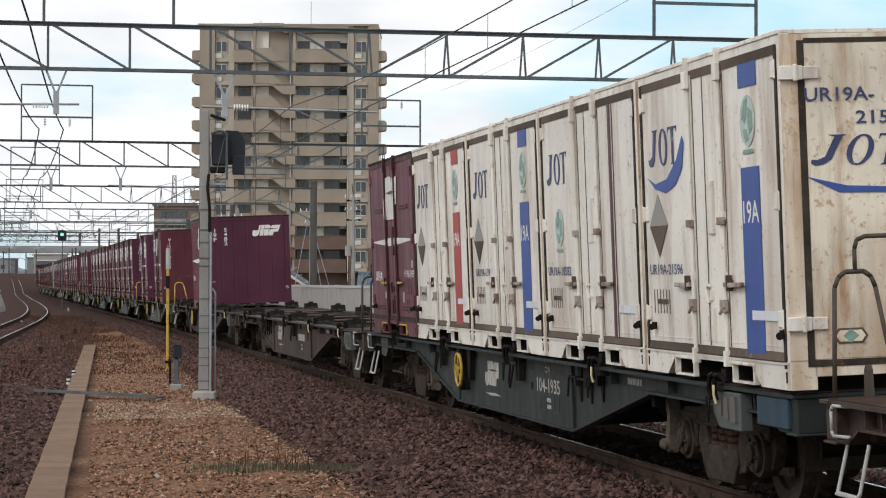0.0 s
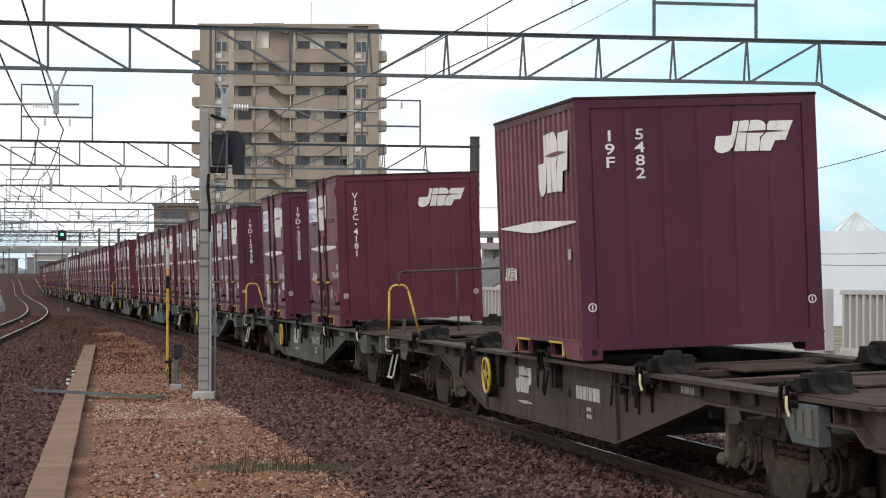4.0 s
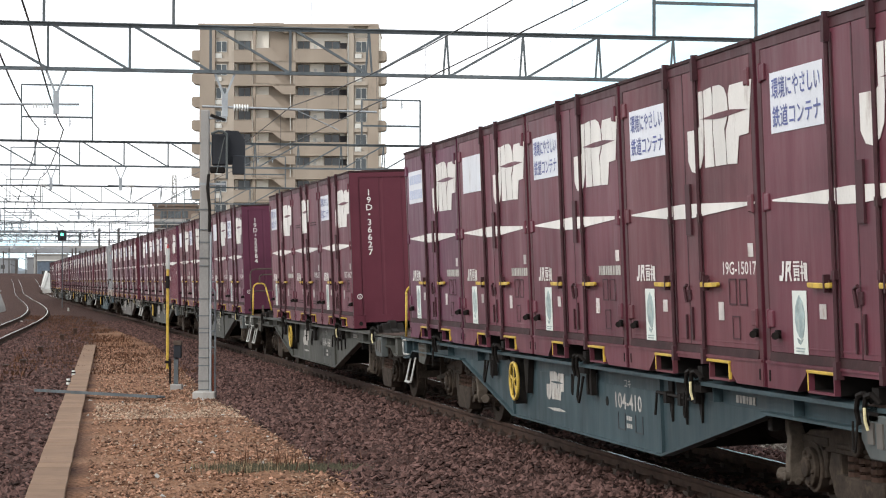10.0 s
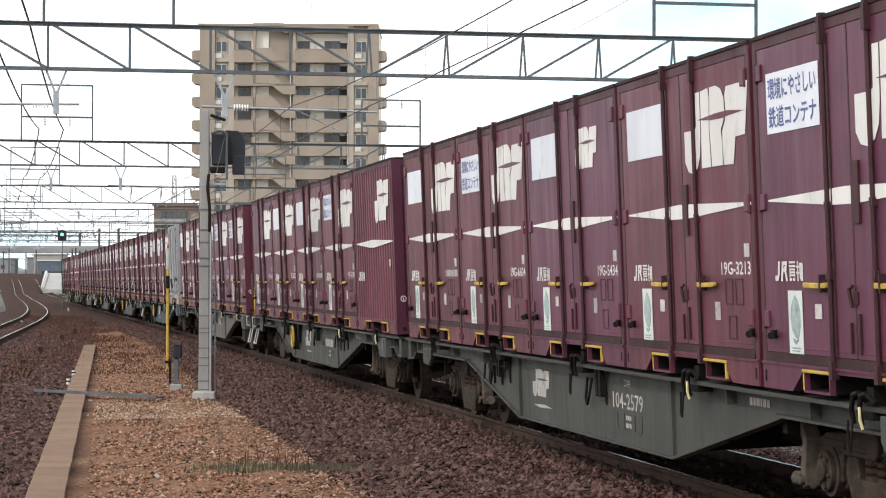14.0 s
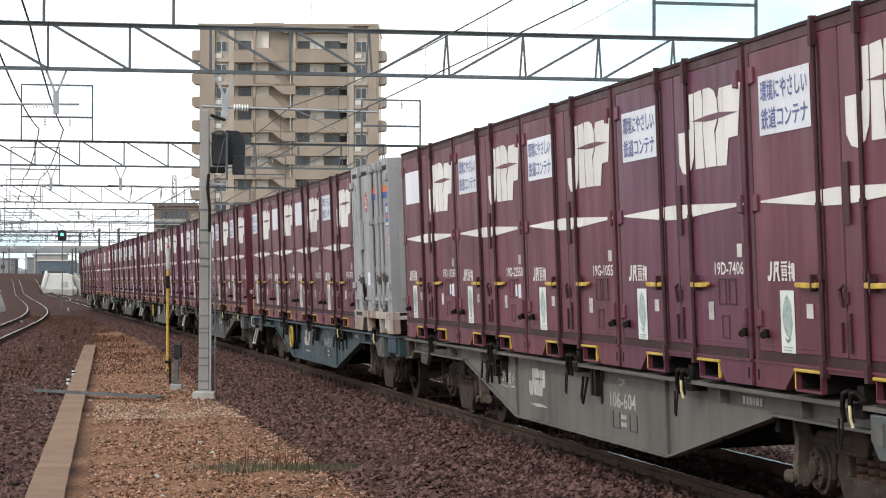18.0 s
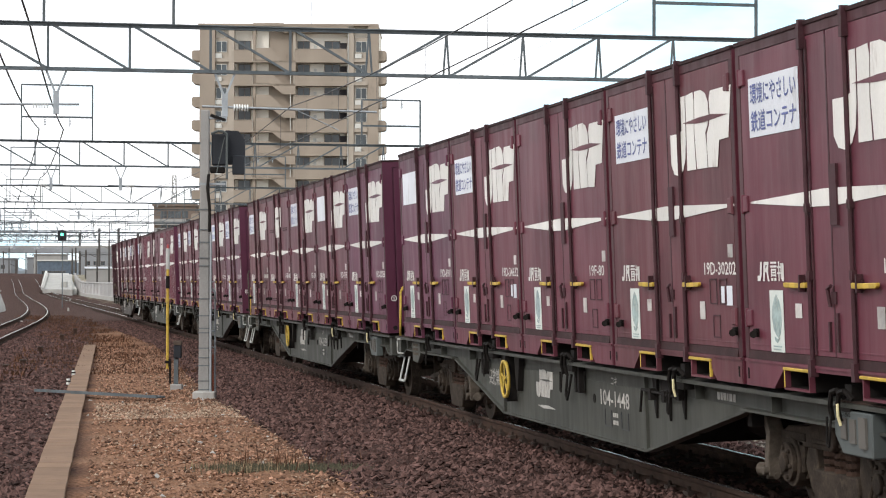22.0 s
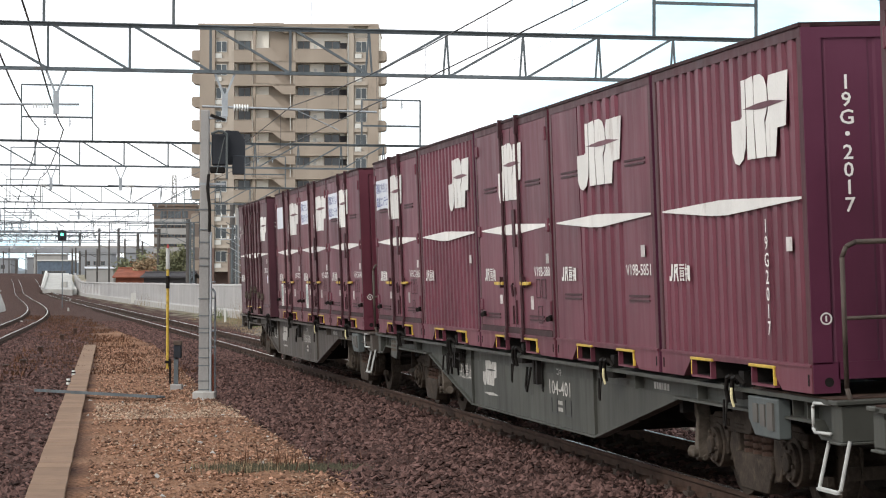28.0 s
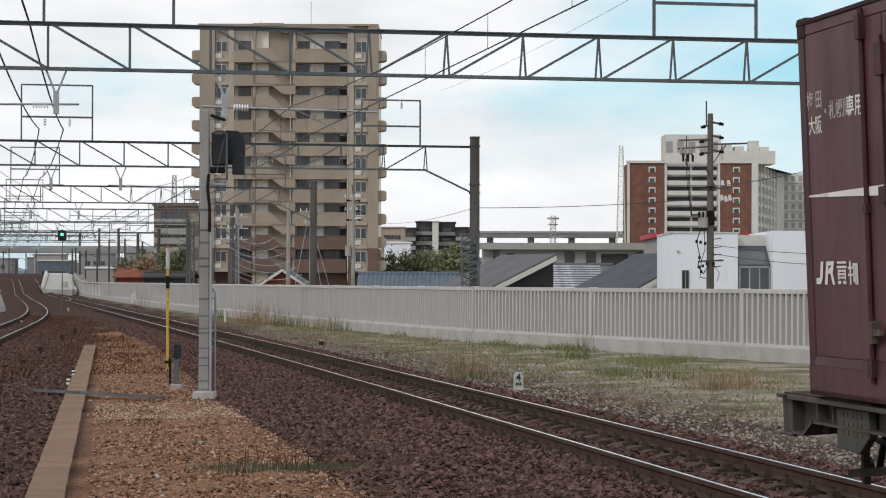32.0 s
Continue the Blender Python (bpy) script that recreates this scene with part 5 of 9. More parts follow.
# ---- trees and bushes ----
def tree(name, label, x, y, z0, h, spread, leaf, seed, count=2600, size=0.13, trunk=True):
    rng = np.random.default_rng(seed)
    g = empty(name, pose(x, y, z0), label=label, category="tree" if trunk else "bush")
    if trunk:
        sh = Shape().rod((0, 0, 0), (0.1, 0, h * 0.55), 0.16, 7, 0.08)
        for i in range(6):
            a = i * 1.05
            sh.rod((0.05, 0, h * (0.3 + 0.05 * i)), (spread * 0.6 * math.cos(a), spread * 0.6 * math.sin(a), h * (0.6 + 0.05 * i)), 0.06, 5, 0.02)
        part("trunk", sh, POLE, g)
    c = rng.normal(0, 1, (14, 3)) * [spread * 0.42, spread * 0.42, h * 0.16] + [0, 0, h * 0.66 if trunk else h * 0.5]
    pts = c[rng.integers(0, 14, count)] + rng.normal(0, 1, (count, 3)) * [spread * 0.16, spread * 0.16, h * 0.09]
    pts[:, 2] = np.maximum(pts[:, 2], 0.05)
    a, b = rng.normal(0, size, (count, 3)), rng.normal(0, size, (count, 3))
    v = np.stack([pts - a, pts + b * 0.6, pts + a, pts - b * 0.6], 1).reshape(-1, 3)
    me = bpy.data.meshes.new("crown")
    me.from_pydata(v.tolist(), [], np.arange(len(v)).reshape(-1, 4).tolist())
    me.materials.append(leaf)
    part("crown", me, None, g)


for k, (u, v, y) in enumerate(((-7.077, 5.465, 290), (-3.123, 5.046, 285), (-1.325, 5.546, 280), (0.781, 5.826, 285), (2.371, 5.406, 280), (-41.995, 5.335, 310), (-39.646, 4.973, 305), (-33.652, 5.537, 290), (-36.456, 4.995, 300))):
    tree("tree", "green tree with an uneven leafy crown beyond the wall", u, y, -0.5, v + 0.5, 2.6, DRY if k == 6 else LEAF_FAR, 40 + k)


# ---- beside the track ----
def trough():
    root = tagged(new("cable_trough"), "row of worn brown concrete cable trough lids", "cable trough", kind="structure")
    a, b = Vector((-1.9, 9.0, 0)), Vector((-10.72, 69.0, 0))
    a = Vector((-3.575 + (20.4 - 9.0) * 0.1472, 9.0, 0))
    n = 118
    ang = math.degrees(math.atan2(b.y - a.y, b.x - a.x))
    lid = Shape().box(-0.256, 0.256, -0.175, 0.175, -0.06, 0.0).mesh("trough_lid", TROUGH, bevel=0.005)
    length = (b - a).length
    for i in range(n):
        p = a.lerp(b, (i + 0.5) / n)
        wob = math.sin(i * 12.9898) * 43758.5453 % 1.0 - 0.5
        part("trough_lid", lid, None, root, m=pose(p.x + wob * 0.012, p.y, -0.2 + wob * 0.004, wob * 0.6, wob * 0.4, ang + wob * 0.3))
    part("trough_side", Shape().box(0, length, -0.15, 0.15, -0.4, -0.262), TROUGH, root, m=pose(a.x, a.y, 0, 0, 0, ang))


trough()


def signal_mast():
    g = empty("signal_mast", pose(-4.08, 38.85, -0.3), label="grey concrete signal mast with a dark signal head seen from behind", category="railway signal")
    k = 38.85 / 4015.75
    Zl = lambda v: 1.7458 + (498.49 - v) * k + 0.3
    part("base", Shape().box(-0.18, 0.2, -0.2, 0.2, 0, 0.16), CONCRETE, g, bevel=0.015)
    w0, w1 = 0.092, 0.072
    h = Zl(196)
    part("mast", Shape().add([(-w0, -w0, 0.1), (w0, -w0, 0.1), (w0, w0, 0.1), (-w0, w0, 0.1), (-w1, -w1, h), (w1, -w1, h), (w1, w1, h), (-w1, w1, h)], [(0, 1, 2, 3), (4, 5, 6, 7), (0, 1, 5, 4), (1, 2, 6, 5), (2, 3, 7, 6), (3, 0, 4, 7)]), POLE_CONC, g, bevel=0.012)
    band = Shape().box(-0.095, 0.095, -0.095, 0.095, -0.008, 0.008).mesh("band", TRUSS)
    for v in (690, 675, 648, 634, 617, 590, 582, 560, 530, 472, 458, 430, 408, 372):
        part("band", band, None, g, m=pose(0, 0, Zl(v)))
    # signal head, from behind
    cx = lambda u: (u - 362) * k
    hd = part("signal_head", Shape().prism([(cx(388), Zl(240)), (cx(398), Zl(231)), (cx(420), Zl(232)), (cx(432), Zl(248)), (cx(432), Zl(280)), (cx(420), Zl(292)), (cx(390), Zl(292))], "y", 0.1, 0.14), SIGNAL_BLACK, g, "dark octagonal backboard")
    part("lamp_case", Shape().box(cx(374), cx(401), -0.05, 0.12, Zl(294), Zl(238)), SIGNAL_BLACK, hd, bevel=0.02)
    part("lamp_case", Shape().box(cx(410), cx(432), 0.0, 0.12, Zl(310), Zl(276)), SIGNAL_BLACK, hd, bevel=0.015)
    part("junction_box", Shape().box(cx(372), cx(398), -0.12, 0.0, Zl(308), Zl(297)), BLACK_IRON, hd, bevel=0.015)
    part("hoop", Shape().path([(cx(402), -0.15, Zl(318)), (cx(402), -0.15, Zl(240)), (cx(397), -0.15, Zl(235)), (cx(386), -0.15, Zl(234)), (cx(374), -0.15, Zl(239))], 0.022, 6).path([(cx(398), -0.16, Zl(245)), (cx(384), -0.16, Zl(308))], 0.01, 5), PALE_BLUE, g, "pale blue safety hoop")
    part("bracket", Shape().box(cx(352), cx(398), -0.08, 0.08, Zl(329), Zl(325)).box(cx(368), cx(400), -0.05, 0.05, Zl(212), Zl(207)), GALV, g)
    part("bracket", Shape().beam((cx(372), -0.05, Zl(205)), (cx(398), -0.05, Zl(214)), 0.06, 0.05), BLACK_IRON, g)
    part("cable", Shape().path([(cx(370), -0.13, Zl(310)), (cx(368), -0.14, Zl(335)), (cx(372), -0.14, Zl(370)), (cx(372), -0.14, Zl(412))], 0.028, 6), BLACK_IRON, g)
    part("conduit", Shape().rod((cx(374), -0.1, Zl(412)), (cx(374), -0.1, 0.05), 0.022, 6), GALV, g)
    part("ladder", Shape().rod((cx(371), 0.1, Zl(520)), (cx(371), 0.1, 0.1), 0.018).rod((cx(380), 0.1, Zl(520)), (cx(380), 0.1, 0.1), 0.018).path([(cx(371), 0.1, Zl(520)), (cx(375), 0.1, Zl(512)), (cx(380), 0.1, Zl(520))], 0.018), GALV, g)
    for j in range(7):
        part("rung", Shape().rod((cx(371), 0.1, 0.35 + 0.28 * j), (cx(380), 0.1, 0.35 + 0.28 * j), 0.012, 5), GALV, g)
    part("red_pipe", Shape().rod((cx(377), -0.05, 0.05), (cx(376), -0.05, Zl(628)), 0.03, 6), RUST_ROOF, g, "reddish plastic pipe")
    part("side_board", Shape().box(cx(352), cx(356), -0.02, 0.02, Zl(440), Zl(376)), SIGNAL_BLACK, g)


signal_mast()


def marker_pole():
    g = empty("marker_pole", pose(-6.22, 51.3, -0.3), label="thin yellow marker pole with black band and white top", category="marker pole")
    k = 51.3 / 4015.75
    Zl = lambda v: 1.7458 + (498.49 - v) * k + 0.3
    part("shaft", Shape().rod((0, 0, 0), (0, 0, Zl(478)), 0.033, 10), YELLOW, g)
    part("black_sleeve", Shape().rod((0, 0, Zl(512)), (0, 0, Zl(490)), 0.044, 10), BLACK_IRON, g)
    part("white_sleeve", Shape().rod((0, 0, Zl(478)), (0, 0, Zl(441)), 0.046, 10), WHITE_STEP, g)
    part("top_pin", Shape().rod((0, 0, Zl(441)), (0, 0, Zl(434)), 0.03, 8, 0.02), RED_MARK, g)
    part("clamp", Shape().ring((0, 0, Zl(642)), "z", 0.045, 0.06, 0.03, 10).box(-0.03, 0.08, -0.02, 0.02, Zl(650), Zl(636)), BLACK_IRON, g)


marker_pole()


def track_telephone_post():
    g = empty("trackside_post", pose(-4.92, 41.9, -0.3), label="short steel trackside post with yellow-capped box", category="post")
    part("foot", Shape().box(-0.1, 0.12, -0.1, 0.1, 0, 0.14), POLE_CONC, g, bevel=0.015)
    part("post", Shape().box(-0.04, 0.04, -0.04, 0.04, 0.1, 0.78), TRUSS, g)
    part("box", Shape().box(-0.04, 0.1, -0.08, 0.08, 0.62, 0.86), SIGNAL_BLACK, g, bevel=0.01)
    part("cap", Shape().box(-0.045, 0.105, -0.085, 0.085, 0.86, 0.94), RUST_AND_SHADE, g, bevel=0.008)
    part("strap", Shape().box(-0.13, -0.09, -0.02, 0.02, 0.15, 0.55), BLACK_IRON, g)


track_telephone_post()
c_ = empty("cross_duct", pose(-7.1, 39.9, -0.2, 0, 0, math.degrees(math.atan2(37.7 - 39.9, -4.7 + 7.1))), label="flat grey steel duct lying across the trough", category="duct")
part("duct", Shape().box(0, 3.3, -0.09, 0.09, 0.0, 0.035), TRUSS, c_, bevel=0.006)
part("duct_lip", Shape().box(0, 3.3, -0.1, -0.09, 0.0, 0.05), TRUSS, c_)


def distance_post(x, y, text, h, name="distance_post", label="white concrete distance post with black numeral", mat=WHITE_STEP):
    g = empty(name, pose(x, y, -0.42, 0, 0, 0), label=label, category="marker post")
    w = 0.1 if text else 0.055
    part("post", Shape().prism([(-w, 0), (w, 0), (w * 0.95, h * 0.8), (w * 0.6, h), (-w * 0.6, h), (-w * 0.95, h * 0.8)], "y", -0.06, 0.06), mat, g, bevel=0.008)
    if text:
        part("numeral", letters(text, 0.22, BLACK_MARK), None, g, m=pose(0, -0.066, h * 0.7))
        part("small_plate", flat(bars([.03, .03, .03], .06, .012)), BLACK_MARK, g, m=pose(0, -0.066, h * 0.36))


distance_post(1.51, 45.3, "4", 0.36)
distance_post(-11.3, 117.8, "", 0.75, "white_marker", "short white marker post by the track", OFFWHITE)
for x, y in ((-23.1, 140.0), (-35.0, 213.0)):
    distance_post(x, y, "", 0.5, "white_marker", "short grey marker post between the tracks", CONCRETE)
b_ = empty("junction_box", pose(-4.05, 76, -0.42), label="small black box with a yellow top by the track", category="box")
part("case", Shape().box(-0.09, 0.09, -0.08, 0.08, 0, 0.16), SIGNAL_BLACK, b_, bevel=0.01)
part("cap", Shape().box(-0.07, 0.07, -0.06, 0.06, 0.16, 0.2), YELLOW, b_)
w_ = empty("equipment_cabinet", pose(-27.8, 205, -0.3), label="small pale equipment cabinet near the far wall", category="cabinet")
part("case", Shape().box(-0.35, 0.35, -0.25, 0.25, 0, 0.9), OFFWHITE, w_, bevel=0.02)
part("door", Shape().box(-0.3, 0.3, -0.27, -0.25, 0.08, 0.82), OFFWHITE, w_)


def far_signal():
    g = empty("line_signal", pose(-26.854, 160, -0.3), label="black railway signal showing a green light", category="railway signal")
    part("post", Shape().rod((0, 0.1, 0), (0, 0.1, 5.67), 0.032, 8), TRUSS, g)
    hd = part("head", Shape().prism([(-0.279, 4.555 + .3), (0.279, 4.555 + .3), (0.319, 4.873 + .3), (0.279, 5.232 + .3), (0, 5.351 + .3), (-0.279, 5.232 + .3), (-0.319, 4.873 + .3)], "y", -0.12, 0.05), SIGNAL_BLACK, g)
    part("lens", Shape().rod((0, -0.12, 4.993 + .3), (0, -0.16, 4.993 + .3), 0.1, 14), SIGNAL_GREEN, hd, "lit green lens")
    part("lens", Shape().rod((0, -0.12, 4.714 + .3), (0, -0.15, 4.714 + .3), 0.1, 14), BLACK_IRON, hd)


far_signal()


def utility_pole(x, y, top, arms, label, boxes=True, tint=POLE_CONC):
    g = empty("utility_pole", pose(x, y, -0.5), label=label, category="utility pole")
    h = top + 0.5
    part("pole", Shape().rod((0, 0, 0), (0, 0, h), 0.19, 12, 0.13), tint, g)
    for z, a, b in arms:
        arm = part("crossarm", Shape().box(a, b, -0.05, 0.05, z + 0.5 - 0.04, z + 0.5 + 0.04), GALV, g)
        for xi in np.arange(a + 0.1, b, 0.5):
            part("insulator", Shape().rod((xi, 0, z + 0.54), (xi, 0, z + 0.75), 0.05, 8, 0.03), INSUL, arm)
    if boxes:
        part("transformer", Shape().rod((-0.45, -0.1, h - 5.4), (-0.45, -0.1, h - 4.5), 0.27, 12), GREY_WALL, g, "grey transformer can")
        part("top_pin", Shape().rod((0, 0, h), (-0.12, 0, h + 0.9), 0.05, 6), POLE, g)
        for z, dx in ((0.6, 0.4), (0.6, -0.4), (1.5, 0.4), (2.3, -0.4), (2.3, 0.45)):
            part("line_clamp", Shape().rod((0, 0, h - z), (dx, -0.1, h - z + 0.08), 0.05, 6).rod((dx, -0.1, h - z + 0.08), (dx * 1.5, -0.12, h - z + 0.05), 0.09, 8), BLACK_IRON, g)
        part("climbing_rungs", Shape().path([(-0.3, 0, h - 6.5), (-0.55, 0, h - 7), (-0.5, 0, h - 8), (-0.2, 0, h - 8.3)], 0.03, 5), BLACK_IRON, g)
        for j in range(6):
            part("step_bolt", Shape().rod((0, -0.1, 1.0 + 0.7 * j), (0.45 if j % 2 else -0.35, -0.1, 1.0 + 0.7 * j), 0.02, 5), BLACK_IRON, g)
    return g


def street_pole():
    """The nearest utility pole, crowded with fittings."""
    g = utility_pole(12.368, 105, 9.551, (), "weathered concrete utility pole with crossarms and transformer", False, POLE_DARK)
    k = 105 / 4015.75
    U, V = lambda u: (u - 1257) * k, lambda v: 1.7458 + (498.49 - v) * k + 0.5
    part("top_pin", Shape().rod((U(1250), 0, V(222)), (U(1250), 0, V(178)), 0.035, 6), POLE, g)
    for u0, u1, v0, v1 in ((1200, 1252, 248, 246), (1199, 1252, 263, 259), (1256, 1322, 255, 253), (1240, 1294, 335, 331), (1222, 1252, 380, 378), (1235, 1280, 462, 460)):
        part("crossarm", Shape().beam((U(u0), -0.14, V(v0)), (U(u1), -0.14, V(v1)), 0.07, 0.08), POLE, g)
    for u, v, side in ((1243, 224, -1), (1277, 219, 1), (1277, 243, 1), (1240, 272, -1), (1277, 268, 1), (1240, 250, -1)):
        arm = part("line_clamp", Shape().rod((0, -0.1, V(v - 4)), (U(u), -0.12, V(v)), 0.05, 6), POLE, g)
        part("insulator", Shape().rod((U(u) - side * 0.12, -0.13, V(v - 1)), (U(u) + side * 0.08, -0.13, V(v + 1)), 0.09, 8, 0.06), BLACK_IRON, arm)
    part("stay", Shape().rod((U(1260), -0.1, V(290)), (U(1284), -0.14, V(256)), 0.025, 5).rod((U(1250), -0.1, V(300)), (U(1264), -0.1, V(328)), 0.05, 5), POLE, g)
    sw = part("switch_frame", Shape().beam((U(1205), -0.2, V(272)), (U(1225), -0.2, V(272)), 0.08, 0.1).rod((U(1214), -0.2, V(292)), (U(1214), -0.2, V(240)), 0.03, 6), POLE, g)
    for j in range(6):
        u = 1204 + 4.2 * j
        part("insulator", Shape().rod((U(u), -0.25, V(262 + (j % 2) * 12)), (U(u), -0.25, V(274 + (j % 2) * 12)), 0.065, 7, 0.05), BLACK_IRON if j % 2 else GREY_WALL, sw)
    for u, v in ((1277, 318), (1288, 318), (1276, 344), (1290, 344), (1283, 346)):
        part("insulator", Shape().rod((U(u), -0.16, V(v)), (U(u) + 0.04, -0.16, V(v + 10)), 0.06, 8, 0.1), OFFWHITE, g, "white porcelain insulator")
    t = part("transformer", Shape().rod((U(1244), -0.1, V(402)), (U(1244), -0.1, V(376)), 0.24, 14), GREY_WALL, g, "grey transformer can")
    for u in (1236, 1243, 1251):
        part("bushing", Shape().rod((U(u), -0.3, V(384)), (U(u), -0.3, V(374)), 0.06, 7), BLACK_IRON, t)
    part("clamp_band", Shape().rod((0, 0, V(398)), (0, 0, V(372)), 0.21, 10).rod((0, 0, V(335)), (0, 0, V(329)), 0.2, 10), BLACK_IRON, g)
    for v in (421, 436, 449, 459, 470):
        part("step_bolt", Shape().rod((0, -0.1, V(v + 2)), (U(1276), -0.12, V(v)), 0.022, 5), BLACK_IRON, g)
    part("cable_loop", Shape().path([(U(1240), -0.2, V(405)), (U(1232), -0.2, V(425)), (U(1238), -0.2, V(455)), (U(1234), -0.2, V(470)), (U(1244), -0.2, V(484)), (U(1252), -0.2, V(470))], 0.022, 5), BLACK_IRON, g)
    part("cable_loop", Shape().path([(U(1245), -0.2, V(402)), (U(1247), -0.2, V(440)), (U(1240), -0.2, V(462)), (U(1238), -0.2, V(490)), (U(1250), -0.2, V(492))], 0.018, 5), BLACK_IRON, g)
    part("cable_loop", Shape().path([(U(1262), -0.2, V(468)), (U(1272), -0.2, V(482)), (U(1268), -0.2, V(498))], 0.015, 5), BLACK_IRON, g)
    for u, v in ((1232, 427), (1239, 428), (1247, 430), (1237, 455), (1236, 472), (1243, 470), (1250, 466), (1262, 466), (1240, 480)):
        part("joint_box", Shape().box(U(u) - 0.055, U(u) + 0.055, -0.28, -0.16, V(v) - 0.07, V(v) + 0.07), BLACK_IRON, g, bevel=0.01)
    for j in range(3):
        part("rope", Shape().path([(U(1212 + 3 * j), -0.2, V(280)), (U(1216 + 2 * j), -0.2, V(330)), (U(1222 + j), -0.2, V(380))], 0.014, 5), BLACK_IRON, g)


street_pole()
utility_pole(-11.024, 190, 9.481, ((7.589, -1.0, 0.3), (6.643, -0.6, 0.5)), "concrete utility pole in front of the tower", False)
utility_pole(-7.919, 200, 9.39, ((9.141, -0.8, 0.8), (8.046, -0.8, 0.8)), "slim utility pole with crossarms by the tower")
utility_pole(-12.282, 180, 7.954, (), "slim concrete pole by the tower", False)
utility_pole(-15.409, 170, 7.185, ((6.55, -1.3, 0.8), (5.704, -1.3, 0.8), (4.857, -1.3, 0.8)), "pole with many white insulators beside the line", False)
lattice_mast("lattice_post", "grey lattice steel post beside the line", -18.133, 164, -0.5, 5.972, 0.16, 0.12, TRUSS)
lattice_mast("lattice_post", "grey lattice steel post beside the line", -15.162, 165, -0.5, 5.793, 0.2, 0.15, TRUSS)
lattice_mast("lattice_post", "grey lattice steel post by the gantry pole", 1.231, 103, -0.5, 3.887, 0.36, 0.36, TRUSS)


def plain_wire(a, b, sag, r, label, name="power_line"):
    pts = []
    for i in range(13):
        f = i / 12
        pts.append((a[0] + (b[0] - a[0]) * f, a[1] + (b[1] - a[1]) * f, a[2] + (b[2] - a[2]) * f - sag * 4 * f * (1 - f)))
    wire(name, label, pts, r)


plain_wire((1.45, 104, 5.125), (12.368, 105, 5.629), 0.12, 0.016, "thin cable with rings between two poles")
plain_wire((12.368, 105, 6.151), (16.256, 80, 6.597), 0.2, 0.016, "thin ringed cable leading off the utility pole")
for dv in (0, 8):
    plain_wire((12.368, 105, 3.484 - dv * 0.05), (20.487, 95, 3.13 - dv * 0.07), 0.3, 0.014, "thin grey telephone cable along the houses")
plain_wire((-5.678, 200, 6.9), (1.45, 104, 5.125), 0.3, 0.012, "thin cable to the gantry pole")
for u0, u1 in ((-16.256, -14.857), ):
    for k in range(4):
        plain_wire((u0, 170, 6.127 - 0.75 * k), (u1, 190, 6.169 - 0.6 * k), 0.35, 0.03, "pale insulated cable loop")
plain_wire((5.424, 55, 9.121), (-0.11, 110, 11.018), 0.2, 0.006, "very thin line across the sky")


# ---- grass and weeds ----
def blades(name, label, mat, s, lat, h, seed, kind="stuff", w=0.012, lean=0.35):
    """Upright blades as thin tapered strips."""
    rng = np.random.default_rng(seed)
    n = len(s)
    x, y, _ = at_track(s, lat)
    z = ground_height(s, lat) - 0.02
    hh = h * (0.5 + rng.random(n))
    a = rng.random(n) * 6.283
    ln = rng.normal(0, lean, (n, 2)) * hh[:, None]
    wx, wy = np.cos(a) * w, np.sin(a) * w
    v = np.stack([np.stack([x - wx, y - wy, z], -1), np.stack([x + wx, y + wy, z], -1), np.stack([x + ln[:, 0] * 0.4 + wx * .6, y + ln[:, 1] * 0.4 + wy * .6, z + hh * 0.6], -1), np.stack([x + ln[:, 0], y + ln[:, 1], z + hh], -1), np.stack([x + ln[:, 0] * 0.4 - wx * .6, y + ln[:, 1] * 0.4 - wy * .6, z + hh * 0.6], -1)], 1)
    me = bpy.data.meshes.new(name)
    me.from_pydata(v.reshape(-1, 3).tolist(), [], np.arange(n * 5).reshape(-1, 5).tolist())
    me.materials.append(mat)
    return tagged(new(name, me), label, "grass" if kind == "stuff" else "weed", kind=kind)


_r = np.random.default_rng(11)


def patch(n, s0, s1, l0, l1, clump, seed):
    r = np.random.default_rng(seed)
    k = max(1, n // clump)
    cs, cl = s0 + (s1 - s0) * r.random(k), l0 + (l1 - l0) * r.random(k)
    i = r.integers(0, k, n)
    return cs[i] + r.normal(0, 0.35, n), cl[i] + r.normal(0, 0.28, n)


s_, l_ = patch(20000, 34, 130, 4.6, 11.5, 30, 1)
blades("grass", "dull green grass between track and wall", GRASS, s_, l_, 0.075, 2)
s_, l_ = patch(9000, 30, 130, 3.4, 9.0, 20, 3)
blades("dry_grass", "straw-coloured dry grass between track and wall", DRY, s_, l_, 0.09, 4)
s_, l_ = patch(4000, 55, 120, 8.6, 10.8, 60, 5)
blades("tall_grass", "taller green weeds along the wall", GRASS, s_, l_, 0.18, 6)


def weed(x, y, h, n, mat, seed, label, spread=0.3, z0=-0.42):
    """One clump of stems at a plan position."""
    r = np.random.default_rng(seed)
    g = empty("weed_clump", pose(x, y, z0), label=label, category="weed", group="weeds by the track")
    sh = Shape()
    for i in range(n):
        px, py = r.normal(0, spread, 2)
        tx, ty = px + r.normal(0, 0.12) * h, py + r.normal(0, 0.12) * h
        hh = h * (0.45 + 0.6 * r.random())
        sh.add([(px - 0.008, py, 0), (px + 0.008, py, 0), (tx, ty, hh)], [(0, 1, 2)])
        sh.add([(px, py - 0.008, hh * 0.3), (px, py + 0.008, hh * 0.3), (tx + r.normal(0, 0.1), ty, hh * 0.8)], [(0, 1, 2)])
    part("stem_tuft", sh, mat, g)


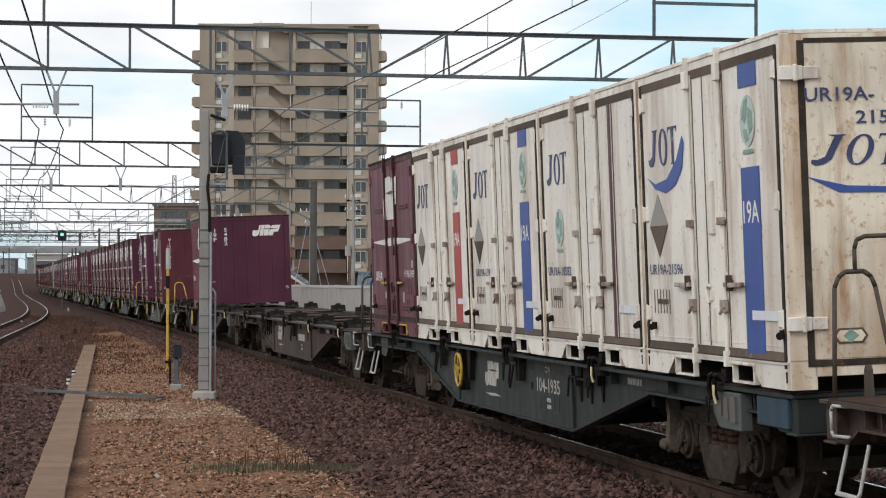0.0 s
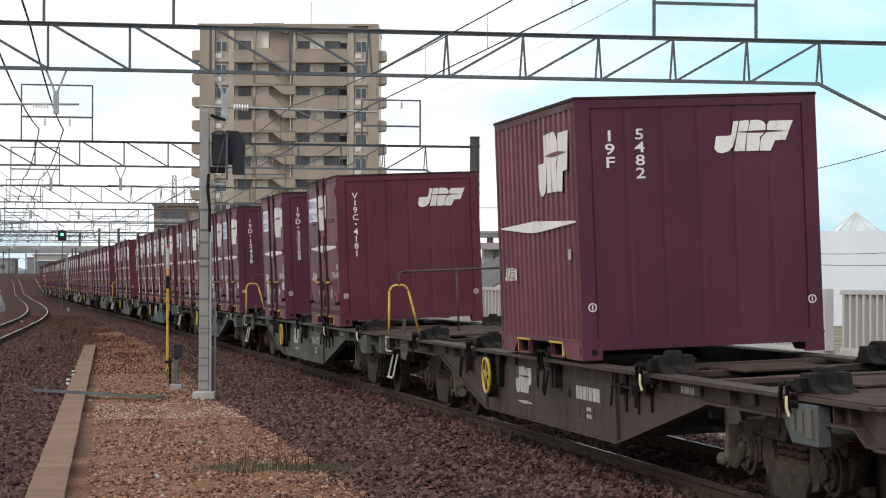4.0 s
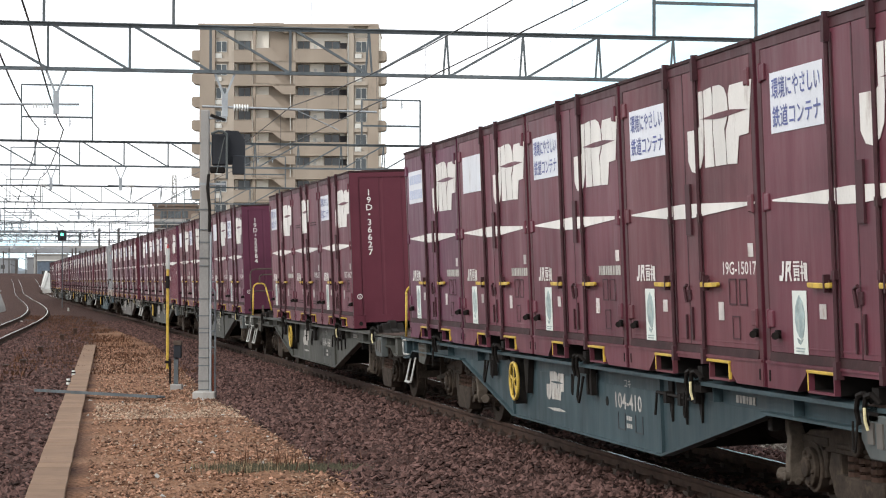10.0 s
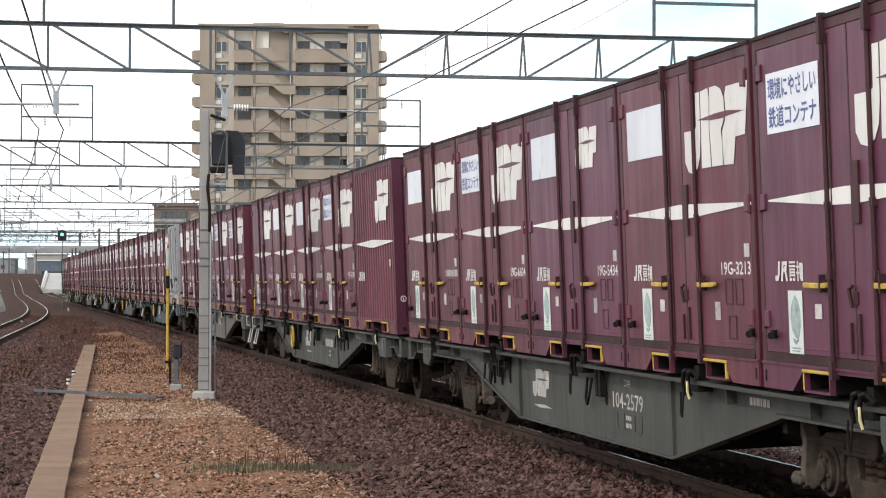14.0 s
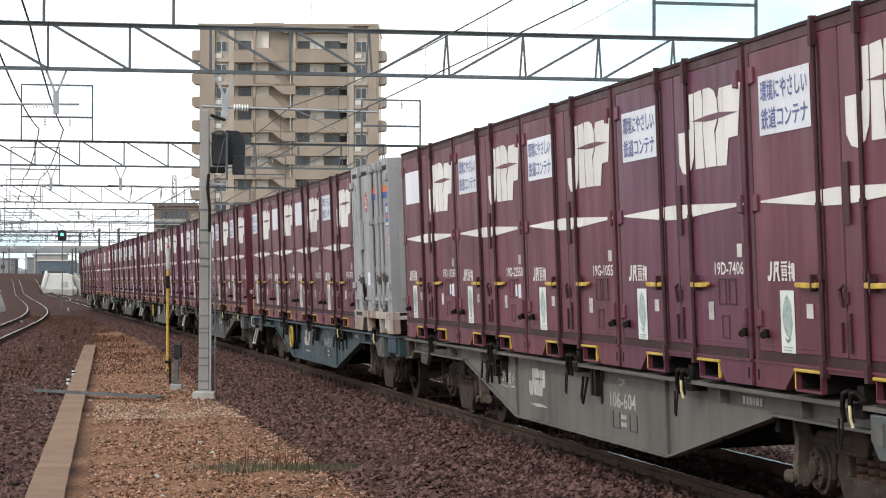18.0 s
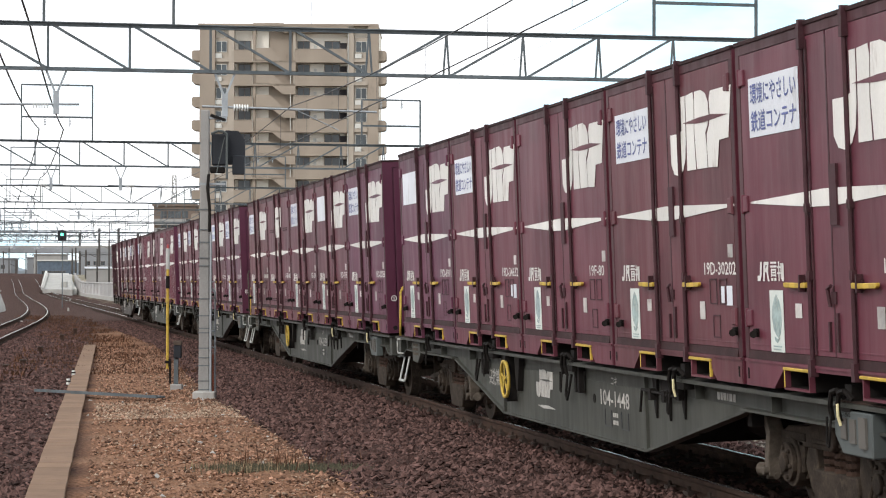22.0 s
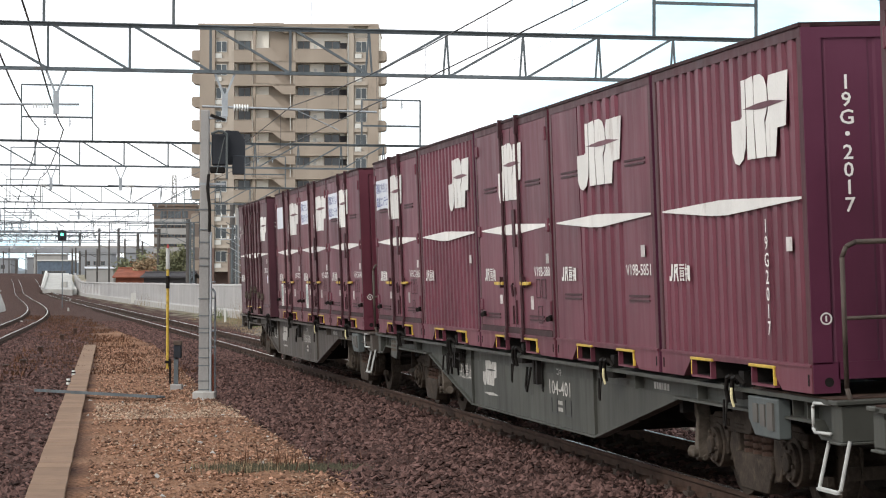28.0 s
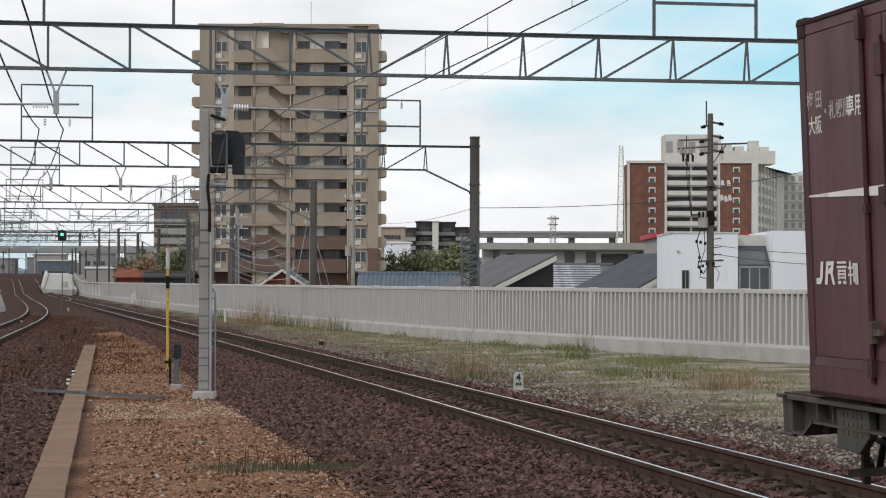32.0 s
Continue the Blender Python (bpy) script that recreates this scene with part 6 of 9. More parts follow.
for k, (x, y, h, n, mt, sp) in enumerate(((-8.897, 112, 1.5, 160, DRY, 0.75), (-9.624, 114, 1.2, 120, DRY, 0.6), (-5.329, 100, 1.0, 110, DRY, 0.6), (-4.444, 97, 0.8, 90, LEAF, 0.5), (-7.638, 108, 0.8, 80, LEAF, 0.5), (-6.969, 106, 0.7, 80, LEAF, 0.5), (0.44, 52, 0.75, 110, DRY, 0.3), (0.76, 50, 0.35, 60, LEAF, 0.3), (3.721, 62, 1.0, 30, LEAF, 0.25), (5.67, 45, 0.6, 120, DRY, 0.35), (6.39, 47, 0.5, 90, DRY, 0.4), (4.931, 50, 0.35, 90, LEAF, 0.4), (3.962, 52, 0.3, 80, LEAF, 0.4), (-13.079, 130, 0.8, 80, LEAF, 0.5), (-23.373, 190, 1.4, 120, DRY, 1.2), (-19.219, 170, 1.4, 120, DRY, 1.0))):
    weed(x, y, h, n, mt, 70 + k, "clump of dry brown weeds" if mt is DRY else "clump of green weeds", sp)
for k in range(6):
    weed(-2.25 + 0.24 * k, 24.3 - 0.12 * (k % 2), 0.1, 300, WEED_DARK, 92 + k, "low green weeds on the gravel path", 0.2, -0.29)
weed(-1.6, 24.6, 0.34, 34, RUST_WEED, 97, "thin dry stems on the gravel path", 0.35, -0.29)
weed(-2.1, 24.3, 0.12, 200, DRY, 96, "short dry grass on the gravel path", 0.3, -0.29)
stones("pale_chippings", "pale chippings spread before the signal mast", PALE_CHIP, 2200, 34.6, 38.9, lambda s: trough_lat(s) + 0.25, lambda s: -3.2 + 0 * s, 0.02, 21)
stones("litter_stones", "scattered pale larger stones on the path", CONCRETE, 46, 20, 45, lambda s: trough_lat(s) - 0.8, lambda s: -3.3 + 0 * s, 0.035, 22)

s_, l_ = patch(16000, 44, 100, -11.0, -6.5, 60, 15)
ok_ = (l_ < trough_lat(s_) - 0.5) & (l_ > -left_gap(s_) + 1.6)
blades("dead_weeds", "rusty brown dead weeds on the ballast bank", RUST_WEED, s_[ok_], l_[ok_], 0.13, 16, w=0.02)
s_, l_ = patch(7000, 50, 125, -5.5, -2.6, 25, 17)
blades("dead_weeds", "rusty brown dead weeds beyond the gravel path", RUST_WEED, s_, l_, 0.08, 18, w=0.02)
# ---- square stubs and fittings beside the second track ----
for x, y, h in ((-9.5, 49.4, 0.2), (-9.7, 52.5, 0.2), (-10.9, 61.5, 0.24), (-12.5, 74.5, 0.26), (-13.6, 84.0, 0.26)):
    b_ = empty("stub_post", pose(x, y, -0.3, 0, 0, 8), label="short square rusty brown stub post beside the ballast", category="post", group="stubs beside the second track")
    part("post", Shape().box(-0.07, 0.07, -0.07, 0.07, 0, h), RUST, b_, bevel=0.01)
    part("cap", Shape().box(-0.085, 0.085, -0.085, 0.085, h, h + 0.02), SLEEPER, b_)
for x, y in ((-7.089, 43.0), (-7.643, 47.0)):
    b_ = empty("cable_fitting", pose(x, y, -0.22), label="small white and black cable fitting by the trough", category="fitting", group="fittings by the trough")
    part("body", Shape().rod((0, 0, 0), (0, 0, 0.11), 0.035, 8), INSUL, b_)
    part("collar", Shape().rod((0, 0, 0.05), (0, 0, 0.075), 0.045, 8), BLACK_IRON, b_)

# ---- far down the line ----
for u, y, v0, w in ((-81.37, 420, 7.236, 0.13), (-76.499, 400, 7.572, 0.12), (-80.844, 430, 5.654, 0.3), (-77.186, 420, 6.818, 0.13), (-73.511, 410, 7.31, 0.13), (-70.243, 430, 7.795, 0.2), (-68.63, 424, 7.922, 0.2), (-66.93, 418, 7.21, 0.22), (-61.378, 390, 7.038, 0.2), (-51.816, 340, 6.529, 0.15), (-48.566, 330, 7.703, 0.16), (-44.863, 320, 7.682, 0.16), (-41.068, 310, 7.188, 0.16)):
    b_ = empty("line_pole", pose(u, y, -0.5), label="dark steel pole far down the line", category="pole", group="far line poles")
    part("shaft", Shape().rod((0, 0, 0), (0, 0, v0 + 0.5), w, 6, w * 0.85), POLE, b_)
    part("bracket", Shape().rod((0, 0, v0 - 0.8), (-1.2, 0, v0 - 0.3), 0.05, 5), POLE, b_)
w_ = empty("retaining_wall", pose(-29.451, 138, -0.4, 0, 0, 6), label="pale low concrete retaining wall beside the second track", category="wall")
part("face", Shape().prism([(0, 0), (2.371, 0), (2.268, 0.55), (1.993, 1.3), (0, 1.45)], "y", 0, 6), CONCRETE, w_)
part("coping", Shape().box(0, 2.028, -0.05, 6, 1.45, 1.53), CONCRETE, w_)
w_ = empty("paved_ramp", pose(0, 0, 0), label="pale concrete ramp at the far bend of the line", category="ramp")
part("slab", Shape().add([(-56.1, 318, 0.52), (-51.9, 318, 0.5), (-60.8, 372, 2.8), (-64.8, 372, 2.8), (-56.1, 318, -0.6), (-51.9, 318, -0.6), (-60.8, 372, -0.6), (-64.8, 372, -0.6)], [(0, 1, 2, 3), (0, 4, 5, 1), (1, 5, 6, 2), (2, 6, 7, 3), (3, 7, 4, 0), (7, 6, 5, 4)]), CONCRETE, w_)
part("kerb", Shape().beam((-56.1, 318, 0.6), (-64.8, 372, 2.9), 0.35, 0.3), CONCRETE, w_)
# service cables between the poles beyond the wall, and stays of a pole
for k in range(7):
    x0, z0, x1, z1 = -13.9 - 0.12 * (k % 3), 4.9 - 0.62 * k * 0.75, -11.2 + 0.35 * k, 4.6 - 0.6 * k * 0.8
    pts = [(x0 + (x1 - x0) * i / 10, 150 + 0.5 * k, z0 + (z1 - z0) * i / 10 - 0.55 * 4 * (i / 10) * (1 - i / 10)) for i in range(11)]
    tagged(part("service_cable", Shape().path(pts, 0.022, 5), GALV), "pale sagging service cable between poles", "cable", "service cables beyond the wall")
for dx in (0.9, 1.5, -1.0):
    tagged(part("stay_wire", Shape().rod((-9.0, 152, 6.2), (-9.0 + dx, 152, 1.0), 0.025, 5), GALV), "pale stay wire of a line pole", "cable", "stays beyond the wall")
w_ = empty("white_plate", pose(-19.715, 105, -0.16, 0, 0, 20), label="small white plate lying between the rails", category="plate")
part("plate", Shape().box(-0.26, 0.26, -0.12, 0.12, 0, 0.05), WHITE_STEP, w_, bevel=0.008)


# ---- the freight train ----
PITCH, FRONT, REAR_SET, SLOT = 20.3733, -7.46993, 0.424, 3.79875
WHEEL_R = 0.43


def gone(t):
    """Metres that the train has run at t seconds."""
    u = t - 16.0
    return 10.144 * u - 0.0154838 * u * u + 5.765e-5 * u ** 3


MOVING, WHEELSETS = [], []
C_LEN, CY, C_H = 3.715, 1.225, 2.54
CX = C_LEN / 2


def on_side(x, z, y=CY):
    return pose(x, y, z, 0, 0, 180)


def on_end(y, z, x=-CX):
    return pose(x, y, z, 0, 0, -90)


def mark_polys(w, h, lean=0.0):
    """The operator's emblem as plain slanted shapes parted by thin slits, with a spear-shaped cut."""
    hook = [(0, .54), (.165, .54), (.2, .57), (.2, 1.0), (.268, 1.0), (.262, .45), (.245, .2), (.2, .06), (.12, 0), (.05, .03), (0, .16)]
    bar = [(.283, 1.0), (.4, 1.02), (.416, .9), (.402, .5), (.416, .05), (.272, .05), (.278, .4)]
    bow = [(.43, 1.02), (.53, 1.02), (.6, .97), (.643, .85), (.65, .66), (.62, .55), (.585, .48), (.6, .3), (.603, .05), (.436, .05), (.414, .5)]
    flag = [(.685, .98), (1.0, .985), (.94, .37), (.8, .36), (.76, .04), (.618, .05), (.608, .3), (.61, .46), (.655, .57), (.67, .7), (.66, .87)]
    cut = [(.225, .655), (.45, .618), (.58, .614), (.945, .65), (.7, .692), (.5, .688)]
    f = lambda pts: [((u - .5) * w + lean * v * h, (v - .5) * h) for u, v in pts]
    return [f(hook), f(bar), f(bow), f(flag)], [f(cut)]


def emblem(parent, m, w, h, back, lean=0.0, mat=None):
    a, c = mark_polys(w, h, lean)
    e = part("emblem", shared(("emb", w, h, lean, mat), lambda: flat(a).mesh("emblem", mat or WHITE_MARK)), None, parent, "white slanted block emblem", m=m)
    part("emblem_cut", shared(("cut", w, h, lean, back.name), lambda: flat(c, 0.006).mesh("emblem_cut", back)), None, e)
    return e


def fitted(text, material, w, h, upright=False):
    """Lettering stretched to a given width and height."""
    key = (text, w, h, material.name, upright, "fitted")
    if key not in LETTERS:
        me = letters(text, 0.2, material, upright).copy()
        co = np.zeros(len(me.vertices) * 3)
        me.vertices.foreach_get("co", co)
        co = co.reshape(-1, 3)
        lo, hi = co.min(0), co.max(0)
        mid = (lo + hi) / 2
        me.transform(Matrix.Diagonal((w / max(hi[0] - lo[0], 1e-3), 1, h / max(hi[2] - lo[2], 1e-3), 1)) @ Matrix.Translation((-mid[0], 0, -mid[2])))
        LETTERS[key] = me
    return LETTERS[key]


def corrugation(x0, x1, n, depth, y, z0, z1):
    """A trapezoid-ribbed sheet along x at y."""
    sh = Shape()
    pts = []
    step = (x1 - x0) / n
    for i in range(n):
        a = x0 + i * step
        pts += [(a, y - depth), (a + step * 0.22, y - depth), (a + step * 0.42, y), (a + step * 0.8, y)]
    pts.append((x1, y - depth))
    vs = [(p[0], p[1], z) for p in pts for z in (z0, z1)]
    fs = [(2 * i, 2 * i + 2, 2 * i + 3, 2 * i + 1) for i in range(len(pts) - 1)]
    return sh.add(vs, fs)


def body_shape(half):
    """The closed box behind doors, sheets and frames."""
    return Shape().box(-half + 0.03, half - 0.03, -CY + 0.03, CY - 0.03, 0.15, C_H - 0.03)


def sill_shape(half):
    """Bottom side rails: feet at the corners with a slot, cut away in the middle, and a ledge along the top."""
    sh = Shape()
    k = half / CX
    for sy in (-1, 1):
        a, b = sorted((sy * (CY - 0.09), sy * (CY - 0.002)))
        for sx in (-1, 1):
            foot = [(sx * (half - 0.01), 0.0), (sx * 1.22 * k, 0.0), (sx * 1.02 * k, 0.13), (sx * 1.0 * k, 0.15), (sx * (half - 0.01), 0.15)]
            sh.prism(foot, "y", a, b)
        sh.box(-half + 0.01, half - 0.01, a, b, 0.15, 0.2)
        sh.box(-half + 0.01, half - 0.01, *sorted((sy * (CY - 0.09), sy * (CY + 0.008))), 0.178, 0.196)
    return sh


def rail_shape(half):
    sh = Shape()
    for sy in (-1, 1):
        sh.box(-half + 0.02, half - 0.02, *sorted((sy * (CY - 0.09), sy * (CY - 0.006))), C_H - 0.1, C_H - 0.02)
    return sh


def end_shape(half):
    """End wall: a shallow ribbed sheet in a flush frame, with an open slot in the sill; local x points out of the end."""
    sh = Shape()
    pts = []
    n = 6
    step = (2 * CY - 0.28) / n
    for i in range(n):
        y = -CY + 0.14 + i * step
        pts += [(-0.02, y), (-0.02, y + 0.025), (-0.01, y + 0.045), (-0.01, y + step - 0.02)]
    pts.append((-0.02, CY - 0.14))
    pts += [(-0.06, CY - 0.14), (-0.06, -CY + 0.14)]
    sh.prism(pts, "z", 0.21, C_H - 0.1)
    sh.box(-0.06, 0.003, -CY + 0.19, CY - 0.19, 0.092, 0.21)
    sh.box(-0.04, 0.002, -CY + 0.01, CY - 0.01, C_H - 0.11, C_H - 0.034)
    for sy in (-1, 1):
        sh.box(-0.04, 0.003, *sorted((sy * (CY - 0.009), sy * (CY - 0.15))), 0.2, C_H - 0.09)
        sh.box(-0.04, 0.003, *sorted((sy * (CY - 0.009), sy * (CY - 0.2))), 0.0, 0.21)
    return sh


def post_shape(half):
    return Shape().box(-0.045, 0.045, -0.04, 0.038, 0.0, C_H - 0.005)


def dress_end(g, half, number, paint, emblem_on=True):
    """The end that faces the viewer: upright number, emblem, corner marks and holes."""
    if number:
        part("end_number", fitted(number.replace("-", "・"), WHITE_MARK, 0.1, 0.118 * len(number), True), None, g, "white upright number", m=on_end(0.905, 1.705, -half + 0.004))
    if emblem_on:
        emblem(g, on_end(-0.54, 2.115, -half + 0.004), 0.76, 0.31, paint, 0.2)
    part("corner_mark", shared("cm", lambda: Shape().ring((0, 0, 0), "y", 0.032, 0.043, 0.003, 20).box(-0.006, 0.006, -0.003, 0.003, -0.02, 0.02).mesh("corner_mark", WHITE_MARK)), None, g, m=on_end(1.11, 0.51, -half - 0.003))
    part("corner_mark", shared("cm", None), None, g, m=on_end(-1.11, 0.51, -half - 0.003))
    hole = shared("endhole", lambda: Shape().rod((0, -0.004, 0), (0, 0.01, 0), 0.033, 12).mesh("corner_hole", BLACK_IRON))
    part("corner_hole", hole, None, g, m=on_end(1.105, 0.076, -half - 0.003))


def common(g, half, paint, end_paint, tag):
    part("body", shared(("body", half, paint.name, tag), lambda: body_shape(half).mesh("body", paint)), None, g)
    part("bottom_sill", shared(("bsill", half, paint.name), lambda: sill_shape(half).mesh("bottom_sill", paint)), None, g)
    # maroon top rail is darkened: roofline shadow painted in with the dark gutter
    part("top_rail", shared(("trail", half, paint.name), lambda: rail_shape(half).mesh("top_rail", MAROON_POST_SHADE if paint not in (CREAM, GREYBOX) else paint)), None, g)
    # end walls take the darker copy, with their shade in the colour
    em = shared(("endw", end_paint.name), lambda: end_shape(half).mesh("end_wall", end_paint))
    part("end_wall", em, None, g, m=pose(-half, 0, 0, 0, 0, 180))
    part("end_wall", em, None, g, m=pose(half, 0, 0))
    light = paint in (CREAM, GREYBOX)
    part("roof", shared(("roof", half, paint.name), lambda: Shape().box(-half, half, -CY - 0.004, CY + 0.004, C_H - 0.032, C_H).box(-half + 0.2, half - 0.2, -CY + 0.25, CY - 0.25, C_H, C_H + 0.012).mesh("roof", paint if light else GRIME_SHADE_RAIL, bevel=0.004)), None, g)
    # maroon corner posts carry the seam shade in their darker colour
    pm = shared(("post", paint.name), lambda: post_shape(half).mesh("corner_post", paint if light else MAROON_POST_SHADE, bevel=0.008))
    for sx, sy in ((-1, -1), (-1, 1), (1, 1)):
        part("corner_post", pm, None, g, m=pose(sx * (half - 0.045), sy * (CY - 0.045), 0))
    part("foot_slots", shared(("slots", half), lambda: Shape().box(-half + 0.06, -half + 0.085, CY - 0.01, CY + 0.002, 0.05, 0.13).box(half - 0.085, half - 0.06, CY - 0.01, CY + 0.002, 0.05, 0.13).mesh("foot_slots", BLACK_IRON)), None, g)


def pockets(g, half, rim, wall=None):
    """Fork pockets under the side: steel boxes open to the front, their inner shade painted black, with worn yellow
    lips.
    """
    k = half / CX
    box = wall or rim
    edge = shared(("pocket", box.name), lambda: Shape().box(-0.26, 0.26, -0.03, 0.012, 0.006, 0.022).box(-0.26, -0.242, -0.03, 0.012, 0.022, 0.15).box(0.242, 0.26, -0.03, 0.012, 0.022, 0.15).mesh("fork_pocket", box))
    # inside is coloured black to carry the shade of the recess
    lining = shared("pocketshade", lambda: Shape().box(-0.258, 0.258, -0.4, -0.03, 0.008, 0.022).box(-0.258, -0.244, -0.4, -0.03, 0.022, 0.15).box(0.244, 0.258, -0.4, -0.03, 0.022, 0.15).box(-0.258, 0.258, -0.41, -0.4, 0.0, 0.15).box(-0.258, 0.258, -0.4, -0.03, 0.14, 0.15).mesh("pocket_lining", BLACK_IRON))
    lip = shared(("lip", rim.name), lambda: Shape().box(-0.3, 0.27, -0.01, 0.02, 0.142, 0.164).box(0.245, 0.262, -0.01, 0.016, 0.02, 0.142).mesh("pocket_lip", rim, bevel=0.004))
    for x in (-0.82 * k, 0.70 * k):
        p = part("fork_pocket", edge, None, g, "steel fork pocket", m=pose(x, CY - 0.004, 0))
        part("pocket_lining", lining, None, p)
        part("pocket_lip", lip, None, p, "worn painted lip", m=pose(0, 0, 0) if x > 0 else Matrix.Diagonal((-1, 1, 1, 1)))


def glyph(x0, strokes):
    """Small plain bars inside a square of writing; strokes are (x, z, width, height)."""
    return [[(x0 + a - b / 2, c - d / 2), (x0 + a + b / 2, c - d / 2), (x0 + a + b / 2, c + d / 2), (x0 + a - b / 2, c + d / 2)] for a, c, b, d in strokes]


def operator_polys():
    """Four blocks of writing as plain bars: two slanted, two dense."""
    out = [[(-.285, -.068), (-.225, -.068), (-.195, -.03), (-.18, .07), (-.215, .07), (-.232, -.03), (-.285, -.03)],
           [(-.165, -.07), (-.13, -.07), (-.105, .07), (-.135, .07)], [(-.13, .07), (-.125, .045), (-.05, .045), (-.03, .07)], [(-.06, .045), (-.03, .07), (-.05, .0), (-.115, -.005), (-.115, .015)], [(-.085, 0), (-.055, 0), (-.025, -.07), (-.055, -.07)]]
    out += glyph(.075, [(0, .062, .12, .014), (0, .035, .13, .014), (0, .012, .09, .012), (0, -.008, .09, .012), (0, -.028, .09, .012), (-.046, -.01, .014, .06), (.046, -.01, .014, .06), (-.035, -.057, .04, .02), (.035, -.057, .04, .02)])
    out += glyph(.225, [(-.035, 0, .016, .14), (-.035, .03, .06, .014), (-.035, -.012, .06, .014), (.03, .05, .06, .014), (.012, .0, .014, .11), (.036, -.008, .014, .12), (.058, -.01, .016, .12)])
    return out


def side_writing(g, number, x_num=-1.37, eco=True, extra=0):
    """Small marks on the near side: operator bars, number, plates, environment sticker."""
    part("operator_name", shared("opn", lambda: flat(operator_polys()).mesh("operator_name", WHITE_MARK)), None, g, "white writing as plain bars", m=on_side(1.22, 0.84, CY - 0.006))
    if number:
        part("side_number", fitted(number, WHITE_MARK, 0.089 * len(number), 0.1), None, g, "white container number", m=on_side(x_num, 0.868, CY - 0.008))
    else:
        part("side_number", shared("numbars", lambda: flat(bars([.03, .07, .07, .04, .07, .07, .07, .07, .07], .085, .025)).mesh("side_number", WORN_MARK)), None, g, "worn white number", m=on_side(x_num, 0.868, CY - 0.006))
    part("plate", shared("plate1", lambda: flat(rect(.12, .1)).mesh("plate", PLATE)), None, g, m=on_side(-1.66, 1.0, CY - 0.006))
    part("plate", shared("plate2", lambda: flat(rect(.13, .1)).mesh("plate", PLATE)), None, g, m=on_side(.64, 0.565, CY - 0.006))
    part("plate", shared("plate3", lambda: flat(rect(.13, .14)).mesh("plate", PLATE)), None, g, m=on_side(-.9, 0.54, CY - 0.006))
    if extra:
        part("data_plate", shared("dplate", lambda: flat(rect(.15, .15) + [[(-.2, -.07), (-.12, -.07), (-.12, .07), (-.2, .07)]]).mesh("data_plate", STICKER)), None, g, "white data plate", m=on_side(-1.6, 0.66, CY - 0.006))
    part("data_panel", shared("datap", lambda: flat([q2 for q, zz, hh in ((-.2, .0, .1), (.05, .0, .1), (-.14, -.27, .09)) for q2 in ([(q - .09, zz - hh), (q - .078, zz - hh), (q - .078, zz + hh), (q - .09, zz + hh)], [(q + .078, zz - hh), (q + .09, zz - hh), (q + .09, zz + hh), (q + .078, zz + hh)], [(q - .078, zz + hh - .012), (q + .078, zz + hh - .012), (q + .078, zz + hh), (q - .078, zz + hh)], [(q - .078, zz - hh), (q + .078, zz - hh), (q + .078, zz - hh + .012), (q - .078, zz - hh + .012)])]).mesh("data_panel", MAROON_DARK)), None, g, m=on_side(-1.4, 0.69, CY - 0.005))
    if eco:
        st = part("environment_sticker", shared("eco", lambda: flat(rect(.29, .44)).mesh("environment_sticker", STICKER_CREAM)), None, g, "cream sticker with a pale green map shape", m=on_side(1.106, 0.485, CY - 0.006))
        part("map_shape", shared("ecomap", lambda: flat([[(.0, .19), (.06, .15), (.1, .08), (.1, -.02), (.07, -.09), (.03, -.12), (-.02, -.1), (-.07, -.06), (-.1, .02), (-.085, .1), (-.04, .16)], [(-.06, -.11), (.04, -.135), (.06, -.115), (.0, -.155), (-.05, -.14)], [(-.09, -.185), (.09, -.185), (.09, -.175), (-.09, -.175)], [(-.09, -.205), (.07, -.205), (.07, -.196), (-.09, -.196)]], 0.005).mesh("map_shape", STICKER_GREEN)), None, st, m=pose(0, -0.001, 0))


def stripe_mark(g, y=CY - 0.006, x0=1.6, x1=-1.8):
    part("stripe", shared(("stripe", x0, x1), lambda: flat([[(-x0, 1.34), (-.3, 1.275), (.12, 1.27), (-x1, 1.335), (-x1, 1.352), (.3, 1.385), (-.05, 1.39), (-x0, 1.352)]]).mesh("stripe", WHITE_MARK)), None, g, "white spear-shaped stripe", m=pose(0, y, 0, 0, 0, 180))


ROD_A, ROD_B, DOOR_SEAM = 0.356, -0.463, -0.055


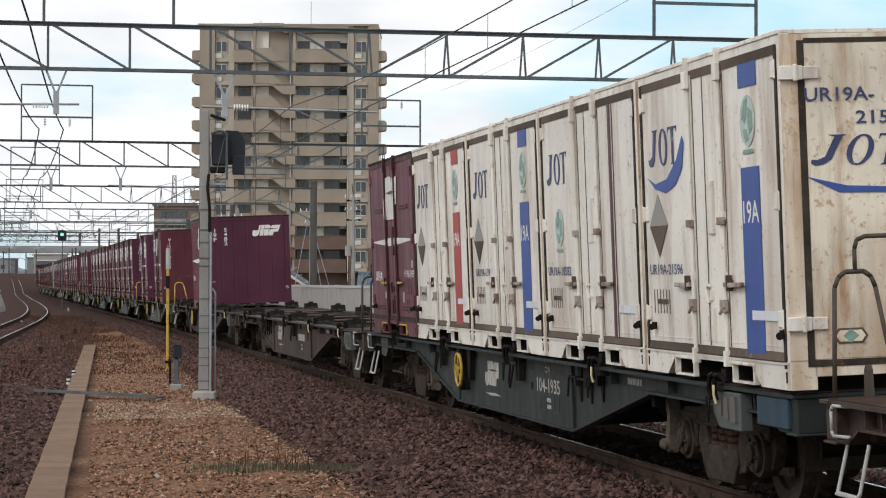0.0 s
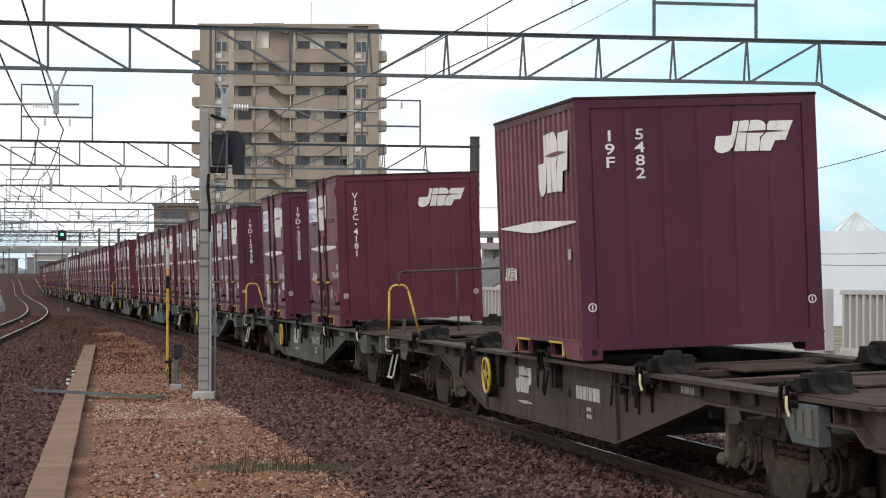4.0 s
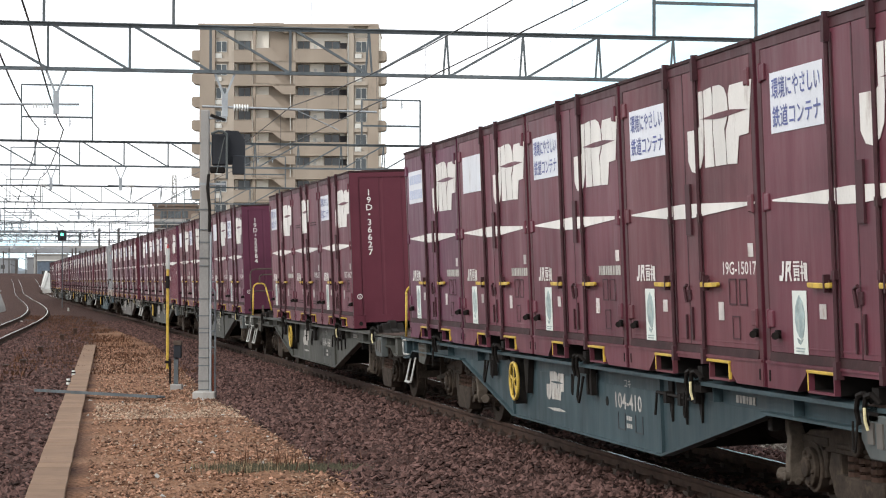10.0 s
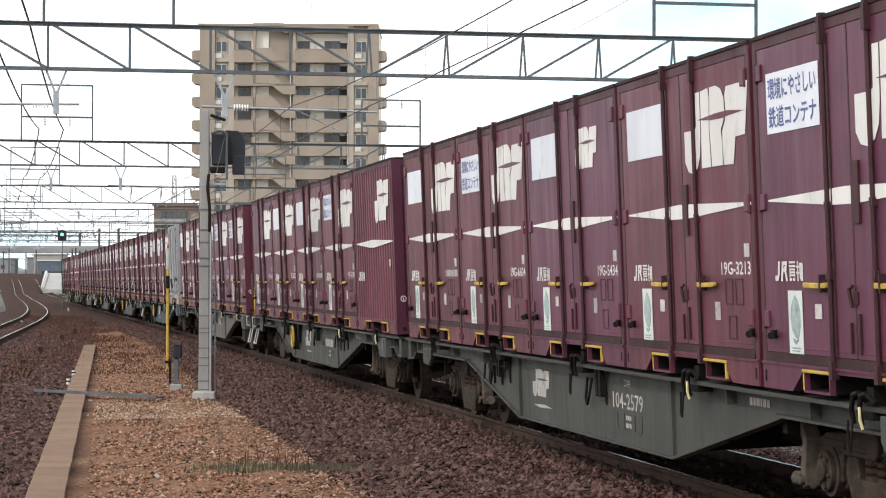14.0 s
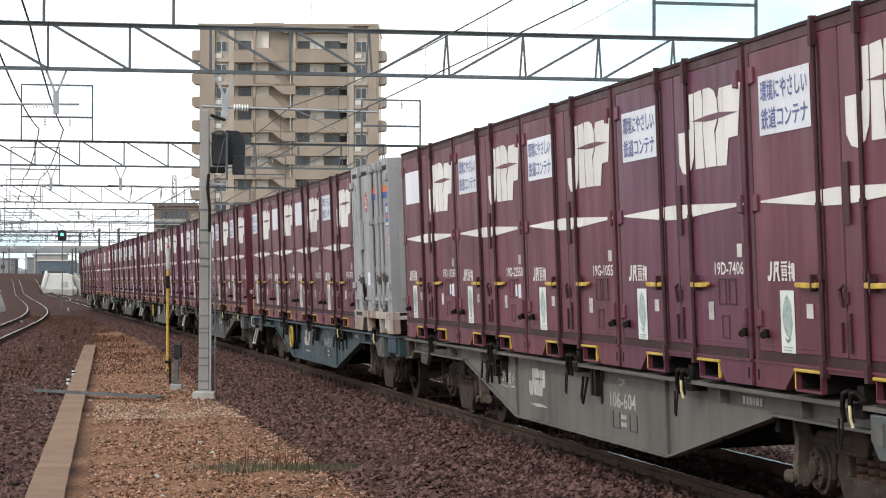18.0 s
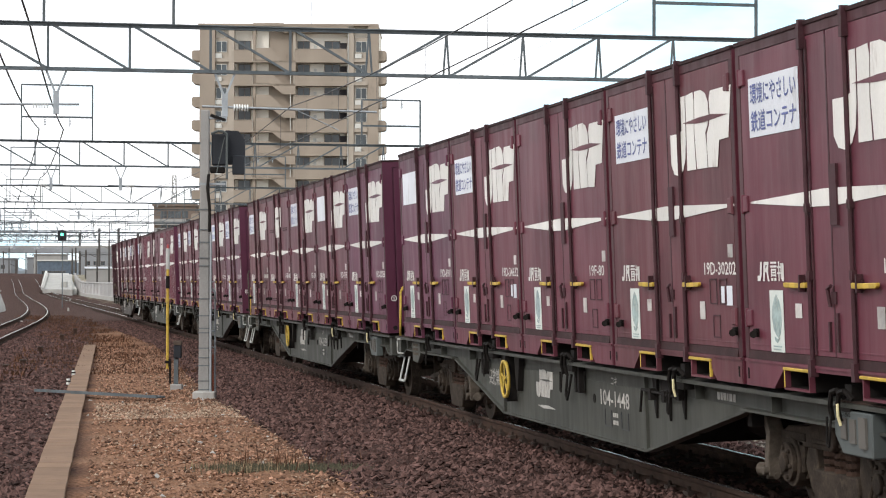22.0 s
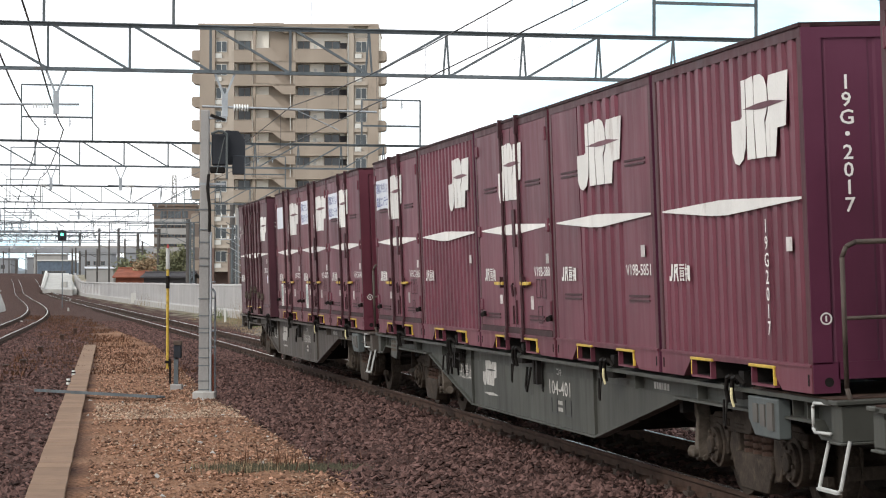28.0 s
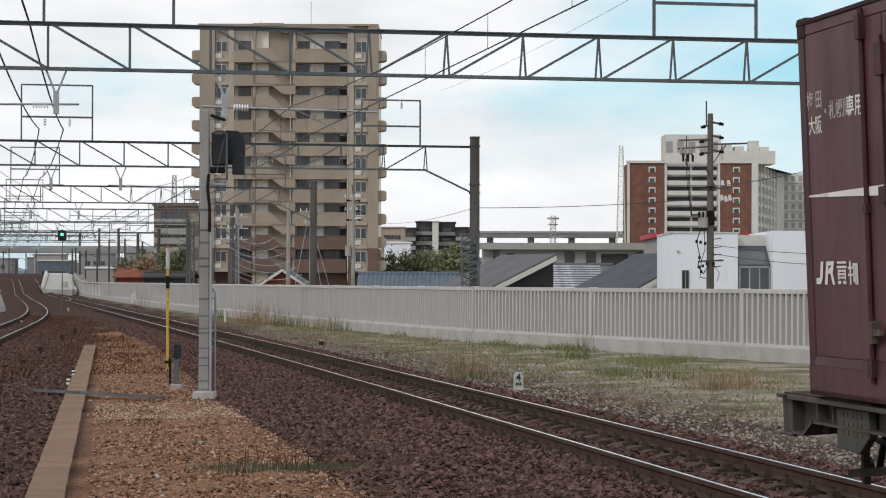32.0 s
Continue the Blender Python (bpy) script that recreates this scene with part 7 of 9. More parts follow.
def doors(g, paint, half=CX, hand=None):
    """Two side doors with lock rods, hinges, stops and yellow handles."""
    light = paint in (CREAM, GREYBOX)
    dark = RUST_AND_SHADE if light else MAROON_DARK
    hand = hand or YELLOW
    w = half - 0.1
    for sx in (1, -1):
        x0, x1 = (DOOR_SEAM + 0.012, w) if sx > 0 else (-w, DOOR_SEAM - 0.012)
        dm = shared(("door", paint.name, sx, half), lambda: Shape().box(x0, x1, -0.012, 0.012, 0.265, C_H - 0.104).box(x0 + 0.02, x1 - 0.02, 0.012, 0.015, 0.3, 0.312).mesh("door", paint, bevel=0.003))
        d = part("door", dm, None, g, m=pose(0, CY - 0.022, 0))
        hm = shared(("hinge", paint.name), lambda: Shape().box(-0.06, 0.04, -0.01, 0.03, -0.06, 0.06).rod((0.05, 0.02, -0.07), (0.05, 0.02, 0.07), 0.018, 6).mesh("hinge", paint, bevel=0.006))
        for z in (0.5, 1.34, 2.27):
            part("hinge", hm, None, d, m=pose(sx * (w - 0.04), 0, z, 0, 0, 0 if sx > 0 else 180) @ (pose(0, 0, 0) if sx > 0 else Matrix.Diagonal((1, -1, 1, 1))))
        ym = shared(("handle", hand.name), lambda: Shape().prism([(0.0, -.02), (.1, -.024), (.42, -.02), (.44, -.008), (.44, .016), (.1, .012), (0.0, .016)], "y", 0.012, 0.04).mesh("handle", hand, bevel=0.004))
        h = part("handle", ym, None, d, "worn yellow door handle" if hand is YELLOW else "rusty door handle", m=pose(ROD_A + 0.03, 0.02, 0.746) if sx > 0 else pose(ROD_B - 0.03, 0.02, 0.746) @ Matrix.Diagonal((-1, 1, 1, 1)))
        part("handle_catch", shared(("catch", dark.name), lambda: Shape().box(0.09, 0.115, 0, 0.045, -0.05, 0.07).box(0.07, 0.14, 0, 0.015, -0.035, 0.035).mesh("handle_catch", dark)), None, h)
        # maroon rods are darker than the doors: recess shadow put into their colour
        rm = shared(("rod", paint.name, sx), lambda: Shape().rod((0, 0.02, 0.12), (0, 0.02, C_H), 0.018, 8).box(-0.028, 0.028, -0.012, 0.045, C_H - 0.19, C_H - 0.03).box(-0.02, 0.02, -0.01, 0.04, C_H - 0.03, C_H + 0.012).box(-0.03, 0.03, -0.01, 0.045, 0.12, 0.24).box(-0.03, 0.03, -0.01, 0.035, 1.24, 1.3).box(-0.028, 0.028, -0.01, 0.035, 0.78, 0.84).box(-sx * 0.05, -sx * 0.062, -0.01, 0.012, 0.27, C_H - 0.13).mesh("lock_rod", paint if light else MAROON_DARK))
        part("lock_rod", rm, None, g, m=pose(ROD_A if sx > 0 else ROD_B, CY - 0.01, 0))
    part("lock_plate", shared(("lockp", paint.name), lambda: Shape().box(-0.16, -0.03, 0, 0.022, 1.14, 1.545).box(-0.012, 0.012, -0.012, 0.004, 0.27, C_H - 0.13).box(-0.1, -0.07, 0, 0.02, 0.3, 0.56).box(0.06, 0.085, 0, 0.02, 0.3, 0.5).rod((0.03, 0.02, 0.6), (0.05, 0.03, 0.72), 0.015).rod((0.05, 0.03, 0.72), (-0.02, 0.03, 0.74), 0.013).box(-0.06, 0.02, 0, 0.015, 0.62, 0.7).mesh("lock_plate", paint if light else dark)), None, g, m=pose(DOOR_SEAM, CY - 0.012, 0))
    part("drip_strip", shared(("drip", half, light), lambda: Shape().prism([(CY - 0.03, 0.196), (CY + 0.004, 0.2), (CY - 0.008, 0.262), (CY - 0.03, 0.265)], "x", -half + 0.09, half - 0.09).mesh("drip_strip", RUST_AND_SHADE if light else GRIME_SHADE_RAIL)), None, g, "grimy strip along the door foot")
    stop = shared("dstop", lambda: Shape().box(-0.03, 0.03, 0, 0.03, -0.03, 0.03).rod((0, 0.02, 0), (-0.06, 0.06, -0.01), 0.028, 8).mesh("door_stop", BLACK_IRON))
    for x in (1.56, -1.74):
        part("door_stop", stop, None, g, m=pose(x, CY - 0.012, 0.393))


LINES = ("環境にやさしい", "鉄道コンテナ")


def slogan(g, kind, x=1.02, z=2.033):
    if kind == "none":
        return
    st = part("slogan_sticker", shared("slog", lambda: flat(rect(1.08, .43)).mesh("slogan_sticker", STICKER)), None, g, {"text": "white sticker with blue slogan", "faded": "white sticker with faded slogan", "blank": "blank white sticker"}[kind], m=on_side(x, z, CY - 0.006))
    if kind == "text":
        for k, (line, dz) in enumerate(zip(LINES, (0.1, -0.1))):
            part("slogan_line", fitted(line, STICKER_BLUE, 0.99, 0.155), None, st, m=pose(0, -0.006, dz))
    if kind == "faded":
        part("slogan_line", shared("fade", lambda: flat([[(a, c + dz) for a, c in q] for dz in (.2, 0) for q in bars([.05, .035, .05, .02, .06, .03, .05, .04, .05, .03, .06], .12, .04)], 0.005).mesh("slogan_line", STICKER_FADED)), None, st, m=pose(0, -0.001, -0.1))


def thing(place, label):
    g = empty("freight_container", label=label, category="container", group="containers on the train")
    MOVING.append((g, place, 1.0339))
    return g


def standard(place, number="", end=None, sticker="text", wide=True, label="", paint=None, end_paint=None):
    """Maroon twelve-foot container with side doors."""
    paint, end_paint = paint or MAROON, end_paint or MAROON_RED_END
    g = thing(place, label or "maroon steel container with side doors and white stripe")
    common(g, CX, paint, end_paint, "a")
    doors(g, paint)
    pockets(g, CX, YELLOW, paint)
    stripe_mark(g)
    slogan(g, sticker)
    if wide:
        emblem(g, on_side(-1.0, 1.94, CY - 0.006), 1.64, 0.633, paint)
    else:
        emblem(g, on_side(-0.75, 2.02, CY - 0.006), 0.85, 0.4, paint)
    side_writing(g, number, extra=len(number) == 9 and number[-1] in '0258')
    if end is not None:
        dress_end(g, CX, end, end_paint)
    return g


def vented(place, number="", end=None, sticker="text"):
    """Maroon ventilated container: emblem on the middle, louvres at the top and bottom."""
    g = thing(place, "maroon ventilated container with louvred slots and white stripe")
    common(g, CX, MAROON, MAROON_RED_END, "a")
    doors(g, MAROON)
    pockets(g, CX, YELLOW, MAROON)
    stripe_mark(g)
    slogan(g, sticker, 1.1)
    emblem(g, on_side(-0.05, 1.94, CY + 0.002), 1.2, 0.64, MAROON)
    lv = shared("louvre", lambda: Shape().box(-0.33, 0.33, -0.004, 0.01, -0.009, 0.009).mesh("louvre", MAROON_DARK))
    for x in (1.05, -1.1):
        for z in (0.36, 0.4, 1.78, 1.82):
            part("louvre", lv, None, g, m=pose(x, CY - 0.008, z))
    side_writing(g, number, eco=False)
    if end is not None:
        dress_end(g, CX, end, MAROON_RED_END)
    return g


def corrugated(place, number="", end=None, half_ribs=False, split_end=False):
    """Maroon container whose near side is a ribbed sheet, or a plain sheet with a few ribs in the middle."""
    g = thing(place, "maroon container with a band of ribs and white emblem" if half_ribs else "maroon corrugated-side container with white emblem")
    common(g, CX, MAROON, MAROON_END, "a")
    z1 = C_H - 0.1
    y = CY + 0.002
    if half_ribs:
        for x0, x1 in ((0.74, CX - .09), (-CX + .09, -0.84)):
            part("side_sheet", shared(("half", x0), lambda: Shape().box(x0, x1, CY - .05, CY - .012, 0.2, z1).mesh("side_sheet", MAROON)), None, g)
        part("ribbed_sheet", shared("halfr", lambda: corrugation(-0.84, 0.74, 5, 0.05, CY - 0.006, 0.2, z1).mesh("ribbed_sheet", MAROON)), None, g)
        lv = shared("louvre", lambda: Shape().box(-0.33, 0.33, -0.004, 0.01, -0.009, 0.009).mesh("louvre", MAROON_DARK))
        for x in (1.1, -1.3):
            for z in (0.6, 0.64, 1.79, 1.83):
                part("louvre", lv, None, g, m=pose(x, CY - 0.012, z))
    else:
        part("ribbed_sheet", shared("full", lambda: corrugation(-CX + .09, CX - .09, 16, 0.045, CY - 0.008, 0.2, z1).mesh("ribbed_sheet", MAROON)), None, g)
    pockets(g, CX, YELLOW, MAROON)
    stripe_mark(g, y, 1.64, -1.79)
    emblem(g, on_side(-0.12 if half_ribs else -0.95, 1.94, y), 1.64 if half_ribs else 1.3, 0.62, MAROON)
    part("operator_name", shared("opn", lambda: flat(operator_polys()).mesh("operator_name", WHITE_MARK)), None, g, "white writing as plain bars", m=on_side(1.22, 0.84, y))
    if number:
        part("side_number", fitted(number, WHITE_MARK, 0.089 * len(number), 0.1) if half_ribs else fitted(number, WHITE_MARK, 0.09, 0.12 * len(number), True), None, g, "white container number", m=on_side(-1.33 if half_ribs else -1.0, 0.868 if half_ribs else 0.8, y + 0.002))
    part("plate", shared("plate1", lambda: flat(rect(.12, .1)).mesh("plate", PLATE)), None, g, m=on_side(-1.5, 1.03, y))
    if end is not None:
        if split_end:
            part("end_number", fitted("19F", WHITE_MARK, 0.1, 0.36, True), None, g, "white upright type code", m=on_end(0.88, 2.03, -CX + 0.004))
            part("end_number", fitted("5482", WHITE_MARK, 0.1, 0.48, True), None, g, "white upright number", m=on_end(0.58, 1.98, -CX + 0.004))
        dress_end(g, CX, "" if split_end else end, MAROON_END)
    return g


def trade_polys(w, h):
    """A trade mark as plain thin shapes: a hook, an upright ring and a capped bar."""
    hook = [(-.5, -.28), (-.44, -.3), (-.36, -.2), (-.31, .44), (-.38, .5), (-.17, .5), (-.22, .44), (-.28, -.3), (-.36, -.46), (-.45, -.48), (-.5, -.4)]
    ring = []
    for i in range(20):
        a, c = 2 * math.pi * i / 20, 2 * math.pi * (i + 1) / 20
        f = lambda t, k: (0.02 + .15 * k * math.cos(t), .5 * (k if k == 1 else .86) * math.sin(t))
        ring.append([f(a, 1), f(c, 1), (0.02 + .085 * math.cos(c), .44 * math.sin(c)), (0.02 + .085 * math.cos(a), .44 * math.sin(a))])
    bar = [(.2, .5), (.5, .5), (.5, .32), (.48, .44), (.39, .45), (.38, -.44), (.41, -.5), (.28, -.5), (.32, -.44), (.31, .45), (.22, .44), (.2, .32)]
    return [[(a * w, c * h) for a, c in q] for q in [hook] + ring + [bar]]


def cream_box(place, number, band, end=False, word=NAVY, sign=True):
    """Cream refrigerated container with coloured band and rusty seams."""
    g = thing(place, "weathered cream container with rust streaks and coloured band")
    common(g, CX, CREAM, CREAM_END, "c")
    # dark strip paints the top rail's shadow together with brown grime
    part("eave_gap", shared("eaveshade", lambda: Shape().box(-CX + .09, CX - .09, CY - .03, CY - .004, C_H - .165, C_H - .095).mesh("eave_gap", RUST_AND_SHADE)), None, g, "dark strip of grime and painted shadow under the eave")
    for x in (-1.775, 1.775):
        part("door_seam", shared("dseam", lambda: Shape().box(-.022, .022, CY - .02, CY + .004, .15, C_H - .1).mesh("door_seam", SEAM_DARK)), None, g, "dark door seam", m=pose(x, 0, 0))
    part("sill_seam", shared("sseam", lambda: Shape().box(-CX + .09, CX - .09, CY - .02, CY + .012, .196, .204).mesh("sill_seam", SEAM_DARK)), None, g)
    doors(g, CREAM, hand=GREY_BASE)
    for x in (ROD_A - 0.075, ROD_A + 0.05, ROD_B + 0.07, ROD_B - 0.05, DOOR_SEAM + 0.06):
        part("rod_groove", shared("cgroove", lambda: Shape().box(-0.008, 0.008, -0.012, 0.002, 0.27, C_H - 0.17).mesh("rod_groove", RUST_AND_SHADE)), None, g, "thin rusty groove", m=pose(x, CY - 0.008, 0))
    for x in (ROD_A, ROD_B):
        part("rod_keeper", shared("keeper", lambda: Shape().box(-0.045, 0.045, 0, 0.045, -0.05, 0.05).box(-0.035, 0.035, 0, 0.05, 0.62, 0.68).rod((-0.05, 0.04, 0.0), (0.03, 0.05, -0.06), 0.014).mesh("rod_keeper", GREY_BASE, bevel=0.004)), None, g, m=pose(x, CY, 0.58))
        part("rod_head", shared("keepertop", lambda: Shape().box(-0.04, 0.04, 0, 0.045, -0.07, 0.07).mesh("rod_head", CREAM, bevel=0.006)), None, g, m=pose(x, CY, 2.37))
    pockets(g, CX, CREAM)
    y = CY - 0.006
    part("trade_mark", shared(("trade", word.name), lambda: flat(trade_polys(.84, .31)).mesh("trade_mark", word)), None, g, "dark trade mark as plain shapes", m=on_side(1.16, 1.885, y))
    if end:
        part("swoosh", shared("sideswoosh", lambda: flat([[(-.48, -.24), (-.25, -.3), (.1, -.27), (.4, -.12), (.57, .06), (.62, .0), (.55, -.2), (.35, -.33), (.05, -.385), (-.25, -.34)]]).mesh("swoosh", BAND_BLUE)), None, g, "blue swoosh", m=on_side(1.16, 1.885, y))
    if sign:
        for p, mt in (([(0, .265), (.27, 0), (0, .0), (-.27, 0)], GREY_WALL), ([(0, -.265), (-.27, 0), (0, 0), (.27, 0)], RUST_AND_SHADE)):
            part("hazard_diamond", shared(("diam", mt.name), lambda: flat([p]).mesh("hazard_diamond", mt)), None, g, m=on_side(1.35, 1.235, y))
    bx = -1.12
    if band is not None:
        part("colour_band", shared(("band", band.name), lambda: flat([[(-.21, .24), (.21, .24), (.21, 1.61), (-.21, 1.61)], [(-.21, 2.2), (.21, 2.2), (.21, 2.375), (-.21, 2.375)]]).mesh("colour_band", band)), None, g, "painted colour band", m=on_side(bx, 0, y))
        part("band_code", fitted("19A", WHITE_MARK, 0.36, 0.17), None, g, "white type code", m=on_side(bx, 1.28, y + 0.004))
        badge_at = on_side(bx + 0.02, 1.95, y)
    else:
        badge_at = on_side(1.12, 1.3, y)
        part("side_stripe", shared("sstripe", lambda: flat([[(-.07, -1.06), (.02, -1.06), (.02, 1.06), (-.07, 1.06)], [(.07, -1.06), (.09, -1.06), (.09, 1.06), (.07, 1.06)]]).mesh("side_stripe", MAROON_OLD)), None, g, "dark maroon stripes", m=on_side(-0.95, 1.31, y))
    bd = part("badge", shared("badge", lambda: flat([[(.17 * math.cos(a), .19 * math.sin(a)) for a in np.linspace(0, 2 * math.pi, 21)[:-1]]]).mesh("badge", BADGE_PALE)), None, g, "faded green oval badge", m=badge_at)
    part("badge_figure", shared("badge2", lambda: flat([[(-.12, .02), (-.06, .15), (.02, .16), (.0, .05), (-.05, -.02)], [(.03, .1), (.12, .06), (.13, -.06), (.05, -.1), (.02, -.02)], [(-.1, -.06), (-.02, -.06), (.03, -.14), (-.05, -.16)], [(-.13, -.24), (.13, -.24), (.1, -.21), (-.1, -.21)]], 0.005).mesh("badge_figure", GREEN_MARK)), None, bd, m=pose(0, -0.001, 0))
    if number:
        part("side_number", fitted(number, NAVY, 0.088 * len(number), 0.09), None, g, "dark container number", m=on_side(1.18, 0.868, y))
    part("notice", shared("notice", lambda: flat(rect(.66, .07)).mesh("notice", STICKER)), None, g, "white notice strip", m=on_side(-1.4, 0.52, y + 0.004))
    part("data_panel", shared("cdatap", lambda: flat([q2 for q in (-.2, -.02, .16) for q2 in ([(q - .06, -.1), (q - .05, -.1), (q - .05, .1), (q - .06, .1)], [(q + .03, -.1), (q + .04, -.1), (q + .04, .1), (q + .03, .1)])] + bars([.06, .05, .06, .04], .04, .03)).mesh("data_panel", RUST_AND_SHADE)), None, g, m=on_side(1.3, 0.6, y))
    if end:
        part("end_panel", shared("cpanel", lambda: Shape().box(-0.012, 0.02, -1.04, 1.04, 0.21, 2.44).mesh("end_panel", CREAM_END, bevel=0.006)), None, g, m=pose(-CX + 0.006, 0, 0))
        x = -CX - 0.008
        bg = part("end_badge", shared("ebadge", lambda: flat([[(-.13, 0), (-.09, .055), (.09, .055), (.13, 0), (.09, -.055), (-.09, -.055)]]).mesh("end_badge", RUST_AND_SHADE)), None, g, "rust-edged green badge", m=on_end(0.77, 0.37, x))
        part("badge_figure", shared("ebadge2", lambda: flat([[(-.11, 0), (-.08, .04), (.08, .04), (.11, 0), (.08, -.04), (-.08, -.04)]], 0.005).mesh("badge_figure", CREAM_END)), None, bg)
        part("badge_figure", shared("ebadge3", lambda: flat([[(-.06, .0), (.0, .05), (.06, .0), (.0, -.05)]], 0.007).mesh("badge_figure", GREEN_MARK)), None, bg)
        part("end_number", fitted("UR19A-", NAVY, 0.52, 0.1), None, g, "dark type code", m=on_end(0.79, 2.075, x - 0.006))
        part("end_number", fitted("21596", NAVY, 0.43, 0.095), None, g, "dark number", m=on_end(0.46, 1.91, x - 0.006))
        part("trade_mark", shared("endtrade", lambda: flat([[(a + .3 * c, c) for a, c in q] for q in trade_polys(.66, .22)]).mesh("trade_mark", NAVY)), None, g, "large navy trade mark as plain shapes", m=on_end(0.66, 1.68, x))
        part("swoosh", shared("swoosh", lambda: flat([[(-.4, .02), (-.1, -.05), (.3, -.07), (.8, -.03), (.3, -.11), (-.15, -.1)]]).mesh("swoosh", BAND_BLUE)), None, g, "blue swoosh", m=on_end(0.66, 1.48, x))
        part("door_seal", shared("seal", lambda: Shape().box(-1.09, -1.04, -0.004, 0.012, 0.16, 2.46).box(-1.04, 1.09, -0.004, 0.012, 2.44, 2.475).box(-1.04, 1.09, -0.004, 0.012, 0.16, 0.208).mesh("door_seal", SEAM_DARK)), None, g, "black rubber seal", m=on_end(0, 0, x + 0.004))
        for z in (0.465, 2.23):
            part("end_bracket", shared("endbr", lambda: Shape().box(-0.13, 0.04, -0.03, 0.02, -0.05, 0.05).box(0.04, 0.16, -0.02, 0.02, -0.045, 0.045).rod((-0.02, -0.035, -0.06), (-0.02, -0.035, 0.06), 0.02).mesh("end_bracket", CREAM, bevel=0.006)), None, g, m=on_end(1.1, z, x))
    return g


def grey_box(place):
    """Pale grey private container with rod-locked doors, standing in a rusty white base frame."""
    half = 1.78
    g = thing(place + 0.075, "pale grey container with rod-locked doors on a rusty white base frame")
    X = lambda x: x - 0.075
    part("body", Shape().box(-half + .02, half - .02, -CY + .02, CY - .03, .45, C_H - .03), GREYBOX, g)
    part("top_rail", Shape().box(-half, half, CY - .09, CY, C_H - .09, C_H), GREYBOX, g, bevel=0.006)
    # same dark strip here, eave shadow and grime as one colour
    part("eave_gap", Shape().box(-half + .09, half - .09, CY - .03, CY - .012, C_H - .15, C_H - .09), SEAM_DARK, g, "dark strip of grime and painted shadow under the eave")
    part("roof", Shape().box(-half, half, -CY, CY, C_H, C_H + .012), GREYBOX, g)
    part("end_wall", Shape().box(-half - .002, -half + .02, -CY, CY, .3, C_H), GREYBOX, g)
    part("end_panel", Shape().box(-half - .014, -half - .002, -CY + .14, CY - .14, .5, C_H - .12), GREYBOX, g, bevel=0.004)
    for x in (-half + .045, half - .045):
        part("corner_post", Shape().box(-.045, .045, CY - .09, CY - .002, .3, C_H), GREYBOX, g, m=pose(x, 0, 0), bevel=0.006)
    for x0, x1 in ((-half + .1, X(-.27)), (X(-.07), half - .1)):
        d = part("door", Shape().box(x0, x1, -.02, .0, .52, C_H - .15), GREYBOX, g, m=pose(0, CY - .012, 0), bevel=0.004)
        part("door_ledge", Shape().box(x0, x1, -.02, .03, .47, .52), GREYBOX, d, bevel=0.004)
    part("door_seam", Shape().box(X(-.2), X(-.14), CY - .03, CY - .008, .45, C_H - .1), SEAM_DARK, g, "dark door seam")
    rod = shared("grod", lambda: Shape().rod((0, .03, .36), (0, .03, C_H - .02), .026, 8).box(-.05, .05, -.01, .06, C_H - .14, C_H - .02).box(-.045, .045, -.01, .06, 1.62, 1.72).box(-.05, .05, -.01, .06, .42, .56).box(-.04, .04, -.01, .05, .9, .98).mesh("lock_rod", GREYBOX))
    for x in (.92, -.09, -.25, -.82, -1.14):
        part("lock_rod", rod, None, g, m=pose(X(x), CY - .012, 0))
    part("rod_cover", Shape().box(-.05, .05, 0, .06, 1.25, 1.7), GREYBOX, g, m=pose(X(.84), CY - .012, 0), bevel=0.006)
    hd = shared("ghandle", lambda: Shape().box(.0, .28, .02, .045, -.014, .014).box(-.06, .06, 0, .05, -.05, .05).rod((.03, .05, 0), (.03, .05, .08), .014).mesh("handle", BOGIE_PALE))
    for x, z in ((.92, .78), (-.82, .78), (-1.3, .8)):
        part("handle", hd, None, g, "worn steel door handle", m=pose(X(x), CY - .005, z))
    part("door_latch", Shape().ring((0, .03, 0), "y", .05, .08, .015, 12).box(-.02, .02, 0, .04, -.2, .0), BLACK_IRON, g, "black latch ring", m=pose(X(.72), CY - .005, .66))
    hinge = shared("ghinge", lambda: Shape().box(-.09, .09, -.01, .035, -.05, .05).mesh("hinge", GREYBOX, bevel=0.006))
    for x in (-.17, half - .1, -half + .12):
        for z in (.7, 2.28):
            part("hinge", hinge, None, g, m=pose(x, CY, z))
    part("base_rail", Shape().box(-half - .06, half + .06, CY - .1, CY + .01, .2, .31).box(-half - .06, half + .06, -CY, CY - .1, .2, .26), GREY_BASE, g, "rusty white base rail", bevel=0.006)
    for x0, x1 in ((X(1.16), half + .06), (-half - .06, X(-1.23))):
        s = 1 if x0 > 0 else -1
        a, b = (x0, x1) if s > 0 else (x1, x0)
        part("base_foot", Shape().prism([(a, .0), (b, .0), (b, .2), (a - s * .2, .2)], "y", CY - .1, CY + .008), GREY_BASE, g, "rusty white base foot")
    for x in (X(.55), X(-.62)):
        part("base_leg", Shape().prism([(-.06, .0), (.06, .0), (.1, .2), (-.02, .2)], "y", CY - .1, CY + .008), GREY_BASE, g, m=pose(x, 0, 0))
    # black plate added inside the base frame to stand in for shadow
    part("base_floor", Shape().box(-half, half, -CY + .3, CY - .3, .02, .2), BLACK_IRON, g)
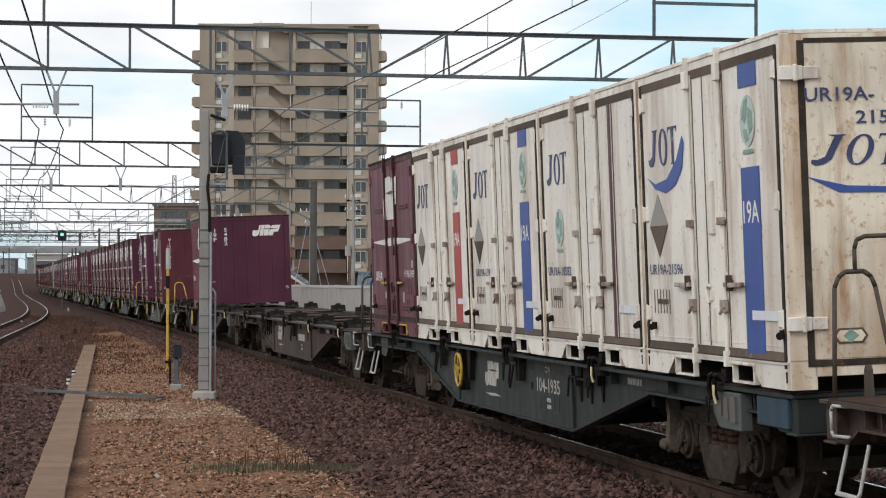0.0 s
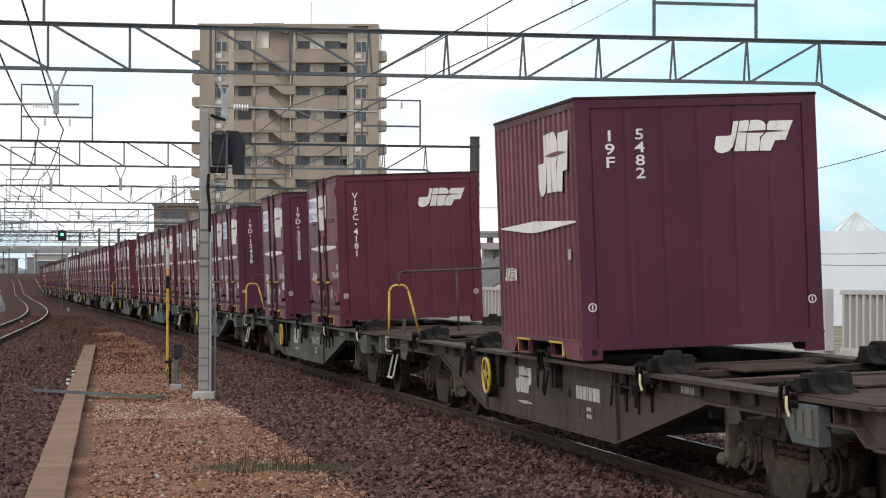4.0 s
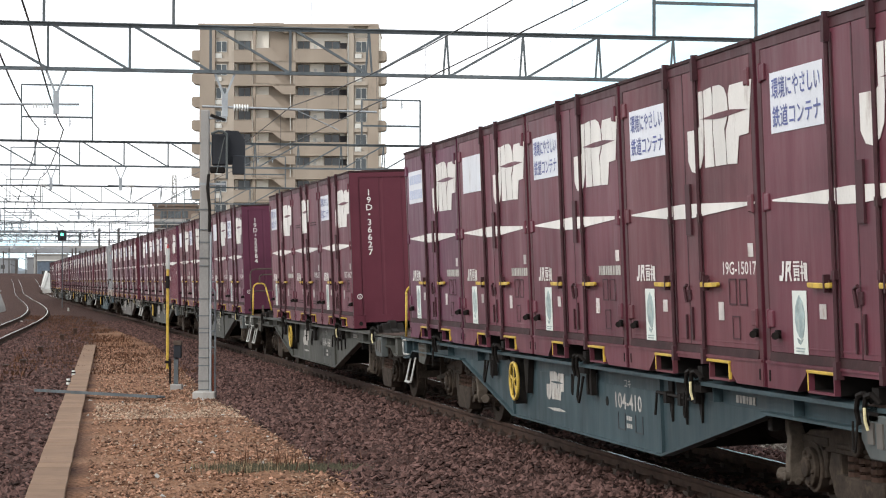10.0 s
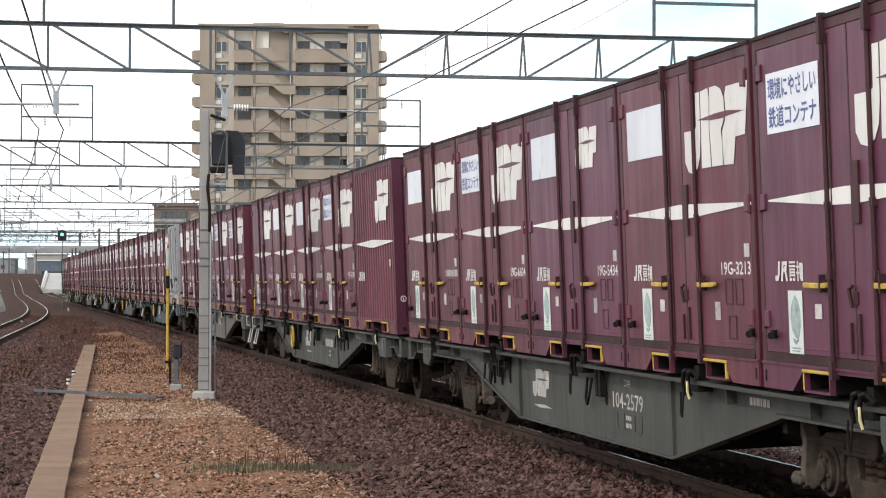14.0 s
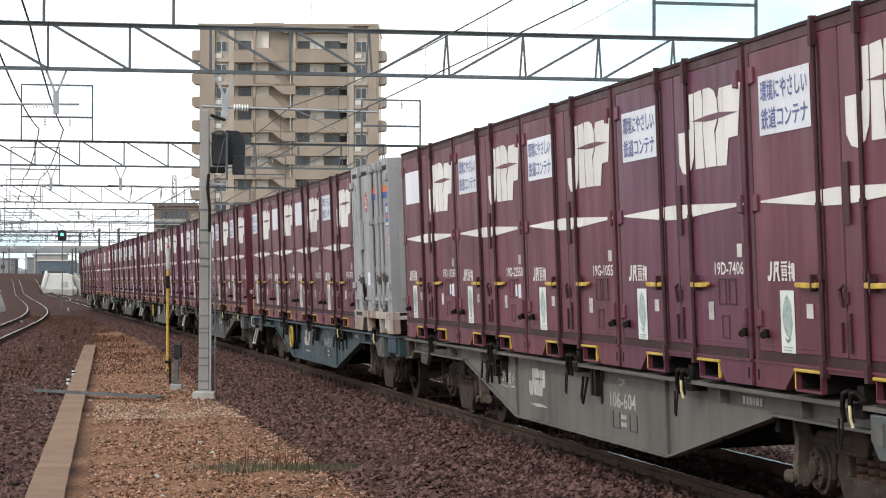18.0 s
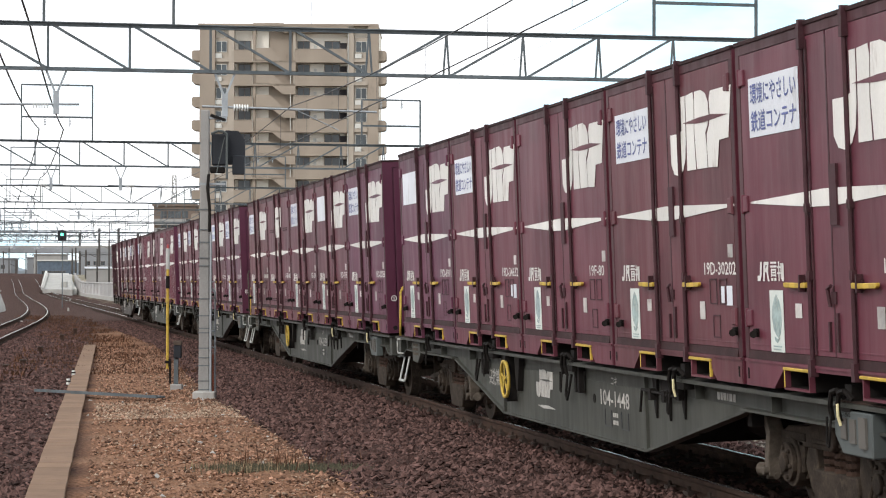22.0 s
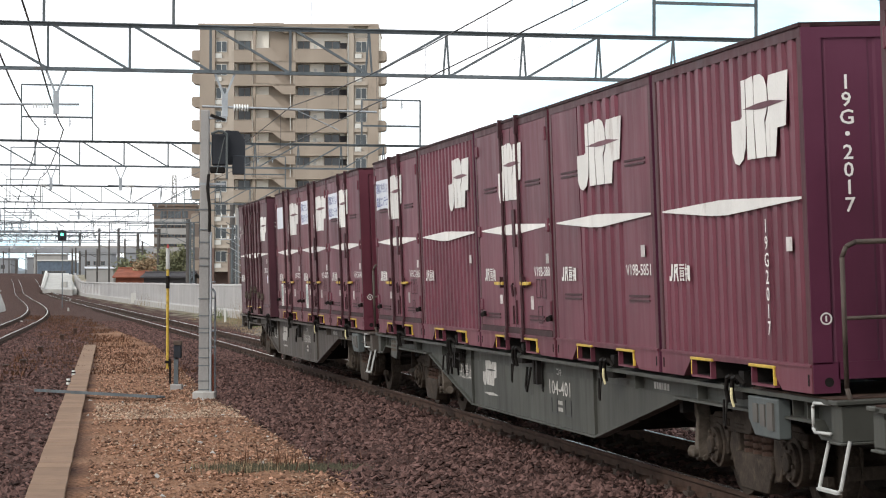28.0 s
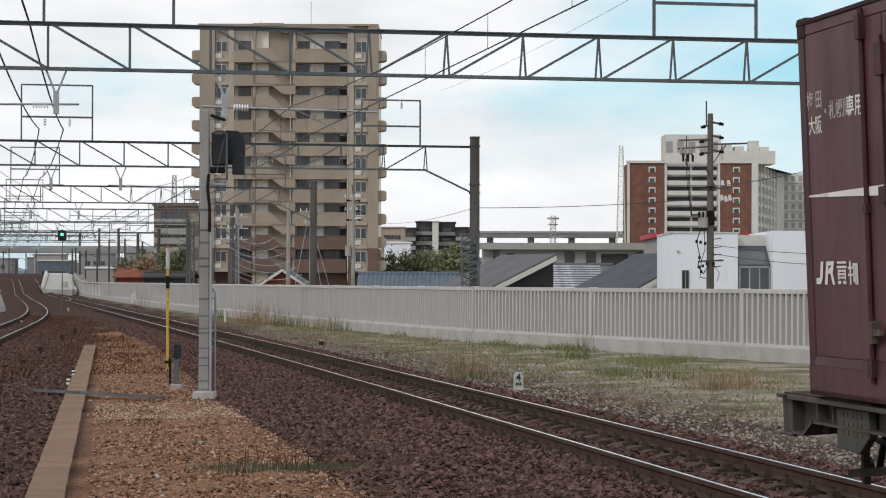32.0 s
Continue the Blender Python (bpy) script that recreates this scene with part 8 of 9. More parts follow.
    for x0, x1 in ((X(1.5), X(1.1)), (X(.62), X(.1)), (X(-.4), X(-.75)), (X(-1.25), X(-1.6))):
        part("bottom_bracket", Shape().box(x1, x0, CY - .1, CY - .01, .31, .47), GREYBOX, g, bevel=0.006)
    y = CY - .012
    for mt, z in ((BAND_BLUE, 2.025), (ORANGE_MARK, 2.115)):
        part("colour_band", shared(("gband", mt.name), lambda: flat(rect(1.5, .09)).mesh("colour_band", mt)), None, g, "blue and orange painted band", m=on_side(X(-.92), z, y + .002))
    for x, z, k in ((.47, 1.98, 1.0), (-1.57, 1.37, .7)):
        bd = part("badge", shared(("gbadge", k), lambda: flat([[(.15 * k * math.cos(a), .15 * k * math.sin(a)) for a in np.linspace(0, 2 * math.pi, 21)[:-1]]]).mesh("badge", RED_MARK)), None, g, "red round badge", m=on_side(X(x), z, y))
        part("badge_lines", shared(("gbadge2", k), lambda: flat(glyph(0, [(0, .06 * k, .14 * k, .02 * k), (0, .02 * k, .1 * k, .02 * k), (-.05 * k, -.02 * k, .02 * k, .1 * k), (.05 * k, -.02 * k, .02 * k, .1 * k), (0, -.08 * k, .16 * k, .02 * k)]), 0.005).mesh("badge_lines", WHITE_MARK)), None, bd)
    sg = part("dark_sign", flat(rect(.3, .34)), BAND_BLUE, g, "dark blue painted sign", m=on_side(X(-1.52), 1.73, y))
    part("sign_lines", flat(glyph(0, [(-.06, .08, .09, .09), (.07, .08, .05, .1), (-.02, -.13, .2, .04)]), 0.005), WHITE_MARK, sg)
    part("sign_lines", flat(glyph(0, [(-.05, -.02, .08, .06), (.06, -.02, .08, .06)]), 0.005), ORANGE_MARK, sg)
    part("side_number", fitted("NE1272", BLACK_MARK, .09, .76, True), None, g, "black upright number", m=on_side(X(1.47), 1.89, y + .003))
    part("side_number", shared("gupright", lambda: flat(glyph(0, [(0, .3 - .1 * i, .07, .06) for i in range(7)])).mesh("side_number", BLACK_MARK)), None, g, "worn black upright number", m=on_side(X(-.52), 1.8, y))
    part("plate", shared("gplate", lambda: flat(rect(.2, .2)).mesh("plate", STICKER)), None, g, "white plate", m=on_side(X(.41), 0.8, y))
    part("plate", shared("gplate2", lambda: flat(rect(.18, .17)).mesh("plate", STICKER)), None, g, "white label plate", m=on_side(X(-1.0), 0.16, CY - .02))
    part("frame_code", shared("gcode", lambda: flat(bars([.05, .06, .05, .07, .03, .05, .05, .05], .06, .03)).mesh("frame_code", BLACK_MARK)), None, g, "worn black code", m=on_side(X(1.4), 0.255, CY + 0.012))
    return g


def long_box(place):
    """Twenty-foot maroon container with paired side doors at the train's end."""
    half = 2.9
    g = thing(place, "dark maroon twenty-foot container with rusty side doors")
    P = MAROON_OLD
    part("body", body_shape(half).mesh("body", P), None, g)
    sill = Shape()
    for x0, x1 in ((-half, -1.46), (-.48, .45), (1.41, half)):
        sill.box(x0, x1, CY - .09, CY - .002, 0, .17)
    sill.box(-half, half, CY - .09, CY - .002, .17, .2).box(-half, half, CY - .09, CY - .002, 0, .03).box(-half, half, -CY, -CY + .09, 0, .2)
    part("bottom_sill", sill, P, g)
    part("top_rail", rail_shape(half).mesh("top_rail", P), None, g)
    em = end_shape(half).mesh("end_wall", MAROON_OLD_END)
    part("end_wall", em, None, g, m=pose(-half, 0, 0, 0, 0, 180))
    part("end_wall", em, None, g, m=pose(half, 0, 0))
    part("roof", Shape().box(-half, half, -CY - .004, CY + .004, C_H - .032, C_H).box(-half + .2, half - .2, -CY + .25, CY - .25, C_H, C_H + .012), GRIME_SHADE_RAIL, g, bevel=0.004)
    for sx, sy in ((-1, -1), (-1, 1), (1, 1)):
        part("corner_post", Shape().box(-.06, .06, -.05, .038, 0, C_H), MAROON_POST_SHADE, g, m=pose(sx * (half - .06), sy * (CY - .045), 0), bevel=0.008)
        part("corner_casting", Shape().box(-.08, .08, -.07, .045, C_H - .12, C_H + .02), GRIME_SHADE_RAIL, g, m=pose(sx * (half - .08), sy * (CY - .045), 0), bevel=0.008)
    for x0, x1 in ((-2.76, -1.2), (-1.18, .06), (.08, 1.36), (1.38, 2.76)):
        part("door", Shape().box(x0, x1, -.012, .012, .265, C_H - .104), P, g, m=pose(0, CY - .022, 0), bevel=0.003)
    rm = shared("lrod", lambda: Shape().rod((0, .02, .12), (0, .02, C_H - .04), .019, 8).box(-.04, .04, -.012, .05, C_H - .24, C_H - .08).box(-.04, .04, -.01, .045, .16, .28).box(-.03, .03, -.01, .04, 1.2, 1.26).mesh("lock_rod", MAROON_DARK))
    for x in (1.68, .96, .31, -.16, -.8, -1.54):
        part("lock_rod", rm, None, g, m=pose(x, CY - .012, 0))
    lk = shared("llock", lambda: Shape().box(-.06, .06, -.01, .03, 2.05, 2.25).box(-.06, .06, -.01, .03, 1.26, 1.36).box(-.012, .012, -.01, .012, .3, 2.3).box(-.03, .03, -.01, .02, .3, .55).mesh("lock_plate", MAROON_DARK))
    for x in (1.39, .07, -1.22):
        part("lock_plate", lk, None, g, m=pose(x, CY - .01, 0))
    hk = shared("lhook", lambda: Shape().box(-.16, .02, .03, .055, -.02, .02).box(-.03, .03, 0, .06, -.07, .07).mesh("handle", BOGIE_PALE))
    for x, z in ((.44, .56), (-.3, .57), (.86, .42), (-.95, .45), (-1.66, .42), (1.6, .45)):
        part("handle", hk, None, g, "worn pale door handle", m=pose(x, CY - .01, z))
    # long pocket likewise black inside, shade put into the colour
    pk = shared("lpocket", lambda: Shape().box(-.47, .47, -.4, -.09, .03, .04).box(-.47, .47, -.42, -.4, .03, .17).box(-.47, .47, -.4, -.09, .16, .17).box(-.03, .03, -.4, -.002, .03, .17).mesh("fork_pocket", BLACK_IRON))
    for x in (.93, -.97):
        p = part("fork_pocket", pk, None, g, "double fork pocket", m=pose(x, CY, 0))
        part("pocket_lip", shared("llip", lambda: Shape().box(-.52, .52, -.004, .014, .172, .192).mesh("pocket_lip", YELLOW)), None, p, "worn yellow lip")
    part("drip_strip", Shape().prism([(CY - .03, .2), (CY + .002, .2), (CY - .01, .262), (CY - .03, .265)], "x", -half + .12, half - .12), MAROON_POST_SHADE, g, "grimy strip along the door foot")
    stripe_mark(g, CY - 0.006, 2.78, -2.77)
    emblem(g, on_side(-2.02, 1.87, CY - 0.006), 1.35, 0.54, P)
    part("operator_name", shared("opn", lambda: flat(operator_polys()).mesh("operator_name", WHITE_MARK)), None, g, "white writing as plain bars", m=on_side(2.31, 0.825, CY - 0.006) @ Matrix.Diagonal((1.35, 1, 1.1, 1)))
    part("route_writing", letters("専用", 0.15, WHITE_MARK), None, g, "white painted characters", m=on_side(1.88, 1.89, CY - 0.008))
    part("route_writing", letters("・札幌間", 0.13, WORN_MARK), None, g, "worn white characters", m=on_side(2.22, 1.89, CY - 0.008))
    part("route_writing", letters("梅 田", 0.13, WORN_MARK), None, g, "worn white characters", m=on_side(2.62, 1.98, CY - 0.008))
    part("route_writing", letters("大阪", 0.13, WHITE_MARK), None, g, "white painted characters", m=on_side(2.62, 1.81, CY - 0.008))
    part("side_number", fitted("30B-33", WHITE_MARK, .56, .11), None, g, m=on_side(-2.33, 0.99, CY - 0.008))
    part("plate", shared("lplate", lambda: flat(rect(.16, .17)).mesh("plate", STICKER)), None, g, "bright metal plate", m=on_side(-2.6, 0.8, CY - 0.006))
    part("plate", shared("plate1", lambda: flat(rect(.12, .1)).mesh("plate", PLATE)), None, g, m=on_side(-2.56, 1.18, CY - 0.006))
    part("end_number", fitted("30B-", WHITE_MARK, .42, .11), None, g, m=on_end(0.85, 1.955, -half + 0.004))
    for z in (.62, 1.15, 2.02):
        part("end_stiffener", Shape().box(-.02, .006, .4, 1.06, z - .012, z + .012), MAROON_DARK, g, m=pose(-half, 0, 0))
    return g


# ---- wagons ----
def wheelset_mesh():
    def make():
        sh = Shape().rod((0, -0.7, 0), (0, 0.7, 0), 0.07, 8)
        for sy in (-1, 1):
            y = sy * 0.56
            sh.ring((0, y, 0), "y", 0.3, WHEEL_R, 0.06, 28).ring((0, y, 0), "y", 0.07, 0.3, 0.02, 28)
            sh.ring((0, y - sy * 0.07, 0), "y", 0.36, WHEEL_R + 0.025, 0.012, 28)
            sh.box(-0.05, 0.05, y - 0.03, y + 0.03, 0.12, 0.28)
            sh.rod((0, y, 0), (0, y + sy * 0.18, 0), 0.13, 10)
        return sh.mesh("wheelset", BOGIE)
    return shared("wheelset", make)


def bogie_frame_mesh():
    """Cast side frames: arched top beam, round-ended horns over the axles, deep belly round the spring nest, and bolster."""
    sh = Shape()
    for sy in (-1, 1):
        y0, y1 = sorted((sy * 0.71, sy * 0.84))
        top = [(-1.2, .54), (-1.2, .64), (-1.05, .70), (-.6, .72), (-.45, .78), (.45, .78), (.6, .72), (1.05, .70), (1.2, .64), (1.2, .54), (.62, .56), (-.62, .56)]
        sh.prism(top, "y", y0, y1)
        for sx in (-1, 1):
            leg = [(sx * .62, .57), (sx * .44, .57), (sx * .40, .34), (sx * .30, .20), (sx * .56, .24), (sx * .68, .44)]
            sh.prism(leg, "y", y0, y1)
            sh.prism([(sx * .70, .60), (sx * .74, .36), (sx * .80, .36), (sx * .82, .60)], "y", y0, y1)
        sh.prism([(-.44, .42), (.44, .42), (.46, .3), (.34, .13), (-.34, .13), (-.46, .3)], "y", y0, sy * 0.87 if sy > 0 else y1)
        sh.box(-0.46, 0.46, *sorted((sy * 0.84, sy * 0.865)), 0.60, 0.64)
    sh.box(-0.2, 0.2, -0.86, 0.86, 0.62, 0.82)
    sh.rod((0, 0.6, 0.68), (0, 0.9, 0.68), 0.11, 14)
    return sh.mesh("bogie", BOGIE, bevel=0.01)


def make_spring():
    sh = Shape()
    for k in range(6):
        sh.ring((0, 0, 0.02 + 0.055 * k), "z", 0.04, 0.085, 0.017, 14)
    sh.rod((0, 0, 0), (0, 0, 0.33), 0.045, 8)
    return sh.mesh("spring", RUST)


def axle_box_mesh():
    sh = Shape().rod((0, -0.1, 0), (0, 0.06, 0), 0.19, 16).rod((0, 0.06, 0), (0, 0.1, 0), 0.15, 16).rod((0, 0.1, 0), (0, 0.13, 0), 0.075, 12)
    for i in range(6):
        a = math.pi * i / 3 + 0.2
        sh.rod((0.115 * math.cos(a), 0.09, 0.115 * math.sin(a)), (0.115 * math.cos(a), 0.12, 0.115 * math.sin(a)), 0.02, 6)
    sh.prism([(-.3, .05), (-.22, .24), (.22, .24), (.3, .05), (.19, -.12), (-.19, -.12)], "y", -0.1, 0.0)
    sh.box(-0.3, 0.3, -0.08, 0.05, 0.17, 0.23)
    return sh.mesh("axle_box", BOGIE, bevel=0.006)


def brake_hanger_mesh():
    """Hanger, shoe and pull rod at the inner end of a bogie; local x points towards the wagon's middle."""
    sh = Shape().prism([(.02, .30), (.1, .27), (.13, .42), (.07, .62), (.16, .74), (.08, .77), (-.02, .64), (.03, .44)], "y", -0.06, 0.06)
    sh.prism([(-.12, .2), (-.03, .24), (.0, .42), (-.03, .6), (-.12, .64), (-.07, .42)], "y", -0.28, -0.18)
    sh.rod((.06, -0.3, .34), (.06, 0.1, .34), 0.035, 8).rod((.02, 0.0, .3), (.3, 0.02, .33), 0.03, 8).rod((.28, -0.02, .33), (.36, 0.02, .33), 0.055, 10)
    return sh.mesh("brake_hanger", BOGIE_PALE, bevel=0.006)


def bogie(parent, x):
    b = part("bogie", shared("bogieframe", bogie_frame_mesh), None, parent, "grimy cast steel bogie", m=pose(x, 0, 0))
    for dx in (-0.95, 0.95):
        part("axle_box", shared("axlebox", axle_box_mesh), None, b, "round bolted axle box", m=pose(dx, 0.8, WHEEL_R))
        w = part("wheelset", wheelset_mesh(), None, b, m=pose(dx, 0, WHEEL_R))
        WHEELSETS.append((w, dx))
        part("brake_shoe", shared("shoe", lambda: Shape().prism([(-.06, -.2), (.03, -.17), (.06, 0), (.03, .17), (-.06, .2), (-.02, 0)], "y", -0.05, 0.05).beam((0, 0.0, 0.15), (0, 0.0, 0.36), 0.05, 0.05).mesh("brake_shoe", BOGIE)), None, b, m=pose(dx + (0.53 if dx < 0 else -0.53), 0.56, 0.42))
    for dx in (-0.22, 0.0, 0.22):
        part("spring", shared("spring", make_spring), None, b, "coil spring", m=pose(dx, 0.775, 0.25))
    s = -1 if x > 0 else 1
    part("brake_hanger", shared("hanger", brake_hanger_mesh), None, b, "worn pale brake hanger", m=pose(s * 1.2, 0.88, 0) if s > 0 else pose(s * 1.2, 0.88, 0) @ Matrix.Diagonal((-1, 1, 1, 1)))
    part("brake_beam", shared("bbeam", lambda: Shape().beam((-1.3, 0.7, 0.3), (1.3, 0.7, 0.27), 0.05, 0.07).beam((-1.35, -0.6, 0.36), (-1.35, 0.6, 0.36), 0.08, 0.1).beam((1.35, -0.6, 0.36), (1.35, 0.6, 0.36), 0.08, 0.1).mesh("brake_beam", BOGIE)), None, b)
    return b


def tail_rail(parent, x, colour, inward=-1):
    """Hoop across the corner of the deck, a riser on its top and a rail to the far corner, with stirrup and grab iron."""
    k = 1.0 if colour is YELLOW else 1.18
    hoop = shared(("hoop", colour.name), lambda: Shape().path([(0, 1.16, -0.05), (0, 1.13, 0.64 * k), (0, 1.1, 0.7 * k), (0, 1.05, 0.73 * k), (0, 0.92, 0.73 * k), (0, 0.87, 0.7 * k), (0, 0.84, 0.64 * k), (0, 0.7, 0.0)], 0.017, 8).mesh("hand_hoop", colour, smooth=True))
    part("hand_hoop", hoop, None, parent, ("yellow" if colour is YELLOW else "grimy brown") + " steel handrail hoop", m=pose(x, 0, 1.0))
    part("cross_rail", shared(("crail", k), lambda: Shape().path([(0, 0.98, 0.73 * k), (0, 0.98, 0.86 * k), (0, 0.96, 0.91 * k), (0, 0.9, 0.93 * k), (0, -0.89, 0.93 * k), (0, -0.97, 0.88 * k), (0, -0.97, 0.0)], 0.016, 8).rod((0, 0.1, 0), (0, 0.1, 0.93 * k), 0.016, 6).mesh("cross_rail", RAIL_BROWN, smooth=True)), None, parent, m=pose(x, 0, 1.0))
    part("rail_foot", shared("rfoot", lambda: Shape().prism([(-.05, 0), (.05, 0), (.03, .2), (.0, .23), (-.03, .2)], "y", -0.02, 0.02).mesh("rail_foot", RAIL_BROWN)), None, parent, m=pose(x - 0.05, 0.93, 1.0))
    stirrup(parent, x + inward * 0.32)


def head_rail(parent, x):
    """Plain two-bar rail across the deck's end, with stirrup and grab iron."""
    part("cross_rail", shared("hrail", lambda: Shape().path([(0, 1.06, -0.06), (0, 1.1, 0.08), (0, 1.1, 0.96), (0, 1.07, 1.03), (0, 1.0, 1.06), (0, -1.0, 1.06), (0, -1.1, 0.98), (0, -1.1, 0.0)], 0.018, 8).rod((0, 1.1, 0.55), (0, -1.1, 0.55), 0.014, 6).rod((0, 0.55, 0), (0, 0.55, 1.06), 0.014, 6).mesh("cross_rail", RAIL_BROWN, smooth=True)), None, parent, "grimy tubular end rail", m=pose(x, 0, 1.0))
    stirrup(parent, x + 0.12)


def stirrup(parent, x):
    part("step", shared("step", lambda: Shape().path([(-0.19, -0.05, 0.34), (-0.2, 0.03, 0.02), (-0.18, 0.04, 0.0), (0.18, 0.04, 0.0), (0.2, 0.03, 0.02), (0.19, -0.05, 0.34)], 0.014, 8).box(-0.19, 0.19, 0.02, 0.06, -0.012, 0.006).mesh("step", WHITE_STEP, smooth=False)), None, parent, "white painted stirrup step", m=pose(x, 1.17, 0.39))
    part("grab_iron", shared("grab", lambda: Shape().path([(-0.08, -0.03, 0.2), (0.1, 0.02, 0.2), (0.13, 0.02, 0.17), (0.13, 0.02, 0.03), (0.1, 0.02, 0.0), (-0.1, -0.02, 0.0)], 0.012, 8).mesh("grab_iron", WHITE_STEP, smooth=True)), None, parent, "white painted grab iron", m=pose(x + 0.1, 1.2, 0.77))


def chain_lock_mesh():
    """Container lock under the sill: two curved claws, lever with a pale tip and a hanging loop."""
    sh = Shape().box(-0.14, 0.12, -0.12, 0.02, -0.09, 0.0).box(-0.1, 0.02, -0.1, -0.01, 0.0, 0.12)
    for dx in (-0.12, 0.02):
        sh.path([(dx - 0.1, 0.03, 0.03), (dx - 0.06, 0.07, 0.09), (dx + 0.02, 0.08, 0.07), (dx + 0.08, 0.07, -0.03), (dx + 0.09, 0.05, -0.12)], 0.019, 6)
    sh.path([(0.1, 0.06, -0.05), (0.09, 0.08, -0.2), (0.12, 0.08, -0.3), (0.16, 0.08, -0.28), (0.17, 0.07, -0.1)], 0.009, 5)
    return sh.mesh("side_lock", BLACK_IRON)


def brake_gear_mesh():
    """Release gear on the belly plate: hanger brackets, cross shaft and lever."""
    sh = Shape()
    for dx, z in ((0.0, 0.7), (-0.42, 0.7), (-0.86, 0.74)):
        sh.prism([(dx - .08, .96), (dx + .06, .96), (dx + .02, z), (dx - .03, z - .1)], "y", 0.0, 0.02)
        sh.box(dx - 0.04, dx + 0.04, 0.0, 0.07, z + 0.06, z + 0.16)
    sh.box(-0.62, -0.3, 0.0, 0.05, 0.86, 0.96)
    sh.rod((0.3, 0.05, 0.84), (-0.9, 0.05, 0.82), 0.014, 6).rod((0.3, 0.05, 0.84), (0.34, 0.06, 0.64), 0.013, 6)
    return sh.mesh("brake_gear", BLACK_IRON)


def underframe_mesh():
    """Cross members, brake cylinder and levers between the belly plates."""
    sh = Shape().prism([(-6.2, .62), (6.2, .62), (5.6, .55), (3.2, .36), (-3.2, .36), (-5.6, .55)], "y", -0.2, 0.2)
    for x in (-5.75, -4.4, -3.0, 3.0, 4.4, 5.75):
        low = 0.34 if abs(x) < 3.5 else 0.52 if abs(x) < 5 else 0.68
        sh.box(x - 0.05, x + 0.05, -1.04, 1.04, low, 0.95)
    sh.rod((-5.3, 0.55, 0.66), (-4.6, 0.55, 0.66), 0.16, 12).rod((-5.9, 0.4, 0.6), (-4.0, 0.3, 0.6), 0.03, 6).rod((4.7, -0.5, 0.66), (5.4, -0.5, 0.66), 0.16, 12).beam((-5.7, -0.8, 0.62), (-5.7, 0.8, 0.62), 0.06, 0.1)
    return sh.mesh("underframe", BLACK_IRON)


def side_sill_mesh(paint):
    """Top flange, web and lower flange of both side sills, with the stepped brackets at their ends."""
    sh = Shape()
    for sy in (-1, 1):
        sh.box(-9.75, 9.75, *sorted((sy * 1.0, sy * 1.2)), 0.968, 1.0)
        sh.box(-9.75, 9.75, *sorted((sy * 1.05, sy * 1.07)), 0.83, 0.968)
        for x0, x1 in ((-9.3, -5.85), (5.85, 9.3)):
            sh.box(x0, x1, *sorted((sy * 1.02, sy * 1.15)), 0.812, 0.832)
        for sx in (-1, 1):
            sh.prism([(sx * 9.86, .968), (sx * 9.86, .72), (sx * 9.5, .72), (sx * 9.34, .83), (sx * 9.34, .968)], "y", *sorted((sy * 1.04, sy * 1.075)))
            sh.prism([(sx * 9.86, .735), (sx * 9.86, .715), (sx * 9.49, .715), (sx * 9.3, .812), (sx * 9.3, .832), (sx * 9.5, .735)], "y", *sorted((sy * 1.02, sy * 1.16)))
        for x in (-9.2, -8.9, -6.6, -4.7, 4.7, 6.6, 8.9, 9.2):
            sh.box(x - 0.01, x + 0.01, *sorted((sy * 1.07, sy * 1.15)), 0.84, 0.968)
    return sh.mesh("side_sill", paint)


